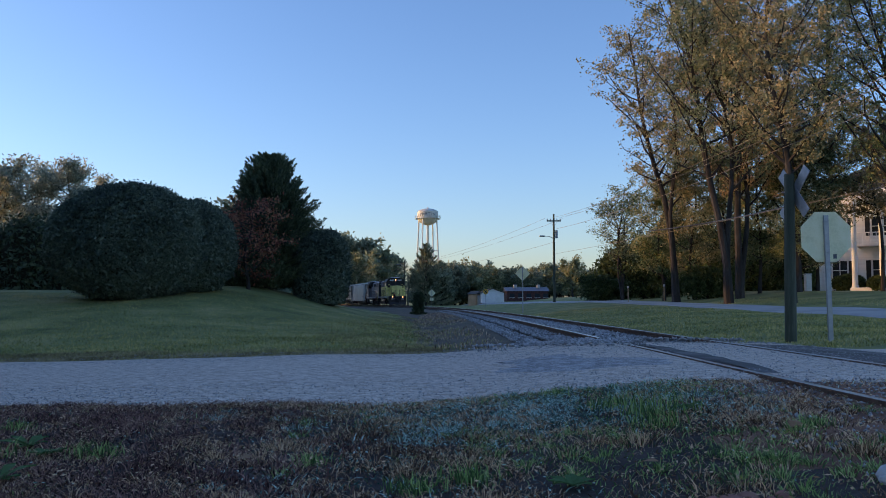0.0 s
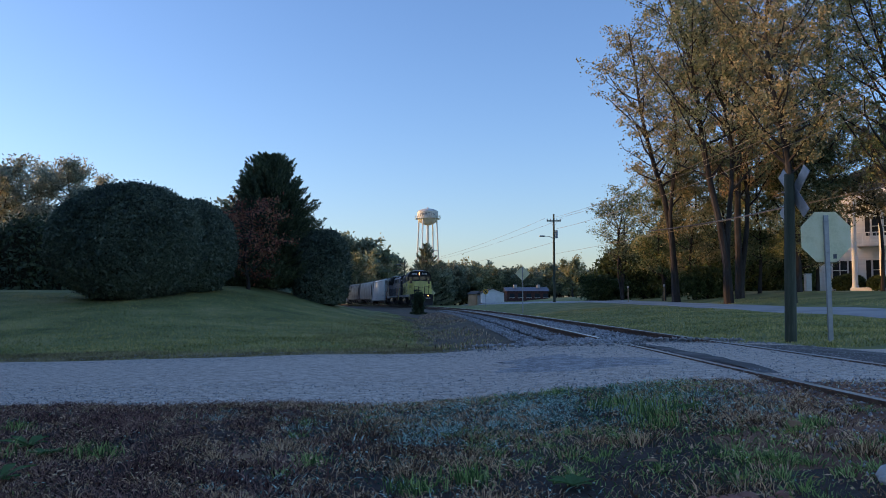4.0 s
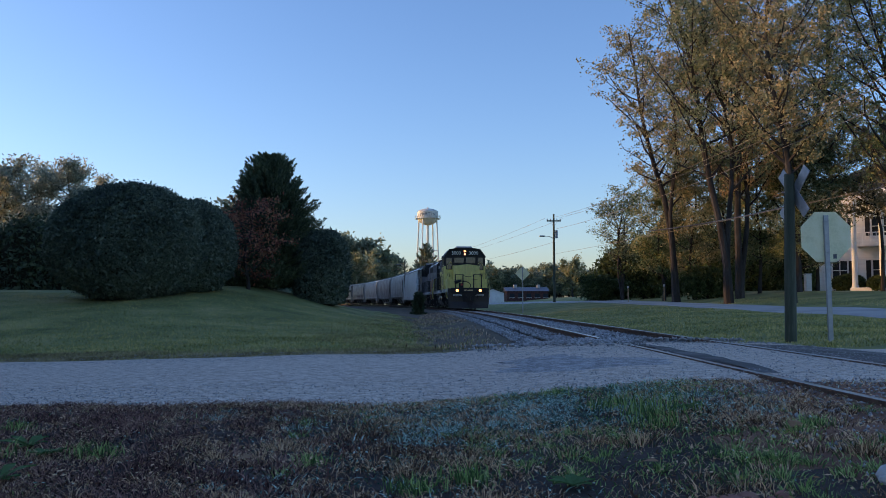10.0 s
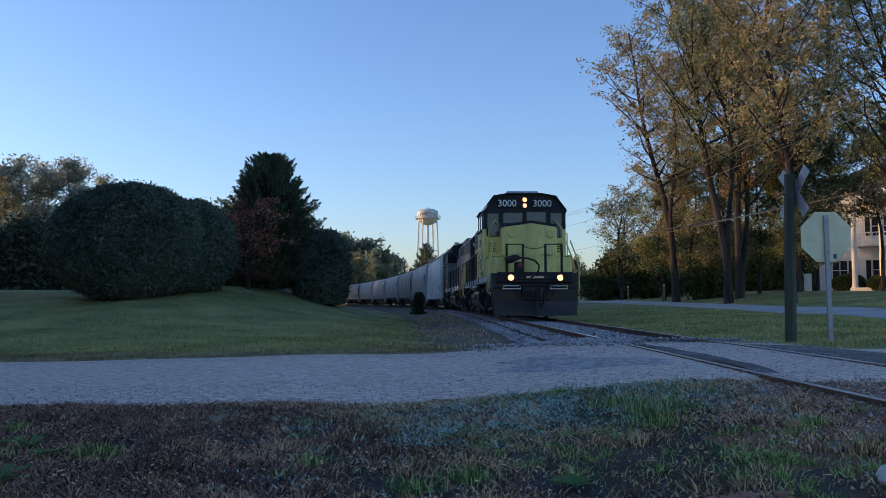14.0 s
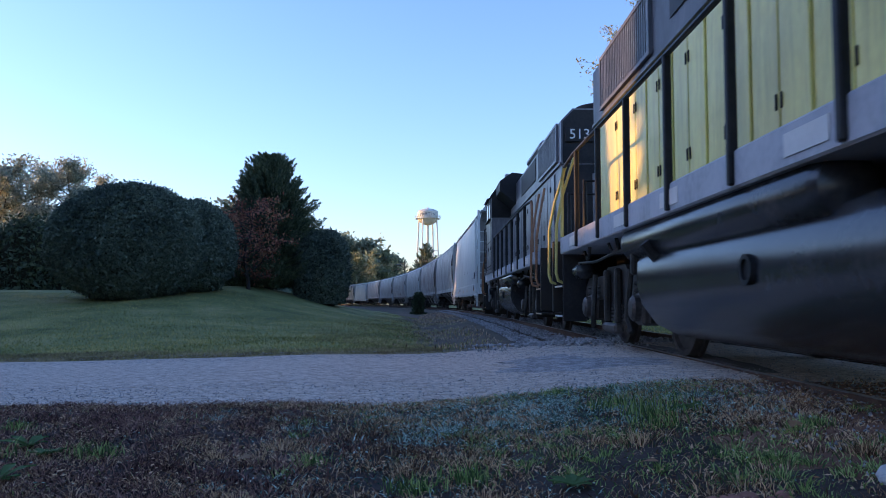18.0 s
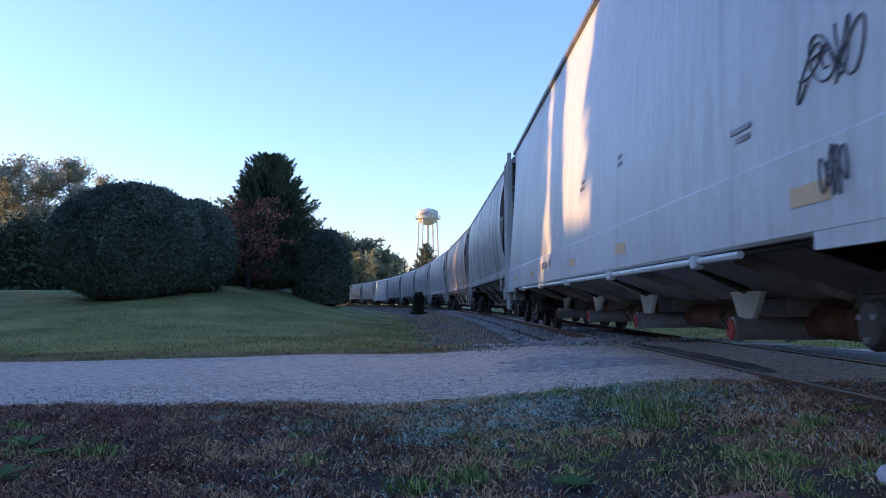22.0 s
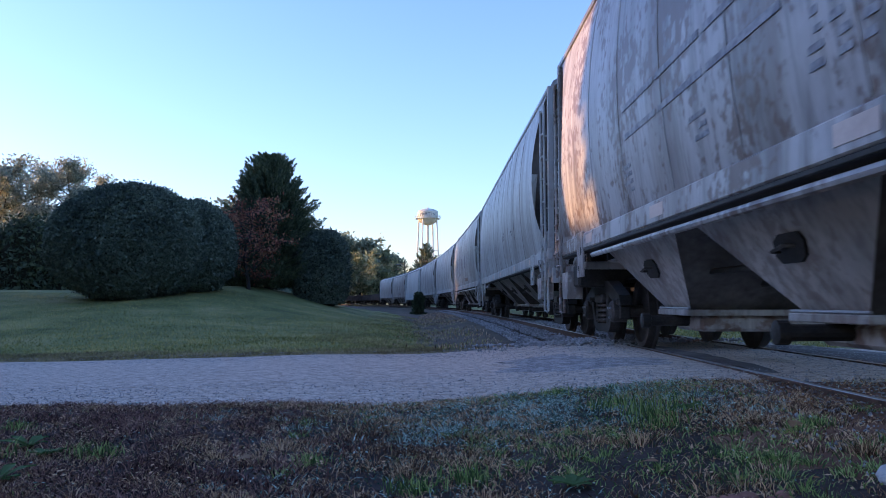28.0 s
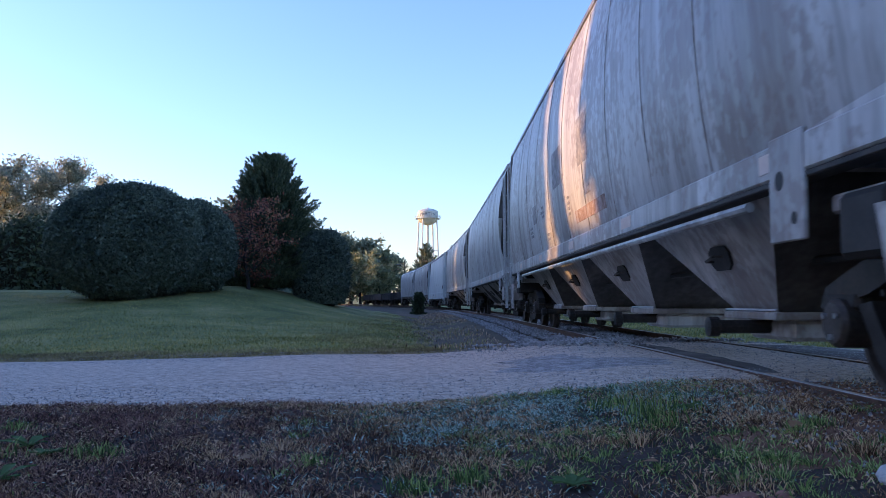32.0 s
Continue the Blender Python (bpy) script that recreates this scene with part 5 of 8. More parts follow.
            part("sand_hose", Geo().tube([(s * 1.44, -6.02, 1.20), (s * 1.46, -6.0, 1.02), (s * 1.44, -6.14, 0.80), (s * 1.42, -6.44, 0.62), (s * 1.40, -6.72, 0.60), (s * 1.36, -6.98, 0.70)], 0.024, 7), M_SILL, loco, "looped pale hose", smooth=True)
            valve = part("drain_valve", Geo().lathe([(s * 1.10, 0.10), (s * 1.34, 0.10), (s * 1.36, 0.07), (s * 1.40, 0.06)], "x", (0, -6.78, 0.60), 14), M_GRIME, loco, smooth=True)
            part("valve_flange", Geo().box(s * 1.30, s * 1.36, -7.02, -6.94, 0.54, 0.84, 0.01), M_GALV, valve)
            part("junction_box", Geo().box(s * 1.15, s * 1.40, -6.86, -6.60, 1.08, 1.26, 0.02), M_FADED, loco)
        part("cab_front_grab", Geo().tube([(s * 1.40, -6.0, 1.6), (s * 1.36, -6.15, 3.3), (s * 1.12, -6.1, 3.62), (s * 0.98, -5.98, 3.4)], 0.022, 6), grab, loco)
    for y in (-5.05, 5.05):
        loco_truck(loco, y)
    return loco


M_PATCH = material("pale_sill_paint", [(0.30, 0.33, 0.36), (0.42, 0.45, 0.48), (0.50, 0.52, 0.54)], rough=0.5, scale=3, fine=30, bump=0.02)
loco_1 = locomotive("yellow and slate diesel road-switcher with lit headlights leading the train", M_YELLOW, M_HOODGREY, M_SILL, M_BLACK, M_RAIL_Y, "3000", "3000", (-1.8, 3.0), 7.65)
# reporting mark on the lead engine, drawn as plain bars, and its number under the cab window
for s in (-1, 1):
    for k in range(3):
        yy = -4.72 + 0.36 * k
        part("lettering_bar", Geo().box(s * 1.552, s * 1.556, yy - 0.10, yy + 0.10, 1.84, 2.24), M_MARK, loco_1, "grey block of painted lettering")
    # panel seams, door outline and latches of the cab side
    for z0, ya, yb in ((2.42, -5.75, -3.2), (1.72, -5.2, -3.3), (3.28, -5.8, -3.2)):
        part("panel_seam", Geo().box(s * 1.551, s * 1.558, ya, yb, z0, z0 + 0.018), M_BLACK, loco_1)
    for ya, z0, z1 in ((-5.2, 1.72, 2.42), (-4.05, 2.42, 2.62), (-3.3, 1.72, 2.42)):
        part("panel_seam", Geo().box(s * 1.551, s * 1.558, ya, ya + 0.016, z0, z1), M_BLACK, loco_1)
    for ya, z0 in ((-5.45, 2.28), (-5.3, 2.28), (-4.05, 2.28), (-3.36, 2.1), (-3.36, 1.8), (-5.6, 1.62), (-4.9, 1.6), (-5.7, 2.1)):
        part("cab_latch", Geo().box(s * 1.551, s * 1.566, ya, ya + 0.05, z0, z0 + 0.09, 0.006), M_BLACK, loco_1)
    for ya, z0, w, hh in ((-5.35, 1.57, 0.22, 0.16), (-4.7, 1.57, 0.20, 0.14), (-3.6, 1.57, 0.16, 0.12)):
        part("bare_patch", Geo().box(s * 1.5505, s * 1.553, ya, ya + w, z0, z0 + hh), M_GRIME, loco_1)
    rot = Matrix.Rotation(-math.pi / 2 if s < 0 else math.pi / 2, 4, "Z") @ Matrix.Rotation(math.pi / 2, 4, "X")
    text_part("cab_number", "3000", 0.42, M_MARK, loco_1, Matrix.Translation((s * 1.556, -4.35, 2.85)) @ rot, "dark fleet number on the cab side")
    part("round_badge", Geo().lathe([(s * 1.462, 0.13), (s * 1.468, 0.13)], "x", (0, -8.0, 1.18), 16), M_REFLECT, loco_1)
loco_2 = locomotive("weathered black diesel road-switcher running long hood first behind the leader", M_FADED, M_FADED, M_SILL, M_BLACK, M_RAIL_O, "", "513", (-2.15, 1.9), 7.35)


# ---- hopper cars ----
def hopper_section(z, low):
    """Half-width of the body at height z; low: the car with deep side sills."""
    def wall(h):
        return 1.60 - 0.024 * max(0.0, h - 1.42) ** 2 if low else 1.605 - 0.075 * (h - 2.75) ** 2
    if z < 4.30:
        return wall(z)
    u = (z - 4.30) / 0.42
    return wall(4.30) * math.sqrt(max(0.0, 1 - u ** 2 * 0.92))


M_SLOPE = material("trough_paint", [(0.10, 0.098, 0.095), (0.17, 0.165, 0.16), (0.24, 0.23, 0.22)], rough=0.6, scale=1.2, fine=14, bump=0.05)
# rust and grime of the end sheets, their shadow put into the colour
M_ENDSHADE = material("shaded_grimy_end", [(0.05, 0.045, 0.042), (0.095, 0.086, 0.08), (0.17, 0.155, 0.145)], rough=0.8, scale=1.5, fine=14, bump=0.1, stretch=(1, 1, 0.3))


def darken_ends(ob, below, mat=None):
    """Sheets that face along the train take a darker colour: grime with shade painted in."""
    ob.data.materials.append(mat or M_ENDSHADE)
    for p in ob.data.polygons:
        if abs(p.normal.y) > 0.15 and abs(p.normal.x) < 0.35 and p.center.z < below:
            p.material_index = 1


def trough(car, under, hand, sill):
    """Long sloping trough sheets under a car with deep sills, and the outlets hung below them."""
    for s in (-1, 1):
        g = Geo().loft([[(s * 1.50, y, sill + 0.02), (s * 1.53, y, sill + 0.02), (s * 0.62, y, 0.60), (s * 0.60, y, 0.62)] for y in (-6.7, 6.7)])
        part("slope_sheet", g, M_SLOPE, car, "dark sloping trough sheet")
        for yc in (-5.9, -3.3, -0.9, 0.9, 3.3, 5.9):
            part("slope_gusset", Geo().prism([(s * 1.46, sill - 0.02), (s * 1.46, sill - 0.10), (s * 0.70, 0.58), (s * 0.64, 0.64)], "y", yc - 0.012, yc + 0.012), under, car)
    for e in (-1, 1):
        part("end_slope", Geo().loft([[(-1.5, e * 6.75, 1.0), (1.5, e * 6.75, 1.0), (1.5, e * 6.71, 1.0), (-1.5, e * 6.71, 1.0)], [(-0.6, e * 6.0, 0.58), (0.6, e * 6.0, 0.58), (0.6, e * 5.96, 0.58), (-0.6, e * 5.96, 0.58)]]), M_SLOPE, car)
    for yc in (-4.6, -1.5, 1.5, 4.6):
        saddle = part("outlet_saddle", Geo().box(-0.68, 0.68, yc - 0.30, yc + 0.30, 0.46, 0.62, 0.02), M_SLOPE, car)
        for s in (-1, 1):
            part("hanger_plate", Geo().prism([(yc - 0.34, 0.66), (yc + 0.34, 0.66), (yc + 0.13, 0.42), (yc - 0.13, 0.42)], "x", s * 0.86, s * 0.90), hand, saddle, "pale trapezoid hanger plate")
            part("hanger_strut", Geo().tube([(s * 0.88, yc, 0.66), (s * 1.40, yc, sill - 0.02)], 0.03, 6), M_GRIME, saddle)
            part("outlet_pipe", Geo().lathe([(s * 0.30, 0.085), (s * 0.98, 0.085), (s * 0.99, 0.10), (s * 1.06, 0.10), (s * 1.07, 0.05)], "x", (0, yc - 0.14, 0.36), 16), M_GALV, saddle, smooth=True)
            part("pipe_cap", Geo().lathe([(s * 1.071, 0.085), (s * 1.083, 0.08), (s * 1.088, 0.03)], "x", (0, yc - 0.14, 0.36), 16), M_REDCAP, saddle, "red outlet cap")
            part("cap_lever", Geo().tube([(s * 1.09, yc - 0.14, 0.36), (s * 1.10, yc + 0.04, 0.44), (s * 1.02, yc + 0.12, 0.50)], 0.014, 5), M_GRIME, saddle)


def hopper(label, paint, under, seed, low_sill=False, seams=True, marks=True, bays=4, ribs=False, hand=None):
    rs = np.random.default_rng(seed)
    hand = hand or paint
    sill = 0.92 if low_sill else 1.36
    in_by = 0.0 if low_sill else 0.13          # how far the rounded body tucks in at the sill
    car = thing("hopper_car", label, "hopper car", "hopper cars of the train")
    rings = []
    for z in [sill, sill + 0.25, sill + 0.5] + list(np.linspace(1.95, 4.15, 14)) + [4.30, 4.44, 4.56, 4.64, 4.68]:
        w = hopper_section(z, low_sill)
        cut = max(0.0, math.sin(math.pi * min(1, max(0, (z - sill - 0.30) / (4.28 - sill - 0.30))))) ** 0.6
        ye = 9.22 - 1.15 * cut if z < 4.29 else 9.22
        ys = min(ye - 0.02, 6.9 + 2.3 * max(0, (z - sill) / (4.3 - sill)) ** 1.1)
        if z > 4.29:
            ys = 9.2
        rings.append([(-w, -ye, z), (-w * 0.93, -ys, z), (w * 0.93, -ys, z), (w, -ye, z), (w, ye, z), (w * 0.93, ys, z), (-w * 0.93, ys, z), (-w, ye, z)])
    body = part("body", Geo().loft(rings), paint, car, "smooth curved side sheets, end sheets darkened by grime and painted shade", smooth=True)
    darken_ends(body, 4.3, under if low_sill else None)
    for s in (-1, 1):
        # side sill and roof edge
        part("side_sill", Geo().box(s * 1.43, s * 1.505, -9.3, 9.3, sill - 0.10, sill + 0.10, 0.012) if not low_sill else Geo().box(s * 1.55, s * 1.625, -9.3, 9.3, sill - 0.03, sill + 0.42, 0.02), paint, car)
        part("sill_flange", Geo().box(s * (1.46 if low_sill else 1.37), s * (1.56 if low_sill else 1.50), -9.0, 9.0, sill - (0.06 if low_sill else 0.14), sill - (0.032 if low_sill else 0.102), 0.008), M_GRIME, car)
        part("top_chord", Geo().box(s * 1.37, s * 1.455, -9.24, 9.24, 4.25, 4.34, 0.015), M_FADED if seed % 2 else paint, car)
        if seams:
            for k in range(9):
                yy = -6.0 + 1.5 * k
                g = Geo()
                prof = [sill + 0.12 + (4.22 - sill - 0.12) * j / 7 for j in range(8)]
                wd = 0.05 if ribs else 0.012
                pr = 0.05 if ribs else 0.008
                g.loft([[(s * (hopper_section(z, low_sill) - 0.02), yy - wd, z), (s * (hopper_section(z, low_sill) + pr), yy - wd * 0.7, z), (s * (hopper_section(z, low_sill) + pr), yy + wd * 0.7, z), (s * (hopper_section(z, low_sill) - 0.02), yy + wd, z)] for z in prof])
                part("side_rib" if ribs else "panel_seam", g, paint if ribs else under, body)
        if low_sill:
            part("gate_shaft", Geo().tube([(s * 1.60, -6.4, 0.855), (s * 1.60, 6.4, 0.855)], 0.025, 8), hand, car)
            for yy in (-5.6, -2.8, 0, 2.8, 5.6):
                part("shaft_bracket", Geo().box(s * 1.565, s * 1.645, yy - 0.05, yy + 0.05, 0.80, 0.889, 0.012), hand, car)
        # ends
        for e in (-1, 1):
            yy = e * 9.28
            part("corner_post", Geo().box(s * (1.50 - in_by), s * (1.60 - in_by), yy - 0.05, yy + 0.05, 1.0, 4.32, 0.012), hand, car)
            part("end_gusset", Geo().prism([(e * 9.3, sill - 0.10), (e * 9.3, sill + 0.42), (e * 8.4, sill + 0.16), (e * 7.4, sill + 0.10), (e * 7.4, sill - 0.10)], "x", s * (1.575 - in_by), s * (1.622 - in_by)), paint, car)
            if not low_sill:
                xo = 1.635 - in_by
                plate = part("jacking_plate", Geo().box(s * (xo - 0.02), s * (xo + 0.006), e * 7.02, e * 7.46, sill - 0.46, sill + 0.13, 0.008), paint, car, "pale plate with lifting holes")
                for hy, hz, hr in ((7.16, -0.12, 0.055), (7.34, -0.34, 0.035)):
                    part("lifting_hole", Geo().lathe([(s * (xo + 0.0065), hr), (s * (xo + 0.008), hr)], "x", (0, e * hy, sill + hz), 14), M_BLACK, plate)
            ladder = part("ladder", Geo().tube([(s * (1.64 - in_by), e * 8.78, 0.95), (s * (1.66 - in_by), e * 8.78, 4.0)], 0.022, 6), hand, car)
            g2 = Geo().tube([(s * (1.64 - in_by), e * 9.24, 0.95), (s * (1.66 - in_by), e * 9.24, 4.0)], 0.022, 6)
            part("stile", g2, hand, ladder)
            for k in range(8):
                zz = 1.12 + 0.40 * k
                part("rung", Geo().tube([(s * (1.65 - in_by), e * 8.78, zz), (s * (1.67 - in_by), e * 9.0, zz), (s * (1.65 - in_by), e * 9.24, zz)], 0.016, 5), hand, ladder)
            part("sill_step", Geo().tube([(s * (1.60 - in_by), e * 8.82, sill - 0.1), (s * (1.60 - in_by), e * 8.82, 0.42), (s * (1.60 - in_by), e * 9.22, 0.42), (s * (1.60 - in_by), e * 9.22, sill - 0.1)], 0.022, 6), hand, car)
            part("end_brace", Geo().tube([(s * 1.2, yy, 1.15), (s * 0.5, e * 7.6, 2.9)], 0.05, 6), under, car)
            for k in range(6):
                part("end_rung", Geo().tube([(s * 1.02, yy, 1.35 + 0.42 * k), (s * 1.54, yy, 1.35 + 0.42 * k)], 0.016, 5), hand, car)
            part("end_stile", Geo().box(s * 0.97, s * 1.04, yy - 0.03, yy + 0.03, 1.15, 4.3, 0.008), hand, car)
        if marks:
            for k in range(5):
                yy = -7.6 + 3.6 * k + rs.uniform(-0.5, 0.5)
                part("reflector_tape", Geo().box(s * (1.6265 if low_sill else 1.5065), s * (1.629 if low_sill else 1.509), yy, yy + 0.42, sill + (0.12 if low_sill else -0.05), sill + (0.22 if low_sill else 0.06)), M_AMBER if low_sill else M_TAPE_PALE, car)
            # blocks of worn stencilled data: rows of short dashes
            for k in range(2 if low_sill else 5):
                yy, zz = rs.uniform(-6.6, 5.8), rs.uniform(1.62, 2.1 if low_sill else 2.5)
                g = Geo()
                for r in range(int(rs.integers(2, 5))):
                    q = yy
                    for _ in range(int(rs.integers(3, 7))):
                        w, zr = rs.uniform(0.02, 0.06), zz - 0.075 * r
                        x = hopper_section(zr + 0.02, low_sill)
                        g.box(s * (x - 0.01), s * (x + 0.004), q, q + w, zr, zr + 0.042)
                        q += w + 0.02
                part("stencil_line", g, M_FADEDINK, body, "small worn stencilled data lines")
    # brake gear on the end platforms
    for e in (-1, 1):
        part("brake_cylinder", Geo().lathe([(-0.25, 0.05), (-0.22, 0.14), (0.22, 0.14), (0.26, 0.04)], "y", (-0.9, e * 8.5, 1.32), 12), M_GRIME, car, smooth=True)
        part("brake_lever", Geo().tube([(-0.9, e * 8.2, 1.3), (-0.5, e * 7.9, 1.5), (0.2, e * 8.0, 1.2)], 0.03, 5), M_GRIME, car)
        part("brake_pipe", Geo().tube([(-1.3, e * 9.1, 1.2), (-1.25, e * 8.6, 1.55), (-0.6, e * 8.3, 1.6), (0.3, e * 8.6, 1.3)], 0.02, 5), M_GRIME, car)
        part("control_valve", Geo().box(-1.25, -1.0, e * 8.0 - 0.16, e * 8.0 + 0.16, 1.13, 1.55, 0.03), M_GRIME, car)
        for sx in (-1, 1):
            part("jacking_pad", Geo().prism([(e * 8.25, 0.62), (e * 8.65, 0.62), (e * 8.75, 1.0), (e * 8.15, 1.0)], "x", sx * 1.30, sx * 1.52), under, car)
            part("end_lamp_bracket", Geo().box(sx * 1.40, sx * 1.50, e * 9.362, e * 9.40, 1.3, 1.5, 0.01), hand, car)
            part("hand_hold", Geo().tube([(sx * (1.66 - in_by), e * 8.72, sill - 0.25), (sx * (1.70 - in_by), e * 8.72, sill - 0.05), (sx * (1.70 - in_by), e * 9.2, sill - 0.05), (sx * (1.66 - in_by), e * 9.2, sill - 0.25)], 0.014, 5), hand, car)
    # roof
    part("roof_hatch", Geo().box(-0.42, 0.42, -7.9, 7.9, 4.66, 4.77, 0.03), paint, car, "long trough hatch")
    for s in (-1, 1):
        part("running_board", Geo().box(s * 0.55, s * 0.98, -9.4, 9.4, 4.70, 4.73, 0.006), M_GALV, car, "galvanised roof walkway")
    for e in (-1, 1):
        part("end_running_board", Geo().box(-1.2, 1.2, e * 8.95, e * 9.45, 4.68, 4.71, 0.006), M_GALV, car)
        part("end_platform", Geo().box(-1.52 + in_by, 1.52 - in_by, e * 7.5, e * 9.32, 1.02, 1.12, 0.015), under, car)
        part("end_sill", Geo().box(-1.55 + in_by, 1.55 - in_by, e * 9.24, e * 9.36, 0.90, 1.16, 0.015), hand, car)
        part("bolster", Geo().box(-1.45, 1.45, e * 7.9 - 0.22, e * 7.9 + 0.22, 0.78, 1.10, 0.03), M_GRIME, car)
        coupler(car, e * 9.3, e)
        freight_truck(car, e * 7.9, None)
    part("centre_sill", Geo().box(-0.28, 0.28, -9.3, 9.3, 0.72, 1.02, 0.02), M_GRIME, car)
    g = Geo().lathe([(0, 0.10), (0.04, 0.24), (0.06, 0.24), (0.08, 0.10)], "y", (0.75, -9.42, 2.3), 20)
    part("brake_wheel", g, M_GRIME, car)
    part("brake_reservoir", Geo().lathe([(-0.4, 0.06), (-0.36, 0.2), (0.36, 0.2), (0.4, 0.06)], "x", (0, -8.2, 1.34), 16), under, car, smooth=True)
    # hopper bays: separate chutes, or one long trough with small outlets
    if low_sill:
        trough(car, under, hand, sill)
        bays = 0
    step = 13.6 / max(1, bays)
    for k in range(bays):
        yc = -6.8 + step * (k + 0.5)
        h = step / 2 - 0.03
        top, bot = sill + 0.02, 0.50
        o, foot, lip = 0.42, 0.85 if seed in (3, 5) else 0.52, 1.54 - in_by
        g = Geo().loft([[(-lip, yc - h, top), (lip, yc - h, top), (lip, yc + h, top), (-lip, yc + h, top)],
                        [(-foot, yc - o, bot), (foot, yc - o, bot), (foot, yc + o, bot), (-foot, yc + o, bot)]])
        bay = part("hopper_bay", g, under, car, "sloping discharge sheets, stained")
        # the hollows between bays get the same painted shade
        darken_ends(bay, 9)
        for s in (-1, 1):
            u = (0.92 - bot) / (top - bot)
            xp = foot + (lip - foot) * u
            lean = 0.09 * (lip - foot) / (top - bot)
            port = [(-0.22, -0.05), (-0.14, -0.09), (0.14, -0.09), (0.22, -0.04), (0.22, 0.05), (0.13, 0.09), (-0.15, 0.09), (-0.22, 0.04)]
            part("bay_port", Geo().loft([[(s * (xp + q[1] / 0.09 * lean + d), yc + q[0] - q[1], 0.92 + q[1]) for q in port] for d in (-0.03, 0.022)]), M_GRIME, bay)
            part("port_handle", Geo().tube([(s * (xp + 0.03), yc - 0.12, 0.93), (s * (xp + 0.10), yc - 0.08, 0.93), (s * (xp + 0.10), yc + 0.08, 0.90), (s * (xp + 0.03), yc + 0.12, 0.90)], 0.014, 5), M_STEEL, bay)
            part("flange_rivets", Geo().tube([(s * (foot + 0.05), yc - o - 0.1, bot + 0.012), (s * (foot + 0.05), yc + o + 0.1, bot + 0.012)], 0.014, 5), M_GALV, bay)
        part("outlet_flange", Geo().box(-foot - 0.07, foot + 0.07, yc - o - 0.12, yc + o + 0.12, bot - 0.06, bot, 0.008), under, bay)
        gate = part("outlet_gate", Geo().box(-foot + 0.1, foot - 0.1, yc - o, yc + o, 0.28, bot - 0.062, 0.03), hand, bay, "pale outlet box")
        for s in (-1, 1):
            part("gate_cap", Geo().lathe([(s * (foot - 0.12), 0.055), (s * (foot + 0.30), 0.055), (s * (foot + 0.31), 0.08), (s * (foot + 0.39), 0.08), (s * (foot + 0.40), 0.03)], "x", (0, yc, 0.38), 14), M_GRIME, gate)
    if low_sill:
        for s in (-1, 1):
            part("discharge_pipe", Geo().tube([(s * 0.40, -5.6, 0.42), (s * 0.40, 5.6, 0.42)], 0.13, 14), M_RUST, car, "rusty pneumatic discharge pipe", smooth=True)
    if seed in (3, 5):
        for s in (-1, 1):
            part("gate_shaft", Geo().tube([(s * 1.46, -6.6, sill - 0.20), (s * 1.46, 6.6, sill - 0.20)], 0.032, 8), hand, car)
    part("train_pipe", Geo().tube([(-0.8, -9.0, 0.86), (-0.8, 9.0, 0.86)], 0.03, 6), M_GRIME, car)
    return car


P_CLEAN = hopper_paint("pale_grey_car_paint", (0.60, 0.645, 0.635), (0.38, 0.395, 0.385), 0.32, 1, 0.0, 0.08)
P_STREAK = hopper_paint("streaked_grey_car_paint", (0.52, 0.54, 0.53), (0.17, 0.155, 0.15), 0.8, 2, 0.2, 0.25)
P_BROWN = hopper_paint("dingy_grey_car_paint", (0.52, 0.505, 0.495), (0.15, 0.115, 0.10), 0.72, 3, 0.6, 0.85)
P_SILVER = hopper_paint("silver_grey_car_paint", (0.56, 0.58, 0.57), (0.21, 0.19, 0.18), 0.55, 4, 0.15, 0.3)
P_PATCHY = hopper_paint("patchy_grey_car_paint", (0.55, 0.565, 0.555), (0.18, 0.155, 0.145), 0.6, 5, 0.4, 0.5)
U_CLEAN = hopper_paint("grey_underframe_paint", (0.34, 0.34, 0.345), (0.13, 0.115, 0.105), 0.6, 6, 0.1)
U_DIRTY = hopper_paint("stained_underframe_paint", (0.50, 0.48, 0.455), (0.16, 0.135, 0.12), 0.7, 7, 0.35, 0.5)

cars = [
    hopper("pale blue-grey covered hopper with smooth curved sides and clean paint", P_CLEAN, U_CLEAN, 1, low_sill=True, seams=False),
    hopper("light grey covered hopper with dark vertical streaks", P_STREAK, U_DIRTY, 2),
    hopper("dingy grey-brown covered hopper with rust stains", P_BROWN, U_DIRTY, 3),
    hopper("silver-grey covered hopper with faint panel seams", P_SILVER, U_DIRTY, 4),
    hopper("patchy grey covered hopper with grime and rust", P_PATCHY, U_DIRTY, 5),
]
# scrawled paint on the first car: loose loops and strokes
def on_side(y, z, lift=0.005):
    return (-hopper_section(z, True) - (0.036 if z < 1.36 else lift), y, z)


for k, (sy, sz, wy, wz) in enumerate(((-7.55, 1.70, 0.26, 0.15), (-7.6, 1.17, 0.13, 0.12))):
    for j in range(4 if k == 0 else 3):
        rs = np.random.default_rng(77 + 10 * k + j)
        f1, f2, p1, p2 = rs.uniform(1.5, 3.2), rs.uniform(3.0, 5.0), rs.uniform(0, 6), rs.uniform(0, 6)
        cy = sy + wy * (j - 1.5) * 0.5
        pts = [on_side(cy + wy * 0.5 * math.sin(f1 * u + p1), sz + wz * math.sin(f2 * u + p2) * (0.6 + 0.4 * math.cos(u))) for u in np.linspace(0, 2.6, 22)]
        part("paint_scrawl", Geo().tube(pts, 0.0055, 4), M_INK, cars[0], "dark scribbled paint strokes")
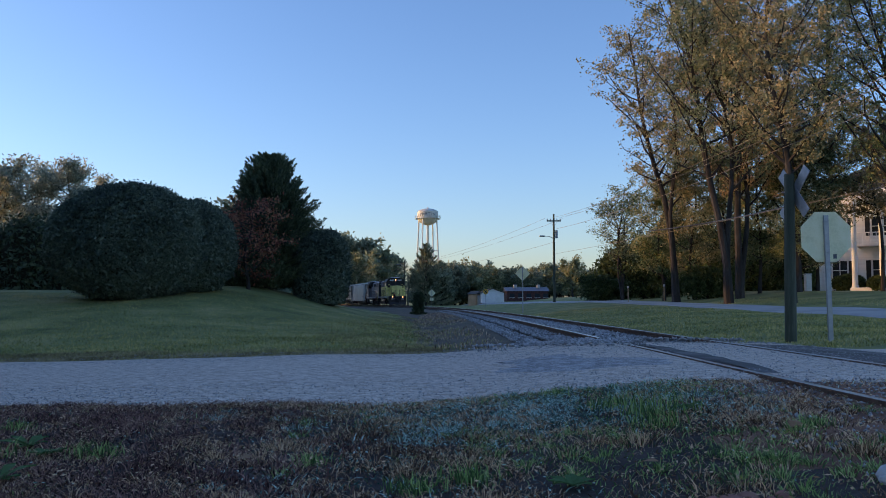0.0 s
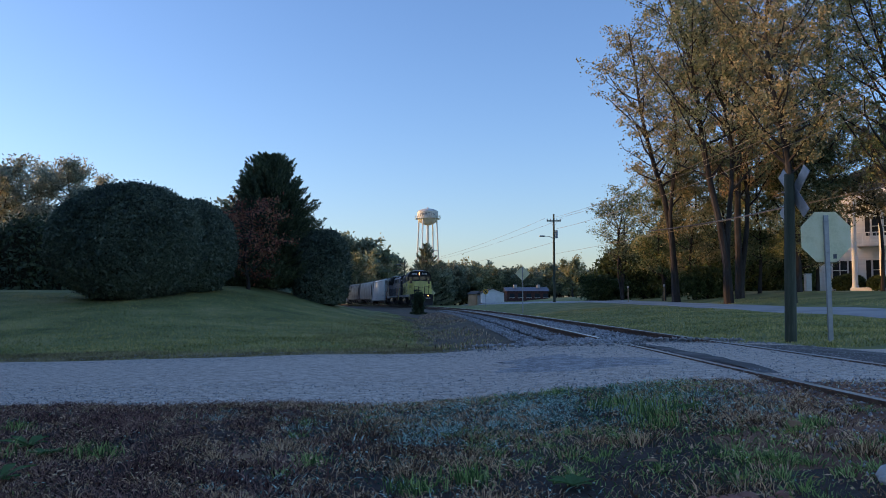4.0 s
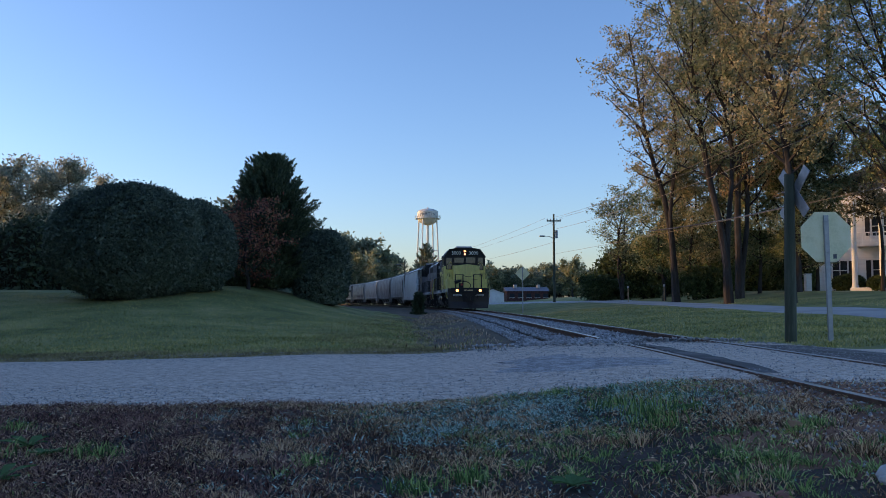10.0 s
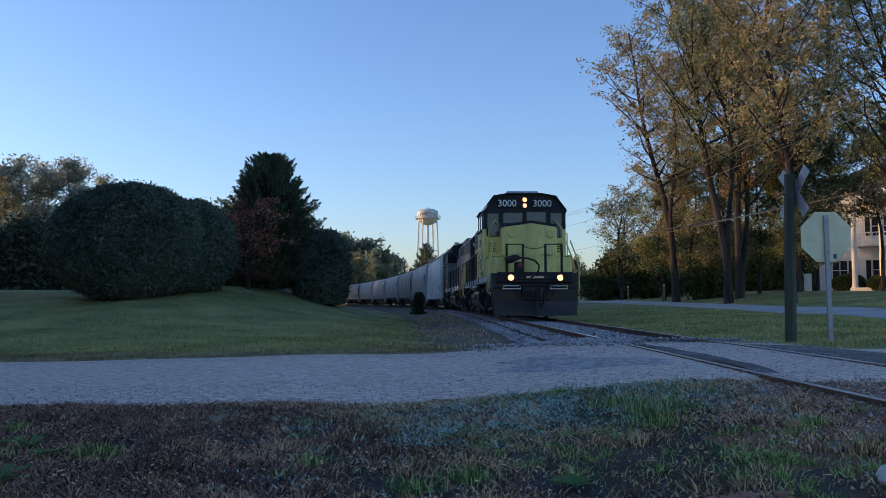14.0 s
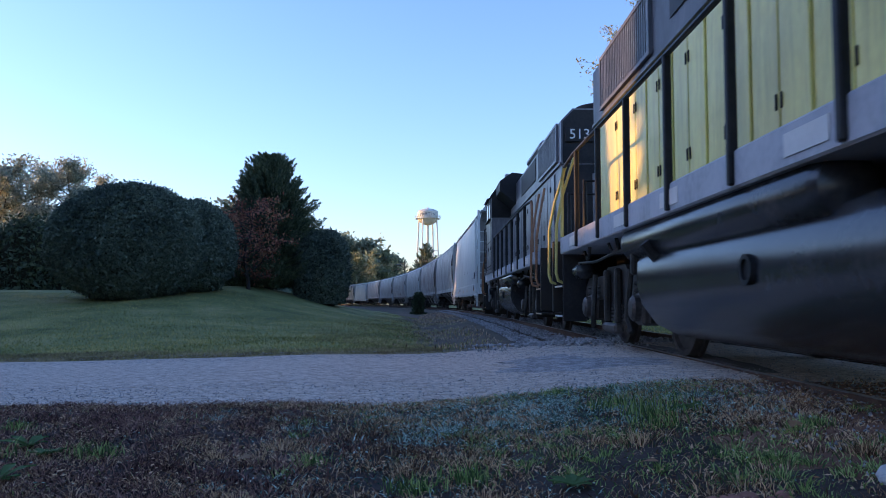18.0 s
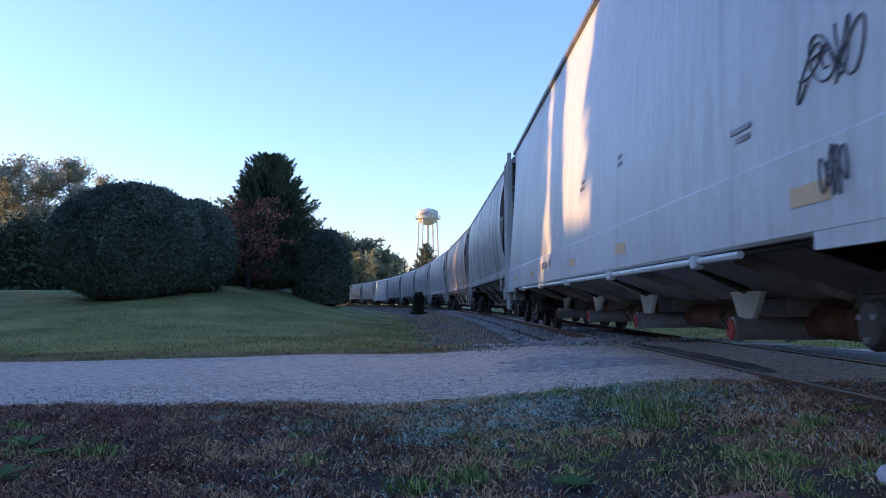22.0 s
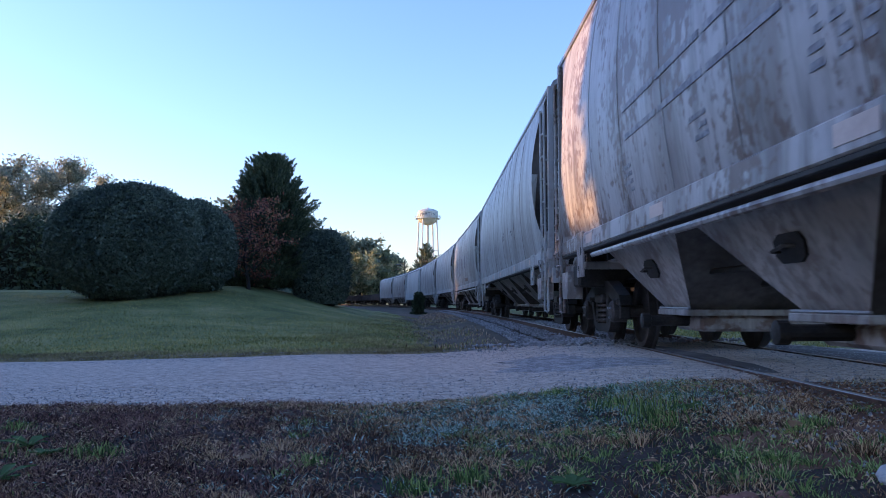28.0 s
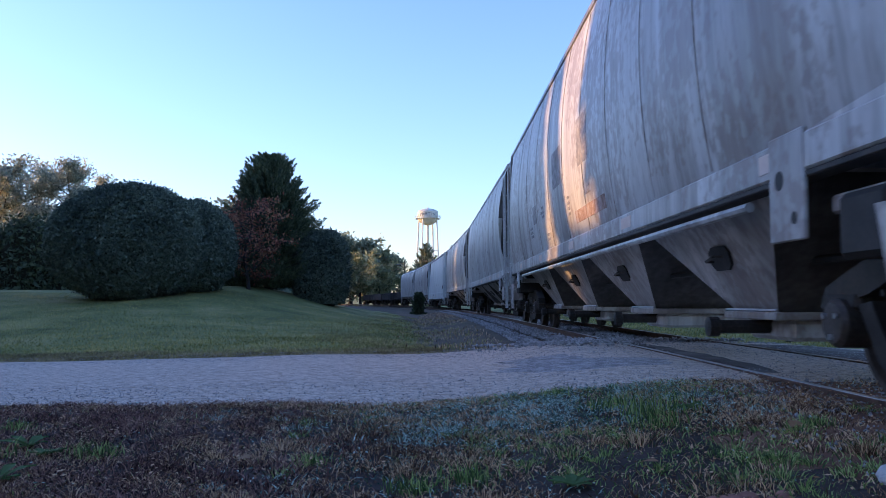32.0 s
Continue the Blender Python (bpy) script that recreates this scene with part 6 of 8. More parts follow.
for yy, zz, w, h in ((1.9, 1.12, 0.34, 0.10), (2.35, 1.12, 0.34, 0.10), (1.45, 1.12, 0.12, 0.12), (-6.6, 1.58, 0.3, 0.03), (-6.6, 1.52, 0.22, 0.03)):
    x = -hopper_section(zz, True) - (0.036 if zz < 1.36 else 0.006)
    part("stencil_line", Geo().box(x - 0.002, x + 0.002, yy, yy + w, zz, zz + h), M_FADEDINK, cars[0], "faded blue lettering block")
# worn lettering of the dingy car: two long bars and rows of small marks
for zz in (2.40, 2.13):
    for ya, yb in ((0.7, 1.9), (2.0, 3.1), (3.2, 4.3)):
        part("painted_bar", Geo().box(-hopper_section(zz, False) - 0.008, -hopper_section(zz, False) - 0.002, ya, yb, zz, zz + 0.055), M_FADEDINK, cars[2], "worn dark painted bar")
rs = np.random.default_rng(909)
for r in range(4):
    for q in range(9):
        zz, yy = 1.72 + 0.085 * r, -1.6 + 0.24 * q + rs.uniform(-0.03, 0.03)
        part("worn_mark", Geo().box(-hopper_section(zz, False) - 0.006, -hopper_section(zz, False) - 0.002, yy, yy + rs.uniform(0.05, 0.17), zz, zz + rs.uniform(0.03, 0.06)), M_FADEDINK, cars[2])
# repainted squares and a rusty panel on the patchy car
for yy, zz, w, h, mt in ((3.2, 2.0, 0.45, 0.32, M_PRIMER), (0.2, 2.3, 0.8, 0.55, M_PRIMER), (-1.9, 2.3, 0.7, 0.6, M_FADEDINK), (-2.6, 1.62, 1.9, 0.16, M_RUSTBAND)):
    part("repaint_patch", Geo().loft([[(-hopper_section(z, False) - 0.004, yy, z), (-hopper_section(z, False) - 0.004, yy + w, z), (-hopper_section(z, False) + 0.01, yy + w, z), (-hopper_section(z, False) + 0.01, yy, z)] for z in np.linspace(zz, zz + h, 5)]), mt, cars[4], "patch of differing paint")
for k in range(5):
    src = cars[(3, 1, 0, 4, 3)[k]]
    cars.append(copy_thing(src, Matrix.Identity(4)))


def gondola():
    car = thing("gondola_car", "low dark empty gondola at the tail of the train", "gondola car", "gondolas of the train")
    part("floor_plate", Geo().box(-1.4, 1.4, -6.6, 6.6, 1.0, 1.12, 0.01), M_GRIME, car)
    for s in (-1, 1):
        part("side_wall", Geo().box(s * 1.40, s * 1.46, -6.6, 6.6, 0.95, 1.95, 0.015), M_BROWNCAR, car)
        part("top_rail", Geo().box(s * 1.38, s * 1.50, -6.6, 6.6, 1.95, 2.03, 0.015), M_BROWNCAR, car)
        for k in range(9):
            part("side_post", Geo().box(s * 1.46, s * 1.53, -6.4 + 1.6 * k - 0.06, -6.4 + 1.6 * k + 0.06, 0.97, 1.95, 0.01), M_BROWNCAR, car)
    for e in (-1, 1):
        part("end_wall", Geo().box(-1.4, 1.4, e * 6.54, e * 6.6, 0.95, 2.0, 0.015), M_BROWNCAR, car)
        coupler(car, e * 6.6, e)
        freight_truck(car, e * 4.7, None)
    part("centre_sill", Geo().box(-0.28, 0.28, -6.6, 6.6, 0.72, 1.0, 0.02), M_GRIME, car)
    return car


M_BROWNCAR = material("dark_gondola_paint", [(0.035, 0.03, 0.03), (0.06, 0.05, 0.048), (0.09, 0.07, 0.06)], rough=0.7, scale=1, fine=14, bump=0.1)
first = gondola()
trail = [(first, 14.3, 4.7, False)] + [(copy_thing(first, Matrix.Identity(4)), 14.3, 4.7, False) for _ in range(3)]


# ---- signs, poles, buildings ----
def stop_sign():
    x, y = 7.15, 14.9
    z = gz(x, y)
    root = thing("stop_sign", "back of an octagonal stop sign on a steel post", "road sign", at=pose(x, y, z, 0, -0.8, 0))
    top = 2.15 - z
    part("post", Geo().prism([(-0.04, -0.02), (0.04, -0.02), (0.045, 0.02), (0.03, 0.02), (0.025, -0.005), (-0.025, -0.005), (-0.03, 0.02), (-0.045, 0.02)], "z", -0.3, top), M_GALV, root)
    zc, r = 1.76 - z, 0.455 / math.cos(math.pi / 8)
    oc = [(r * math.cos(math.pi / 8 + math.pi / 4 * k), zc + r * math.sin(math.pi / 8 + math.pi / 4 * k)) for k in range(8)]
    face = part("sign_face", Geo().prism(oc, "y", 0.024, 0.028), M_SIGNBACK, root, "bare aluminium back of the octagon")
    for zz in (zc - 0.28, zc + 0.28):
        part("bolt", Geo().lathe([(-0.035, 0.014), (-0.02, 0.018)], "y", (0, 0, zz), 8), M_GALV, root)
    part("sticker", Geo().box(0.12, 0.18, 0.018, 0.0235, zc - 0.40, zc - 0.32), M_INK, root)


def crossbuck():
    x, y = 6.55, 15.2
    z = gz(x, y)
    root = thing("crossbuck_post", "weathered wooden railway crossing post with white crossbuck seen from behind", "crossing sign", at=pose(x, y, z, 0, 0.9, 0))
    top = 2.95 - z
    g = Geo().tube([(0, 0, -0.4), (0, 0, top * 0.5), (0.0, 0, top)], [0.108, 0.10, 0.09], 14)
    part("post", g, M_POLE, root, smooth=True)
    for k, a in enumerate((48, -48)):
        m = Matrix.Translation((0.10 + 0.018 * k, 0.045 + 0.008 * k, top - 0.34)) @ Matrix.Rotation(radians(-78), 4, 'Z') @ pose(0, 0, 0, 0, a, 0)
        part("blade", Geo().box(-0.56, 0.56, -0.008, 0.008, -0.11, 0.11, 0.003, m=m), M_GALV, root)
    part("bolt", Geo().lathe([(-0.14, 0.016), (0.17, 0.016)], "x", (0, 0, top - 0.34), 8), M_GALV, root)


def utility_pole(x, y, top, arms, r=0.14, lamp=None, label="tall wooden utility pole with crossarm and wires", lean=0.0):
    z = gz(x, y)
    root = thing("utility_pole", label, "utility pole", at=pose(x, y, z - 0.2, 0, lean, 0))
    h = top - z + 0.2
    part("pole", Geo().tube([(0, 0, 0), (0, 0, h / 2), (0, 0, h)], [r * 1.2, r, r * 0.75], 10), M_POLE, root, smooth=True)
    for k, (zz, w) in enumerate(arms):
        arm = part("crossarm", Geo().box(-w, w, -0.06, 0.05, zz - z - 0.06, zz - z + 0.06, 0.01), M_POLE, root)
        for xx in (-w * 0.9, -w * 0.45, w * 0.45, w * 0.9):
            part("insulator", Geo().lathe([(zz - z + 0.05, 0.03), (zz - z + 0.12, 0.06), (zz - z + 0.2, 0.05), (zz - z + 0.24, 0.02)], "z", (xx, 0, 0), 8), M_GALV, arm)
        part("arm_brace", Geo().tube([(-w * 0.5, -0.07, zz - z - 0.05), (0, -0.12, zz - z - 0.6), (w * 0.5, -0.07, zz - z - 0.05)], 0.015, 5), M_GALV, arm)
    if arms:
        part("transformer", Geo().lathe([(arms[0][0] - z - 1.75, 0.10), (arms[0][0] - z - 1.70, 0.15), (arms[0][0] - z - 1.0, 0.15), (arms[0][0] - z - 0.95, 0.10)], "z", (0.26, 0, 0), 14), M_GALV, root, "grey can transformer")
    if lamp:
        a = part("lamp_arm", Geo().tube([(0, 0, lamp - z - 0.25), (-0.5, -0.1, lamp - z - 0.02), (-1.0, -0.2, lamp - z)], 0.03, 6), M_GALV, root)
        part("lamp_head", Geo().box(-1.5, -0.95, -0.32, -0.08, lamp - z - 0.08, lamp - z + 0.06, 0.04), M_GALV, a, "grey street-lamp head")
    return root


def wire(a, b, sag, r=0.012, label="sagging overhead service wire"):
    a, b = Vector(a), Vector(b)
    g = Geo().tube([a.lerp(b, t / 14) - Vector((0, 0, 4 * sag * (t / 14) * (1 - t / 14))) for t in range(15)], r, 5)
    ob = new("overhead_wire", g.mesh("overhead_wire", M_WIRE))
    return tagged(ob, label, "wire", "overhead wires")


def diamond_sign(x, y, zc, side, z_plate=None, label="back of a diamond warning sign on a thin post"):
    z = gz(x, y)
    root = thing("warning_sign", label, "road sign", at=pose(x, y, z))
    part("post", Geo().box(-0.03, 0.03, -0.02, 0.02, -0.2, zc - z + side * 0.6, 0.004), M_GALV, root)
    r = side * 0.7071
    part("sign_face", Geo().prism([(0, zc - z - r), (r, zc - z), (0, zc - z + r), (-r, zc - z)], "y", 0.024, 0.03), M_SIGNBACK, root)
    if z_plate is not None:
        part("plate", Geo().box(-0.24, 0.24, 0.024, 0.03, z_plate - z - 0.22, z_plate - z + 0.22), M_SIGNBACK, root)


def round_sign(x, y, zc, r):
    z = gz(x, y)
    root = thing("round_warning_sign", "round yellow railway warning sign with a black cross on a post", "road sign", at=pose(x, y, z))
    part("post", Geo().box(-0.03, 0.03, -0.02, 0.02, -0.2, zc - z + r * 0.7, 0.004), M_GALV, root)
    face = part("sign_face", Geo().lathe([(-0.034, r), (-0.028, r)], "y", (0, 0, zc - z), 24), M_SIGNYELLOW, root, "weathered yellow disc")
    for a in (45, -45):
        part("cross_bar", Geo().box(-r * 0.8, r * 0.8, -0.039, -0.035, -0.045, 0.045, m=Matrix.Translation((0, 0, zc - z)) @ pose(0, 0, 0, 0, a, 0)), M_BLACK, face)


def water_tower():
    x, y, r = -2.4, 270.0, 3.45
    z = gz(x, y)
    root = thing("water_tower", "old pale town water tower on thin braced legs", "water tower", at=pose(x, y, z))
    zb, zt = 25.6 - z, 31.3 - z
    g = Geo().lathe([(zb, 0.3), (zb + 0.5, 1.7), (zb + 1.1, 2.7), (zb + 1.9, 3.3), (zb + 2.3, r), (zb + 4.5, r), (zb + 4.9, r * 0.9), (zb + 5.4, r * 0.55), (zb + 5.7, 0.15)], "z", (0, 0, 0), 36)
    tank = part("tank", g, M_TOWER, root, "rounded pale steel tank with dark lettering", smooth=True)
    g = Geo().lathe([(zb + 2.15, r + 0.05), (zb + 2.15, r + 0.75), (zb + 2.22, r + 0.75), (zb + 2.22, r + 0.05)], "z", (0, 0, 0), 32)
    walkway = part("walkway", g, M_TOWER, root)
    for zz in (zb + 2.75, zb + 3.2):
        ring = [((r + 0.72) * math.cos(2 * math.pi * k / 32), (r + 0.72) * math.sin(2 * math.pi * k / 32), zz) for k in range(33)]
        part("railing", Geo().tube(ring, 0.04, 5), M_TOWER, walkway)
    for k in range(16):
        a = 2 * math.pi * k / 16
        part("baluster", Geo().tube([((r + 0.72) * math.cos(a), (r + 0.72) * math.sin(a), zb + 2.2), ((r + 0.72) * math.cos(a), (r + 0.72) * math.sin(a), zb + 3.2)], 0.035, 4), M_TOWER, walkway)
    part("finial", Geo().lathe([(zt - 0.1, 0.25), (zt + 0.2, 0.25), (zt + 0.5, 0.05)], "z", (0, 0, 0), 8), M_TOWER, tank)
    part("riser", Geo().tube([(0, 0, 0), (0, 0, zb + 0.4)], 0.42, 12), M_TOWER, root)
    for k in range(4):
        a = math.pi / 4 + math.pi / 2 * k + 0.3
        part("leg", Geo().tube([(4.7 * math.cos(a), 4.7 * math.sin(a), 0), (3.3 * math.cos(a), 3.3 * math.sin(a), zb + 2.2)], 0.22, 8), M_TOWER, root)
    for zz in (9.0, 17.5):
        w = 4.7 - 1.4 * zz / (zb + 2.2)
        for k in range(4):
            a, b = math.pi / 4 + math.pi / 2 * k + 0.3, math.pi / 4 + math.pi / 2 * (k + 1) + 0.3
            part("strut", Geo().tube([(w * math.cos(a), w * math.sin(a), zz), (w * math.cos(b), w * math.sin(b), zz)], 0.10, 5), M_TOWER, root)
            w2 = 4.7 - 1.4 * (zz + 8.5) / (zb + 2.2)
            part("cross_brace", Geo().tube([(w * math.cos(a), w * math.sin(a), zz), (w2 * math.cos(b), w2 * math.sin(b), min(zb + 2, zz + 8.5))], 0.035, 4), M_TOWER, root)
    # the town's name wraps the tank
    for k, ch in enumerate("MARTIN"):
        a = -math.pi / 2 + (k - 2.5) * 0.26
        m = Matrix.Translation(((r + 0.02) * math.cos(a), (r + 0.02) * math.sin(a), zb + 3.45)) @ Matrix.Rotation(a + math.pi / 2, 4, "Z") @ Matrix.Rotation(math.pi / 2, 4, "X")
        text_part("letter", ch, 1.35, M_INK, tank, m)


def house():
    x0, y0 = 38.4, 66.0
    z = gz(33, 62)
    root = thing("white_house", "large two-storey white house with columns and an upper balcony", "house", at=pose(x0, y0, z, 0, 0, -38))
    W, D, H = 12.0, 9.0, 7.6
    # local -y is the front; walls with openings cut as panels round the windows
    for sgn, name in ((1, "front"), (-1, "back")):
        yy = -D / 2 if sgn > 0 else D / 2
        wall = Geo()
        wins = [(-4.4, 0.9, 2.4), (-1.5, 0.9, 2.4), (1.5, 0.9, 2.4), (4.4, 0.9, 2.4), (-4.4, 4.3, 5.8), (-1.5, 4.3, 5.8), (1.5, 4.3, 5.8), (4.4, 4.3, 5.8)]
        for zlo, zhi in ((-0.4, 0.9), (2.4, 4.3), (5.8, H)):
            wall.box(-W / 2, W / 2, yy - 0.12, yy + 0.12, zlo, zhi)
        for zlo, zhi in ((0.9, 2.4), (4.3, 5.8)):
            edges = [-W / 2, -4.95, -3.85, -2.05, -0.95, 0.95, 2.05, 3.85, 4.95, W / 2]
            for a, b in zip(edges[::2], edges[1::2]):
                wall.box(a, b, yy - 0.12, yy + 0.12, zlo, zhi)
        w = part("wall", wall, M_SIDING, root, "white painted clapboard")
        if sgn > 0:
            for wx, wa, wb in wins:
                win = part("window", Geo().box(wx - 0.55, wx + 0.55, yy + 0.02, yy + 0.04, wa, wb), M_WINDOW, root)
                g = Geo()
                for a, b, c, d in ((wx - 0.62, wx + 0.62, wb, wb + 0.12), (wx - 0.66, wx + 0.66, wa - 0.1, wa), (wx - 0.62, wx - 0.53, wa, wb), (wx + 0.53, wx + 0.62, wa, wb), (wx - 0.53, wx + 0.53, (wa + wb) / 2 - 0.03, (wa + wb) / 2 + 0.03), (wx - 0.02, wx + 0.02, wa, wb)):
                    g.box(a, b, yy - 0.15, yy - 0.02, c, d)
                part("frame", g, M_WHITE, win)
                for sx in (-1, 1):
                    part("shutter", Geo().box(wx + sx * 0.66, wx + sx * 1.0, yy - 0.16, yy - 0.121, wa, wb, 0.01), M_BLACK, win)
    for sx in (-1, 1):
        part("wall", Geo().box(sx * W / 2 - 0.12, sx * W / 2 + 0.12, -D / 2 + 0.121, D / 2 - 0.121, -0.4, H), M_SIDING, root)
        for wy in (-2.4, 1.6):
            for wa in (0.9, 4.3):
                win = part("window", Geo().box(sx * (W / 2 + 0.121), sx * (W / 2 + 0.14), wy - 0.5, wy + 0.5, wa, wa + 1.5), M_WINDOW, root)
                g = Geo()
                for a, b, c, d in ((wy - 0.6, wy + 0.6, wa + 1.5, wa + 1.62), (wy - 0.6, wy + 0.6, wa - 0.1, wa), (wy - 0.6, wy - 0.5, wa, wa + 1.5), (wy + 0.5, wy + 0.6, wa, wa + 1.5), (wy - 0.5, wy + 0.5, wa + 0.72, wa + 0.78)):
                    g.box(sx * (W / 2 + 0.121), sx * (W / 2 + 0.17), a, b, c, d)
                part("frame", g, M_WHITE, win)
    part("cornice", Geo().box(-W / 2 - 0.35, W / 2 + 0.35, -D / 2 - 0.35, D / 2 + 0.35, H, H + 0.35, 0.05), M_WHITE, root)
    part("roof", Geo().loft([[(-W / 2 - 0.3, -D / 2 - 0.3, H + 0.35), (W / 2 + 0.3, -D / 2 - 0.3, H + 0.35), (W / 2 + 0.3, D / 2 + 0.3, H + 0.35), (-W / 2 - 0.3, D / 2 + 0.3, H + 0.35)],
                             [(-W / 2 + 3, -0.4, H + 2.8), (W / 2 - 3, -0.4, H + 2.8), (W / 2 - 3, 0.4, H + 2.8), (-W / 2 + 3, 0.4, H + 2.8)]]), M_ROOF, root)
    part("porch_roof", Geo().box(-3.2, 3.2, -D / 2 - 2.6, -D / 2 - 0.125, 6.9, 7.4, 0.05), M_WHITE, root)
    part("porch_floor", Geo().box(-3.2, 3.2, -D / 2 - 2.6, -D / 2 - 0.125, -0.4, 0.25, 0.03), M_WHITE, root)
    balcony = part("balcony", Geo().box(-3.0, 3.0, -D / 2 - 1.6, -D / 2 - 0.125, 3.4, 3.6, 0.03), M_WHITE, root)
    part("balcony_rail", Geo().box(-3.0, 3.0, -D / 2 - 1.6, -D / 2 - 1.52, 4.42, 4.5, 0.01), M_WHITE, balcony)
    for k in range(25):
        part("baluster", Geo().box(-2.97 + 0.2475 * k - 0.02, -2.97 + 0.2475 * k + 0.02, -D / 2 - 1.58, -D / 2 - 1.54, 3.6, 4.42), M_WHITE, balcony)
    for xx in (-2.9, -1.0, 1.0, 2.9):
        part("column", Geo().lathe([(0.25, 0.28), (0.4, 0.24), (0.5, 0.21), (6.5, 0.18), (6.65, 0.24), (6.9, 0.27)], "z", (xx, -D / 2 - 2.3, 0), 16), M_WHITE, root, smooth=True)
    door = part("front_door", Geo().box(-0.5, 0.5, -D / 2 - 0.17, -D / 2 - 0.121, 0.25, 2.3, 0.01), M_BLACK, root)
    part("knob", Geo().lathe([(-D / 2 - 0.24, 0.03), (-D / 2 - 0.17, 0.03)], "y", (0.38, 0, 1.25), 8), M_GALV, door)
    part("chimney", Geo().box(3.0, 3.9, 0.8, 1.6, H + 1.0, H + 3.6, 0.03), M_BRICK, root)
    for i, (bx, by, rr, hh) in enumerate(((32.0, 63.5, 1.1, 1.2), (33.6, 61.6, 1.0, 1.1), (35.2, 60.0, 1.2, 1.2), (37.4, 58.6, 1.1, 1.2))):
        bush("foundation_shrub", "low clipped evergreen shrub before the white house", bx, by, rr, 0.8, hh, L_GREEN, 300 + i, leaves=5000, leaf=0.08)


def shed_white():
    x, y = 10.1, 150.0
    z = gz(x, y)
    root = thing("white_garage", "small white gabled garage with a broad door", "garage", at=pose(x, y, z, 0, 0, 4))
    part("wall", Geo().prism([(-2.0, 0), (2.0, 0), (2.0, 1.8), (0, 2.5), (-2.0, 1.8)], "y", -3.0, 3.0), M_SIDING, root)
    for s in (-1, 1):
        part("roof", Geo().loft([[(s * 2.25, yy, 1.73), (0, yy, 2.52), (0, yy, 2.62), (s * 2.25, yy, 1.83)] for yy in (-3.2, 3.2)]), M_ROOF, root)
    d = part("garage_door", Geo().box(-1.4, 1.4, -3.06, -3.004, 0.05, 1.65, 0.01), M_WHITE, root)
    for k in range(4):
        part("door_panel", Geo().box(-1.35, 1.35, -3.09, -3.062, 0.08 + 0.39 * k, 0.44 + 0.39 * k, 0.015), M_WHITE, d)
    root2 = thing("sunlit_shed", "small weathered shed with a sunlit wall", "shed", at=pose(7.3, 150.0, gz(7.3, 150), 0, 0, 45))
    part("wall", Geo().box(-0.9, 0.9, -0.9, 0.9, -0.1, 2.0, 0.02), M_TAN, root2)
    part("roof", Geo().prism([(-1.1, 2.0), (1.1, 2.0), (0, 2.6)], "y", -1.1, 1.1), M_ROOF, root2)
    part("door", Geo().box(-0.4, 0.4, -0.94, -0.904, 0, 1.8, 0.01), M_WHITE, root2)


def brick_block():
    x, y = 18.1, 160.0
    z = gz(x, y)
    root = thing("low_brick_building", "long low dark brick building with a blue-grey metal roof", "building", at=pose(x, y, z))
    part("wall", Geo().box(-4.4, 3.4, -3, 4, -0.2, 1.7, 0.02), M_BRICK, root)
    part("roof", Geo().prism([(-3.3, 1.7), (4.3, 1.7), (0.5, 2.5)], "x", -4.7, 3.7), M_BLUEROOF, root)
    for k in range(5):
        w = part("window", Geo().box(-3.9 + 1.6 * k, -3.0 + 1.6 * k, -3.03, -3.004, 0.5, 1.25), M_WINDOW, root)
        part("sill", Geo().box(-4.0 + 1.6 * k, -2.9 + 1.6 * k, -3.08, -3.004, 0.40, 0.48), M_WHITE, w)
    for k in (-2.6, 1.9):
        part("roof_vent", Geo().box(k - 0.3, k + 0.3, -0.6, 0.2, 2.0, 3.0, 0.05), M_GALV, root)


def parked_car(x, y, rz):
    z = gz(x, y)
    root = thing("parked_car", "white car parked beyond the bushes", "car", at=pose(x, y, z, 0, 0, rz))
    low = [(-2.2, 0.35), (2.2, 0.35), (2.25, 0.75), (1.9, 0.92), (1.0, 0.98), (-1.5, 1.0), (-2.15, 0.95), (-2.25, 0.7)]
    part("body", Geo().prism(low, "y", -0.86, 0.86), M_WHITE, root)
    cab_p = [(-1.75, 0.98), (1.05, 0.97), (0.35, 1.44), (-1.15, 1.46)]
    part("cabin", Geo().loft([[(p[0], -0.80, p[1]) for p in cab_p], [(p[0] * 0.96, -0.64, 0.98 + (p[1] - 0.98) * 1.0) for p in cab_p], [(p[0] * 0.96, 0.64, p[1]) for p in cab_p], [(p[0], 0.80, p[1]) for p in cab_p]]), M_WINDOW, root)
    for s in (-1, 1):
        for wx in (-1.35, 1.35):
            w = part("wheel", Geo().lathe([(s * 0.70, 0.30), (s * 0.72, 0.32), (s * 0.88, 0.32), (s * 0.89, 0.27)], "y", (wx, 0, 0.32), 20), M_BLACK, root)
            part("rim", Geo().lathe([(s * 0.86, 0.19), (s * 0.90, 0.17)], "y", (wx, 0, 0.32), 14), M_GALV, w)
        part("headlight", Geo().box(2.18, 2.27, s * 0.5, s * 0.8, 0.62, 0.76, 0.02), M_CABGLASS, root)


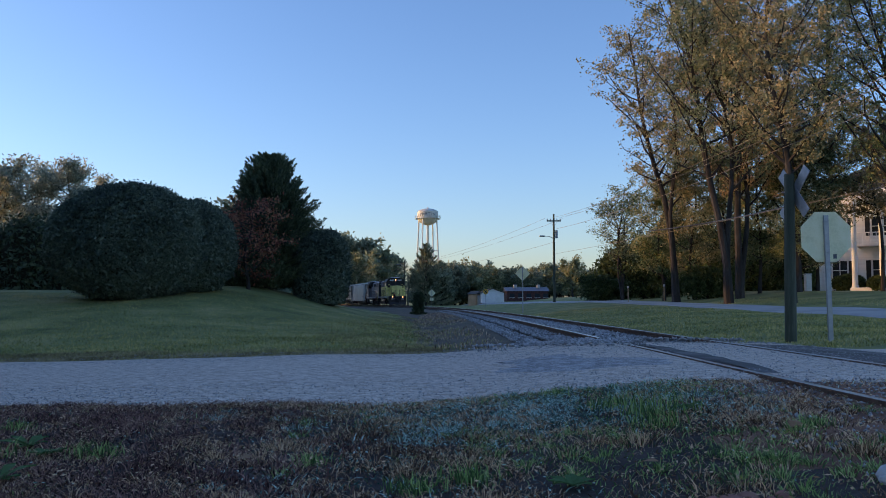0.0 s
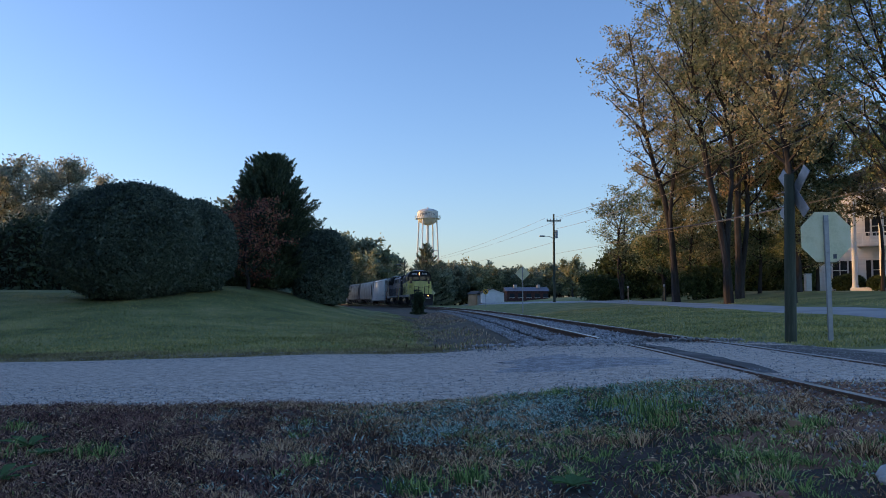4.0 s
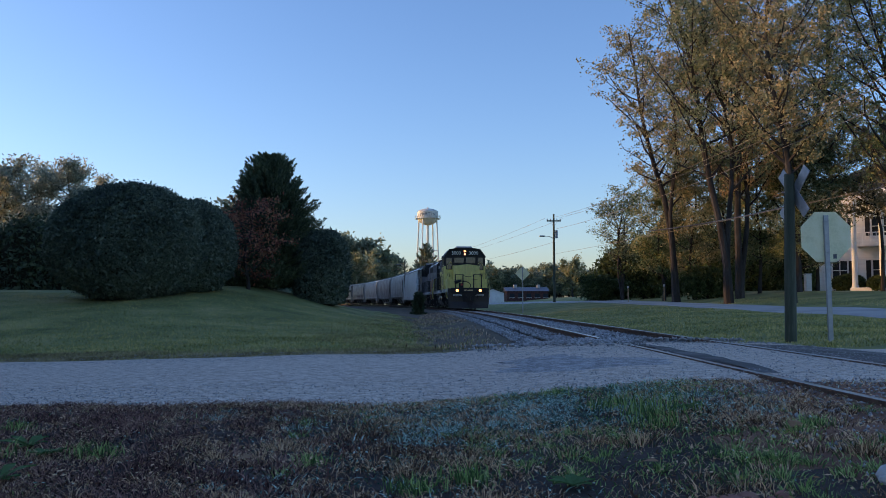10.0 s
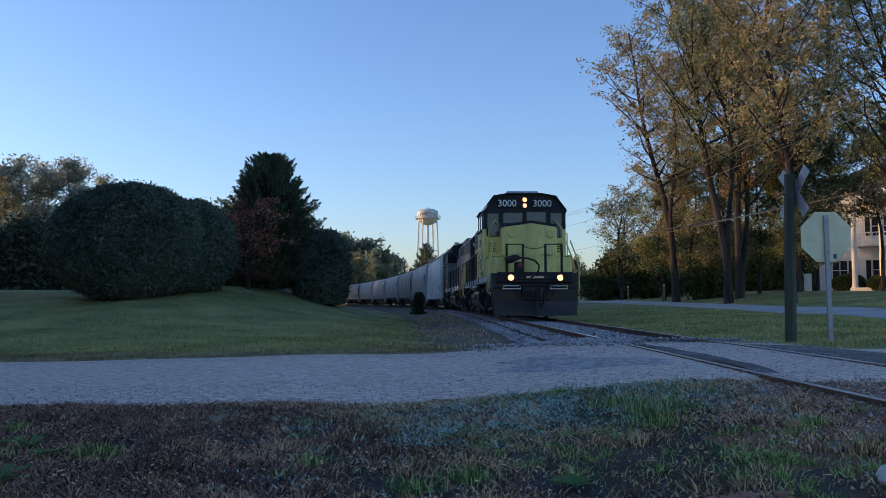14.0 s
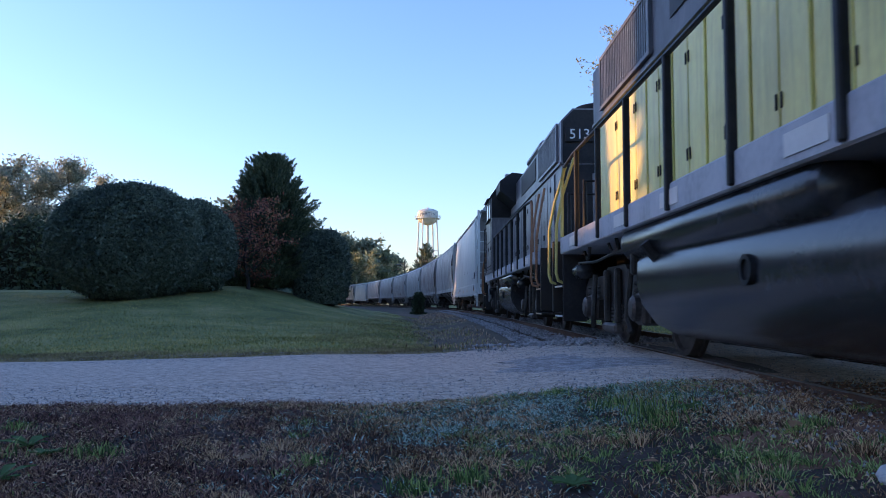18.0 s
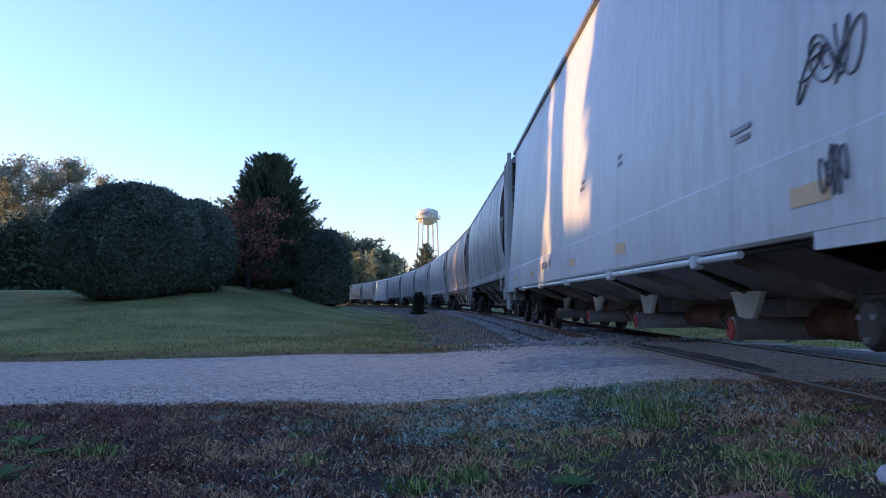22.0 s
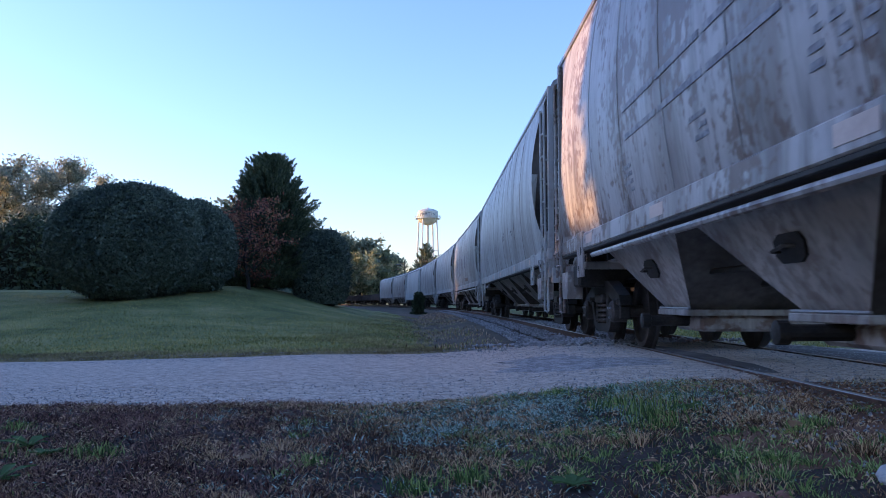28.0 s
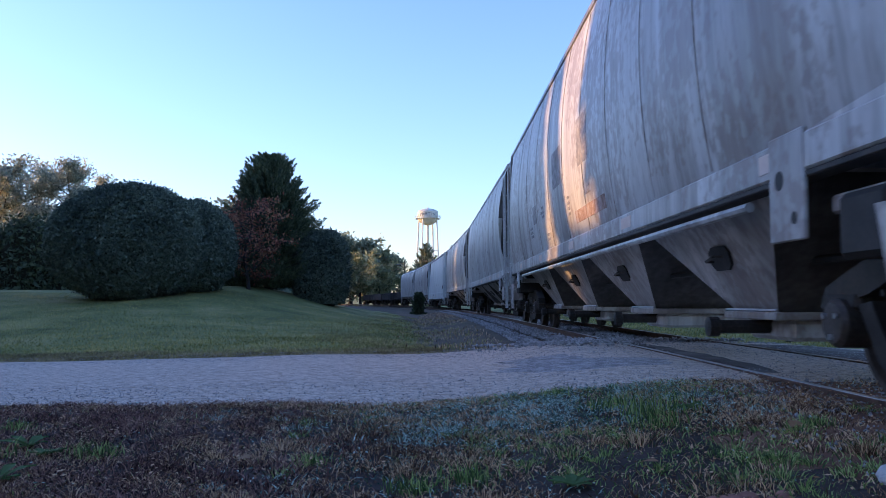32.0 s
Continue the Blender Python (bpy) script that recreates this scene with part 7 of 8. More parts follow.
M_WIRE = material("weathered_cable", [(0.16, 0.13, 0.10), (0.26, 0.22, 0.18)], rough=0.6, scale=5, fine=30, bump=0)
M_TOWER = material("tower_paint", [(0.52, 0.52, 0.46), (0.64, 0.63, 0.56), (0.68, 0.67, 0.6)], rough=0.55, scale=0.4, fine=6, bump=0.03)
M_SIDING = material("white_clapboard", [(0.66, 0.65, 0.62), (0.76, 0.75, 0.72)], rough=0.65, scale=1.0, fine=12, bump=0.25, size=0.02, stretch=(0.1, 0.1, 8))
M_BRICK = material("red_brick", [(0.045, 0.022, 0.022), (0.07, 0.032, 0.03), (0.1, 0.05, 0.042)], rough=0.9, scale=3, fine=20, bump=0.2)
M_BLUEROOF = material("blue_metal_roof", [(0.05, 0.065, 0.10), (0.08, 0.10, 0.15)], rough=0.45, metal=0.3, scale=1, fine=10, bump=0.05)
M_SIGNYELLOW = material("sign_yellow", [(0.62, 0.34, 0.05), (0.74, 0.44, 0.08)], rough=0.5, scale=4, fine=30, bump=0.03)
M_TAN = material("tan_boards", [(0.40, 0.26, 0.15), (0.52, 0.36, 0.22)], rough=0.8, scale=1, fine=12, bump=0.2)

stop_sign()
crossbuck()
utility_pole(12.0, 83.0, 9.45, ((8.95, 0.72),), r=0.12, lamp=7.4)
utility_pole(-5.6, 150.0, 8.1, (), r=0.13, lamp=7.6, label="wooden pole with a street lamp beside the track")
utility_pole(-4.9, 150.0, 5.4, (), r=0.11, label="short wooden pole beside the track")
diamond_sign(5.95, 56.0, 2.5, 0.72)
diamond_sign(-0.45, 114.0, 1.8, 0.75, z_plate=0.95, label="back of a diamond sign with a small plate beside the track")
round_sign(6.75, 110.0, 1.93, 0.36)
water_tower()
house()
shed_white()
brick_block()
parked_car(-28.2, 50.0, 20)
for mx, my in ((14.05, 60.0), (16.4, 59.0)):
    post = thing("marker_post", "thin pale marker post at the lane edge", "marker post", "lane marker posts", at=pose(mx, my, gz(mx, my)))
    part("shaft", Geo().box(-0.03, 0.03, -0.02, 0.02, -0.1, 1.05, 0.004), M_TAN, post)
    part("cap", Geo().box(-0.035, 0.035, -0.025, 0.025, 1.052, 1.22, 0.004), M_WHITE, post)
gate = thing("gate_post", "short cream masonry post beside the drive", "post", at=pose(26.3, 58.0, gz(26.3, 58.0)))
part("pillar", Geo().box(-0.2, 0.2, -0.2, 0.2, -0.1, 1.15, 0.02), M_SIDING, gate)
part("coping", Geo().box(-0.25, 0.25, -0.25, 0.25, 1.152, 1.22, 0.02), M_WHITE, gate)
for a, b, sag in (((12.0, 83, 9.1), (14.0, 15, 7.5), 0.6), ((12.6, 83, 9.1), (14.3, 15, 7.45), 0.65), ((12.0, 83, 7.9), (14.0, 15, 6.7), 0.6), ((12.0, 83, 5.4), (19.3, 20, 5.2), 0.15),
                  ((11.1, 83, 9.0), (-6, 160, 8.0), 0.8), ((12.9, 83, 9.0), (-5, 160, 8.0), 0.8), ((12.0, 83, 6.6), (-5.6, 150, 6.6), 0.8),
                  ((-5.6, 150, 7.6), (-40, 170, 6.2), 0.4), ((-5.6, 150, 6.6), (-40, 170, 4.2), 0.4), ((-4.9, 150, 5.2), (-40, 170, 3.2), 0.3),
                  ((6.55, 15.2, 2.35), (5.2, 20.0, 2.3), 0.05)):
    wire(a, b, sag)


# ---- grass, stones, litter ----
def patches(x, y, seed, scale):
    """Soft uneven field between about 0 and 1."""
    r = np.random.default_rng(seed)
    q = np.zeros(np.shape(x))
    for k in range(7):
        a, f, ph = r.uniform(0, 6.28), scale * r.uniform(0.6, 2.6), r.uniform(0, 6.28)
        q = q + np.sin((x * math.cos(a) + y * math.sin(a)) * f + ph) / 7
    return 0.5 + 1.3 * q


def blades(name, label, x, y, h, w, mat, seed, lean=0.5, z=None, way=None):
    """Bent grass blades, one for each place."""
    rs = np.random.default_rng(seed)
    n = len(x)
    z = ground_z(x, y) if z is None else z
    a, b = rs.uniform(0, 2 * np.pi, n), rs.uniform(0, 2 * np.pi, n)
    if way is not None:
        a = way + rs.normal(size=n) * 0.5
    lx, ly = np.cos(a) * lean * h * rs.uniform(0.2, 1.3, n), np.sin(a) * lean * h * rs.uniform(0.2, 1.3, n)
    wx, wy = np.cos(b) * w, np.sin(b) * w
    base = np.stack([x, y, z - 0.01], 1)
    mid = base + np.stack([lx * 0.35, ly * 0.35, h * 0.6], 1)
    tip = base + np.stack([lx, ly, h * rs.uniform(0.75, 1.0, n)], 1)
    side = np.stack([wx, wy, np.zeros(n)], 1)
    v = np.stack([base - side, base + side, mid + side * 0.8, mid - side * 0.8, tip], 1).reshape(-1, 3)
    k = np.arange(n)[:, None] * 5
    f = np.concatenate([k + [0, 1, 2], k + [0, 2, 3], k + [3, 2, 4]], 1).reshape(-1, 3)
    return tagged(new(name, bulk_mesh(name, v, f, mat)), label, "grass", kind="stuff")


def scatter(n, x0, x1, y0, y1, seed, keep=None):
    rs = np.random.default_rng(seed)
    x, y = rs.uniform(x0, x1, n), rs.uniform(y0, y1, n)
    if keep is not None:
        ok = rs.uniform(size=n) < keep(x, y)
        x, y = x[ok], y[ok]
    return x, y, rs


def stones(name, label, x, y, z, size, mat, seed):
    rs = np.random.default_rng(seed)
    n = len(x)
    base = np.array([[1, 0, 0], [0, 1, 0], [-1, 0, 0], [0, -1, 0], [0, 0, 1], [0, 0, -1]], float)
    v = base[None] * rs.uniform(0.55, 1.2, (n, 6, 1)) * size[:, None, None] * rs.uniform(0.6, 1.2, (n, 1, 3)) + rs.normal(size=(n, 6, 3)) * size[:, None, None] * 0.22
    a = rs.uniform(0, 6.28, n)
    c, s = np.cos(a)[:, None], np.sin(a)[:, None]
    v = np.stack([v[..., 0] * c - v[..., 1] * s, v[..., 0] * s + v[..., 1] * c, v[..., 2] * 0.75], -1)
    v += np.stack([x, y, z], 1)[:, None]
    tri = np.array([[0, 1, 4], [1, 2, 4], [2, 3, 4], [3, 0, 4], [1, 0, 5], [2, 1, 5], [3, 2, 5], [0, 3, 5]])
    f = (np.arange(n)[:, None, None] * 6 + tri[None]).reshape(-1, 3)
    return tagged(new(name, bulk_mesh(name, v.reshape(-1, 3), f, mat)), label, "stones", kind="stuff")


G_DRY = leafy("dry_grass_blade", [(0.085, 0.045, 0.025), (0.43, 0.24, 0.125), (0.85, 0.6, 0.36)], scale=1.2, trans=0.25, island=0.9)
G_PURPLE = leafy("withered_weed_blade", [(0.045, 0.02, 0.02), (0.17, 0.078, 0.066), (0.4, 0.225, 0.17)], scale=1.2, trans=0.2, island=0.9)
G_FROST = leafy("dewy_grass_blade", [(0.055, 0.115, 0.085), (0.24, 0.4, 0.32), (0.62, 0.8, 0.7)], scale=1.5, trans=0.25, island=0.9)
G_GREEN = leafy("green_grass_blade", [(0.07, 0.13, 0.042), (0.2, 0.32, 0.085), (0.46, 0.58, 0.2)], scale=1.5, trans=0.35, island=0.9)
G_LAWN = leafy("lawn_blade", [(0.13, 0.14, 0.036), (0.33, 0.325, 0.085), (0.66, 0.53, 0.21)], scale=0.4, trans=0.3)
G_STRAW = leafy("straw_blade", [(0.14, 0.11, 0.055), (0.27, 0.215, 0.11), (0.44, 0.36, 0.20)], scale=1, trans=0.3)


def verge_edge(x):
    return 6.45 + 0.05 * np.sin(x * 1.3) + 0.08 * np.sin(x * 3.7) - 0.3 * sstep((-x - 1) / 4)


def in_verge(x, y):
    soil = sstep((x - TRACK_X + 1.9) / 1.2)
    return (y < verge_edge(x) + 0.1) * (np.abs(x) < 0.62 * y + 0.6) * (1 - 0.85 * soil)


frost = lambda x, y: np.clip((patches(x, y, 21, 0.9) * 1.5 - 0.55) * 0.7 + 1.0 * np.exp(-((x - 0.35) / 0.95) ** 2 - ((y - 5.45) / 0.6) ** 2), 0, 1) * sstep((x + 1.2) / 1.3) * (1 - 0.8 * sstep((x - 1.5) / 0.8))
purple = lambda x, y: sstep((0.2 - x) / 2.2) * np.clip(0.4 + 0.8 * patches(x, y, 22, 0.8), 0, 1)
lush = lambda x, y: sstep((x + 1.3) / 1.2) * (1 - sstep((x - 1.9) / 0.6)) * np.clip(patches(x, y, 23, 1.5) * 2.2 - 0.75, 0, 1)
x, y, rs = scatter(230000, -5.0, 4.4, 2.3, 7.0, 401, lambda x, y: in_verge(x, y) * np.clip(patches(x, y, 31, 12.0) * 2.3 - 0.65, 0.03, 1) * (1 - 0.6 * purple(x, y)) * (1 - 0.75 * lush(x, y)) * (1 - 0.6 * frost(x, y)))
blades("dry_grass", "matted brown dry grass on the near verge", x, y, rs.uniform(0.012, 0.05, len(x)), rs.uniform(0.002, 0.004, len(x)), G_DRY, 402, 1.7)
x, y, rs = scatter(130000, -5.0, 2.4, 2.3, 6.8, 403, lambda x, y: in_verge(x, y) * purple(x, y) * np.clip(patches(x, y, 33, 12.0) * 2.3 - 0.65, 0.03, 1))
blades("withered_weeds", "low purplish-brown withered weeds", x, y, rs.uniform(0.015, 0.07, len(x)), rs.uniform(0.002, 0.005, len(x)), G_PURPLE, 404, 1.6)
x, y, rs = scatter(130000, -5.0, 3.4, 2.3, 7.0, 405, lambda x, y: in_verge(x, y) * frost(x, y) * np.clip(patches(x, y, 35, 12.0) * 2.3 - 0.65, 0.03, 1))
blades("dewy_grass", "short grey-green grass covered with dew", x, y, rs.uniform(0.02, 0.05, len(x)), rs.uniform(0.003, 0.006, len(x)), G_FROST, 406, 1.8)
x, y, rs = scatter(120000, -5.0, 3.6, 2.3, 7.0, 407, lambda x, y: in_verge(x, y) * np.clip(0.2 * lush(x, y) + 0.02, 0, 1))
blades("green_grass", "fresh green grass in loose patches on the verge", x, y, rs.uniform(0.02, 0.06, len(x)), rs.uniform(0.002, 0.0042, len(x)), G_GREEN, 408, 1.2)
# tussocks: blades that lean outwards from many small clumps
def tussocks(name, label, n, keep, size, tall, per, mat, seed):
    cx, cy, rs = scatter(n, -4.6, 3.2, 2.4, 6.8, seed, keep)
    m = len(cx)
    big = np.repeat(rs.uniform(0.5, 1.5, m), per)
    a, r = rs.uniform(0, 6.283, m * per), np.abs(rs.normal(size=m * per)) * size * big
    bx, by = np.repeat(cx, per) + np.cos(a) * r, np.repeat(cy, per) + np.sin(a) * r
    h = tall * big * rs.uniform(0.45, 1.0, m * per) * (1 - 0.5 * sstep((np.repeat(cy, per) - 5.4) / 1.0)) * np.clip(1.25 - r / (size * 2.6), 0.3, 1)
    return blades(name, label, bx, by, h, rs.uniform(0.0016, 0.0036, m * per), mat, seed + 1, 1.1, way=a)


tussocks("dry_tussocks", "dry brown tussocks in the verge", 1900, lambda x, y: in_verge(x, y) * (1 - 0.7 * purple(x, y)) * np.clip(patches(x, y, 71, 3.0) * 2.0 - 0.4, 0, 1), 0.07, 0.06, 60, G_DRY, 440)
tussocks("weed_clumps", "purplish-brown clumps of withered weeds", 2400, lambda x, y: in_verge(x, y) * purple(x, y) * np.clip(patches(x, y, 72, 3.0) * 2.0 - 0.4, 0.1, 1), 0.065, 0.065, 60, G_PURPLE, 442)
tussocks("dewy_tussocks", "pale teal tussocks wet with dew", 1700, lambda x, y: in_verge(x, y) * np.clip(frost(x, y) + 0.7 * (y > 5.6) * (x < 0.8), 0, 1) * np.clip(patches(x, y, 73, 3.0) * 1.6 - 0.2, 0, 1), 0.06, 0.05, 60, G_FROST, 444)
tussocks("green_tussocks", "fresh green tussocks among the brown grass", 1500, lambda x, y: in_verge(x, y) * np.clip(lush(x, y) * 0.42 + 0.05 * sstep((x + 1.4) / 1.0), 0, 1), 0.05, 0.06, 60, G_GREEN, 446)
# low round leaves of clover and dead weeds lying in the grass
def ground_leaves(name, label, n, keep, size, mat, seed):
    x, y, rs = scatter(n, -5.5, 3.4, 1.9, 7.0, seed, keep)
    c = np.stack([x, y, ground_z(x, y) + rs.uniform(0.008, 0.045, len(x))], 1)
    v, f = leaf_quads(c, size, rs, 1.1)
    v[:, 2] = np.repeat(c[:, 2], 4) + (v[:, 2] - np.repeat(c[:, 2], 4)) * 0.45
    return tagged(new(name, bulk_mesh(name, v, f, mat)), label, "ground cover", kind="stuff")


ground_leaves("clover", "dewy grey-green clover leaves in the verge", 90000, lambda x, y: in_verge(x, y) * np.clip(frost(x, y) * 1.2 + 0.06, 0, 1) * np.clip(patches(x, y, 37, 11.0) * 2.2 - 0.6, 0, 1), 0.0085, G_FROST, 430)
ground_leaves("dead_weeds", "dead purple-brown leaves of low weeds", 100000, lambda x, y: in_verge(x, y) * purple(x, y) * np.clip(patches(x, y, 38, 11.0) * 2.2 - 0.6, 0.03, 1), 0.009, G_PURPLE, 431)
ground_leaves("leaf_litter", "small dry leaf scraps among the grass", 36000, lambda x, y: in_verge(x, y) * np.clip(patches(x, y, 39, 3.0), 0, 1), 0.010, G_DRY, 432)
# taller tufts
tufts = [(1.30, 4.9, 0.20), (1.15, 5.4, 0.14), (1.22, 4.5, 0.13), (0.15, 3.6, 0.12), (-0.1, 3.5, 0.10), (-1.75, 4.3, 0.12), (-2.3, 4.2, 0.14), (-1.2, 3.0, 0.10), (1.9, 4.2, 0.09), (2.0, 3.6, 0.08), (-2.6, 5.2, 0.10), (0.9, 6.3, 0.10), (-0.6, 4.1, 0.09)]
for k, (tx, ty, th) in enumerate(tufts):
    rs = np.random.default_rng(500 + k)
    n = 150
    blades("grass_tuft", "taller tuft of fresh green grass", tx + rs.normal(size=n) * th * 0.55, ty + rs.normal(size=n) * th * 0.55, rs.uniform(0.3, 1.0, n) * th, rs.uniform(0.002, 0.0045, n), G_GREEN, 520 + k, 0.6)
# grass fringe along the road's near edge
x, y, rs = scatter(60000, -5.5, 2.6, 5.0, 7.0, 409, lambda x, y: (np.abs(y - verge_edge(x) + 0.1) < 0.22) * 1.0)
blades("road_fringe", "ragged dry grass along the road edge", x, y, rs.uniform(0.012, 0.05, len(x)) * np.where(x > 0.5, 0.6, 1), rs.uniform(0.0015, 0.003, len(x)), G_DRY, 410, 0.9)


def on_mound(x, y):
    off = x - track_x(y)
    return (y > ROAD_FAR - 0.35 - 0.5 * sstep(-x / 5) + 0.12 * np.sin(x * 2.1)) * (off < -3.35 - 0.045 * (y - 13) + 0.22 * np.sin(y * 0.7)) * (np.abs(x) < 0.58 * y + 1)


x, y, rs = scatter(150000, -20, 0.5, 11.8, 34, 411, lambda x, y: on_mound(x, y) * np.clip(16 / y, 0, 1) ** 1.5)
blades("mown_lawn", "short mown lawn on the mound", x, y, rs.uniform(0.025, 0.06, len(x)), rs.uniform(0.004, 0.009, len(x)), G_LAWN, 412, 0.9)
x, y, rs = scatter(44000, -12, 0.8, 11.7, 14.0, 413, lambda x, y: on_mound(x, y) * np.clip(patches(x, y, 51, 1.0), 0.1, 1))
blades("straw_fringe", "straw-coloured dry grass at the foot of the mound", x, y, rs.uniform(0.03, 0.08, len(x)), rs.uniform(0.004, 0.007, len(x)), G_STRAW, 414, 0.9)
x, y, rs = scatter(46000, -7, 1.0, 13.0, 40, 419, lambda x, y: on_mound(x, y) * sstep((x - track_x(y) + 7.5) / 2.5) * np.clip(patches(x, y, 53, 0.7) * 1.7 - 0.2, 0, 1) * np.clip(16 / y, 0, 1))
blades("dry_slope_grass", "brown dry grass on the slope above the ditch", x, y, rs.uniform(0.03, 0.07, len(x)), rs.uniform(0.004, 0.009, len(x)), G_STRAW, 420, 0.9)
x, y, rs = scatter(90000, 5.6, 20, 13.2, 50, 415, lambda x, y: np.clip(20 / y, 0, 1) ** 1.4 * (x < 0.58 * y + 1) * ((x < 14.1 - 0.055 * (y - 26)) | (x > 17.9 - 0.055 * (y - 26))))
blades("side_lawn", "rough green lawn beyond the track", x, y, rs.uniform(0.03, 0.08, len(x)), rs.uniform(0.006, 0.012, len(x)), G_LAWN, 416, 0.9)
x, y, rs = scatter(9000, -1.0, 1.3, 13, 60, 417, lambda x, y: 0.5 * np.clip(patches(x, y, 52, 0.8), 0, 1))
blades("ditch_weeds", "thin brown weeds in the ditch", x, y, rs.uniform(0.03, 0.12, len(x)), rs.uniform(0.004, 0.009, len(x)), G_DRY, 418, 0.8)

x, y, rs = scatter(30000, -5.0, 2.0, 13.0, 46, 421, lambda x, y: sstep((x - track_x(y) + 5.2 + 0.045 * (y - 13)) / 0.8) * (1 - sstep((x - track_x(y) + 3.6) / 1.7)) * np.clip(patches(x, y, 54, 0.9) * 1.5 - 0.1, 0, 1) * np.clip(18 / y, 0, 1))
blades("ditch_grass", "thin green and straw grass running down into the ditch", x, y, rs.uniform(0.03, 0.07, len(x)), rs.uniform(0.004, 0.009, len(x)), G_LAWN, 422, 0.9)

# ballast, road gravel, stones
rs = np.random.default_rng(601)
s = rs.uniform(12.6, 70, 26000)
s = s[rs.uniform(size=len(s)) < np.clip(22 / s, 0, 1)]
off = rs.uniform(-1.9, 1.9, len(s))
tx = track_x(s) + off
stones("ballast", "crushed grey stone ballast round the ties", tx, s, ground_z(tx, s) + 0.03 + 0.05 * (np.abs(off) < 1.4), rs.uniform(0.022, 0.05, len(s)), M_STONE, 602)
x, y, rs = scatter(6500, 0.2, 3.0, 10.6, 14.5, 603, lambda x, y: np.clip((x - 0.4) / 2.0, 0, 1) * np.clip((y - 10.6) / 2.0, 0, 1) * np.clip(patches(x, y, 63, 2.0) * 1.5 - 0.2, 0, 1))
stones("spilled_ballast", "loose ballast spilled over the road edge", x, y, ground_z(x, y) + 0.05, rs.uniform(0.015, 0.042, len(x)), M_STONE, 604)
x, y, rs = scatter(42000, -9, 12, 5.4, 12.8, 605, lambda x, y: np.clip(0.2 + patches(x, y, 61, 0.7), 0, 1) * (np.abs(x) < 0.62 * y + 1) * (y > verge_edge(x)))
stones("road_gravel", "fine loose gravel on the road", x, y, ground_z(x, y) + 0.035, rs.uniform(0.003, 0.011, len(x)), M_STONE, 606)
x, y, rs = scatter(3500, 1.6, 4.2, 2.4, 6.6, 607, lambda x, y: 0.3 + 0.5 * patches(x, y, 62, 1.5))
stones("soil_gravel", "pebbles in the bare soil beside the rail", x, y, ground_z(x, y) + 0.004, rs.uniform(0.006, 0.02, len(x)), M_STONE, 608)
M_RUBBLE = material("brick_rubble", [(0.20, 0.09, 0.065), (0.32, 0.15, 0.11), (0.38, 0.2, 0.15)], rough=0.9, scale=6, fine=40)
for k in range(12):
    rs = np.random.default_rng(700 + k)
    bx, by, bs = (1.62 + 0.05 * k % 0.3, 2.95 + 0.04 * k, rs.uniform(0.03, 0.075)) if k < 5 else (0.85 + 0.06 * (k - 5), 2.88 + rs.uniform(-0.05, 0.08), rs.uniform(0.02, 0.04))
    bm = bmesh.new()
    bmesh.ops.create_icosphere(bm, subdivisions=2, radius=bs)
    for v in bm.verts:
        v.co = Vector((v.co.x * 1.3, v.co.y, v.co.z * 0.7)) * (1 + 0.25 * noise.noise(v.co * 14 + Vector((k, 0, 0))))
    me = bpy.data.meshes.new("rock")
    bm.to_mesh(me)
    bm.free()
    me.materials.append(M_STONE if k < 5 else M_RUBBLE)
    ob = tagged(new("rock", me), "rough grey stone lying on the verge" if k < 5 else "reddish stone half sunk in the verge", "rock", "verge stones")
    ob.matrix_basis = pose(bx, by, gz(bx, by) + bs * 0.25, 0, 0, 40 * k)
# fallen leaves
M_LITTER = leafy("fallen_leaf", [(0.20, 0.10, 0.05), (0.32, 0.18, 0.09), (0.40, 0.26, 0.14)], trans=0.2)
for k, (lx, ly) in enumerate(((-0.92, 4.05), (1.75, 4.05), (-2.2, 3.9), (0.4, 5.1), (2.2, 5.0), (-1.4, 5.0), (0.9, 3.5))):
    g = Geo().loft([[(-0.05, -0.005, 0.03), (0.0, -0.03, 0.045), (0.05, 0.0, 0.035)], [(-0.045, 0.01, 0.028), (0.0, 0.035, 0.04), (0.055, 0.012, 0.033)]], closed=False, caps=False)
    ob = tagged(new("fallen_leaf", g.mesh("fallen_leaf", M_LITTER)), "dry brown fallen leaf on the verge", "leaf", "fallen leaves")
    ob.matrix_basis = pose(lx, ly, gz(lx, ly) + 0.01, 10, -8, 50 * k)


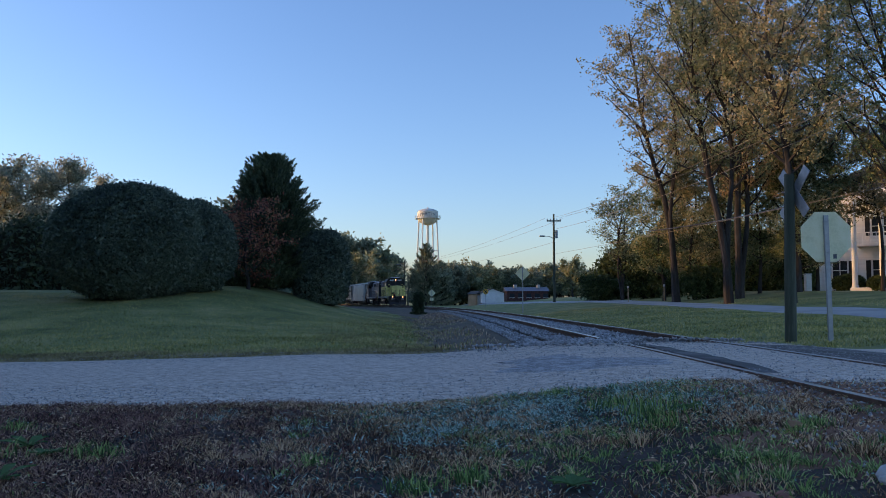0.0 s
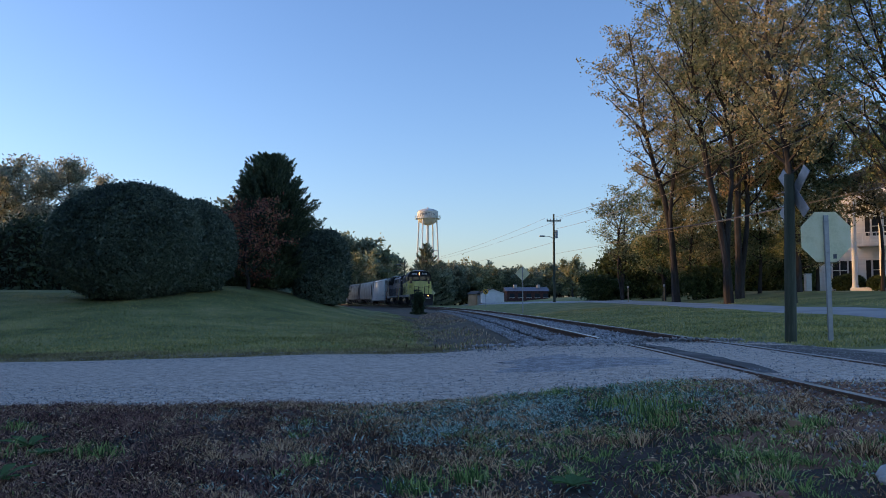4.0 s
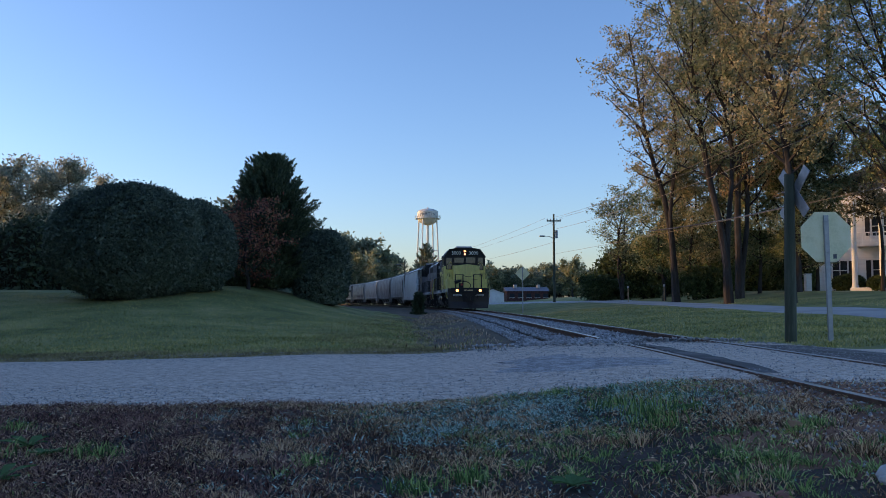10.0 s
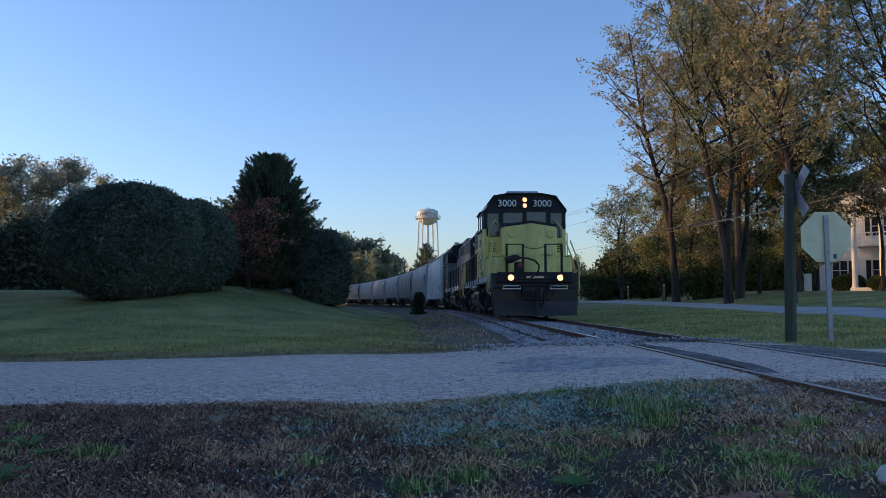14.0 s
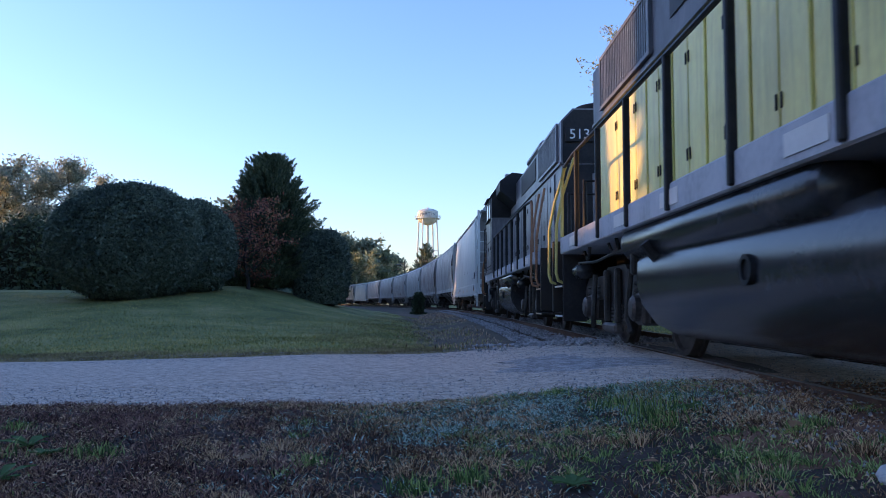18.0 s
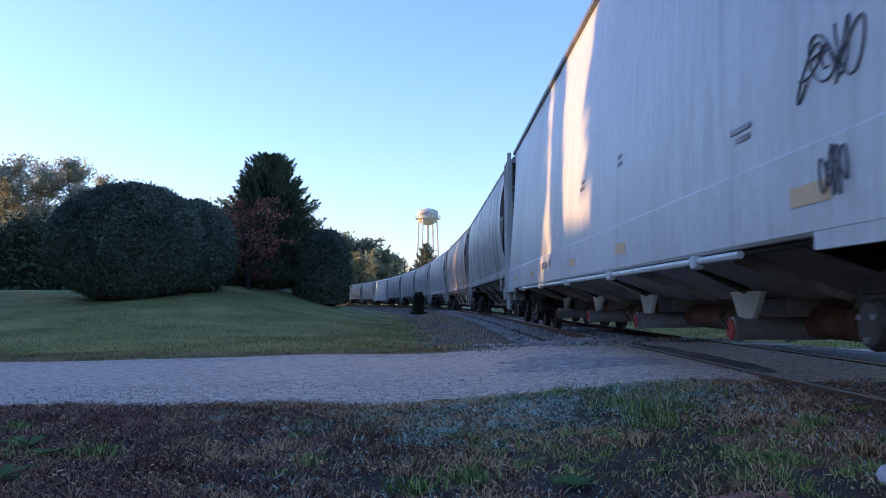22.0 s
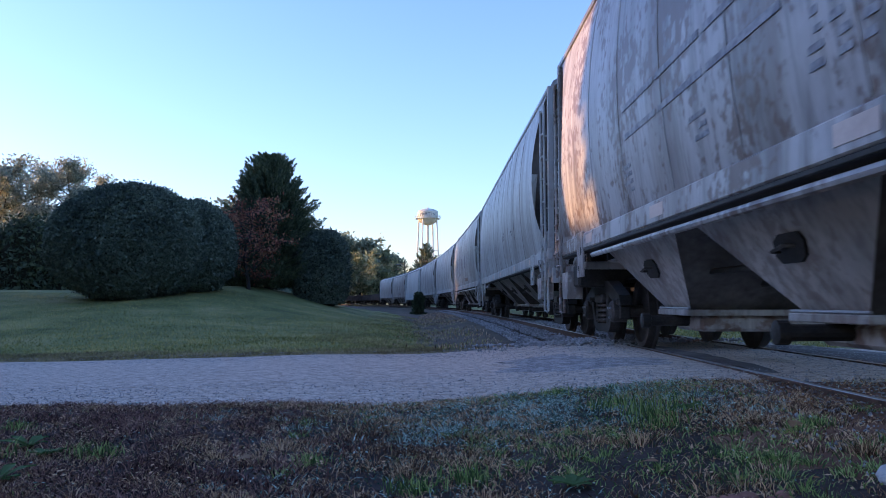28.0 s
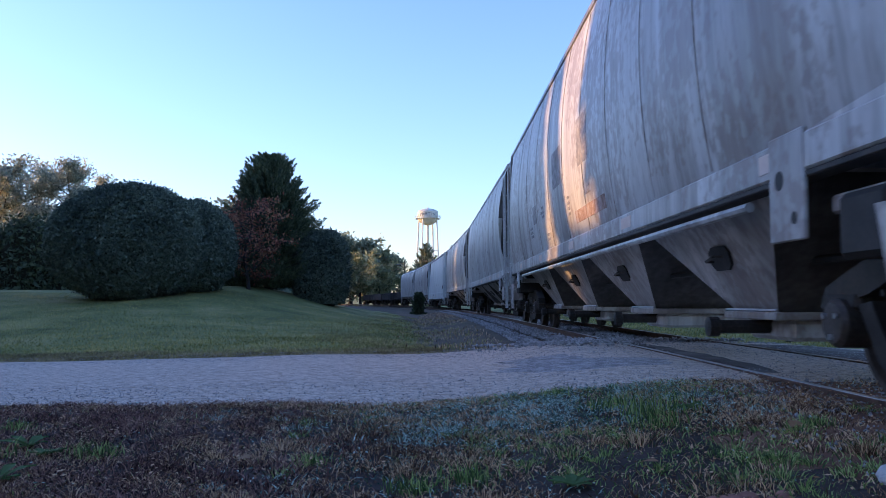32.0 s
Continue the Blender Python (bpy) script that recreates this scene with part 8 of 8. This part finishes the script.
# broad-leaved weeds
M_WEED = leafy("weed_leaf", [(0.05, 0.10, 0.035), (0.10, 0.19, 0.06), (0.20, 0.30, 0.12)], trans=0.3)
for k, (wx, wy, wr) in enumerate(((-2.2, 4.55, 0.15), (-1.92, 3.7, 0.14), (-2.0, 4.3, 0.10), (0.55, 3.35, 0.10), (1.5, 4.95, 0.10))):
    rs = np.random.default_rng(800 + k)
    weed = thing("broadleaf_weed", "low rosette of broad green leaves in the verge", "weed", "verge weeds", at=pose(wx, wy, gz(wx, wy)))
    for j in range(8):
        a = j * 0.785 + rs.uniform(-0.3, 0.3)
        ln, up = wr * rs.uniform(0.7, 1.15), rs.uniform(0.3, 0.75)
        rows = []
        for u, w in ((0.0, 0.006), (0.3, 0.020), (0.65, 0.026), (1.0, 0.002)):
            px, pz = ln * u, 0.01 + ln * up * u * (1.25 - 0.7 * u)
            rows.append([(px * math.cos(a) - w * math.sin(a), px * math.sin(a) + w * math.cos(a), pz + 0.006), (px * math.cos(a), px * math.sin(a), pz), (px * math.cos(a) + w * math.sin(a), px * math.sin(a) - w * math.cos(a), pz + 0.006)])
        part("leaf", Geo().loft(rows, closed=False, caps=False), M_WEED, weed)


# ---- movement ----
SPEED, HEAD_13 = 7.9, 35.3          # metres a second; the front coupler's place along the track at 13 s


def vehicle_pose(s, half, flip=False):
    a, b = rail_point(s - half), rail_point(s + half)
    d = b - a
    m = Matrix.Translation((a + b) / 2) @ Matrix.Rotation(math.atan2(-d.x, d.y), 4, "Z")
    return m @ Matrix.Rotation(math.pi, 4, "Z") if flip else m


def motions():
    train = [(loco_1, LOCO_L, 5.2, False), (loco_2, LOCO_L, 5.2, True)] + [(c, CAR_L, 7.9, False) for c in cars] + trail
    back = 0.0
    for ob, length, half, flip in train:
        mid = 27.65 if ob is loco_2 else back + length / 2
        walk(ob, [(t, vehicle_pose(HEAD_13 - SPEED * (t - 13) + mid, half, flip)) for t in range(33)])
        back += length
        # each wheelset rolls with its vehicle
        for truck in [o for o in ob.children if o.name.startswith("truck")]:
            for w in [o for o in truck.children if o.name.startswith("wheelset")]:
                r, place = w.location.z, w.location.copy()
                turn = (-1 if flip else 1) * SPEED / r
                walk(w, [(k / 15, Matrix.Translation(place) @ Matrix.Rotation(turn * k / 15, 4, "X")) for k in range(481)])


motions()
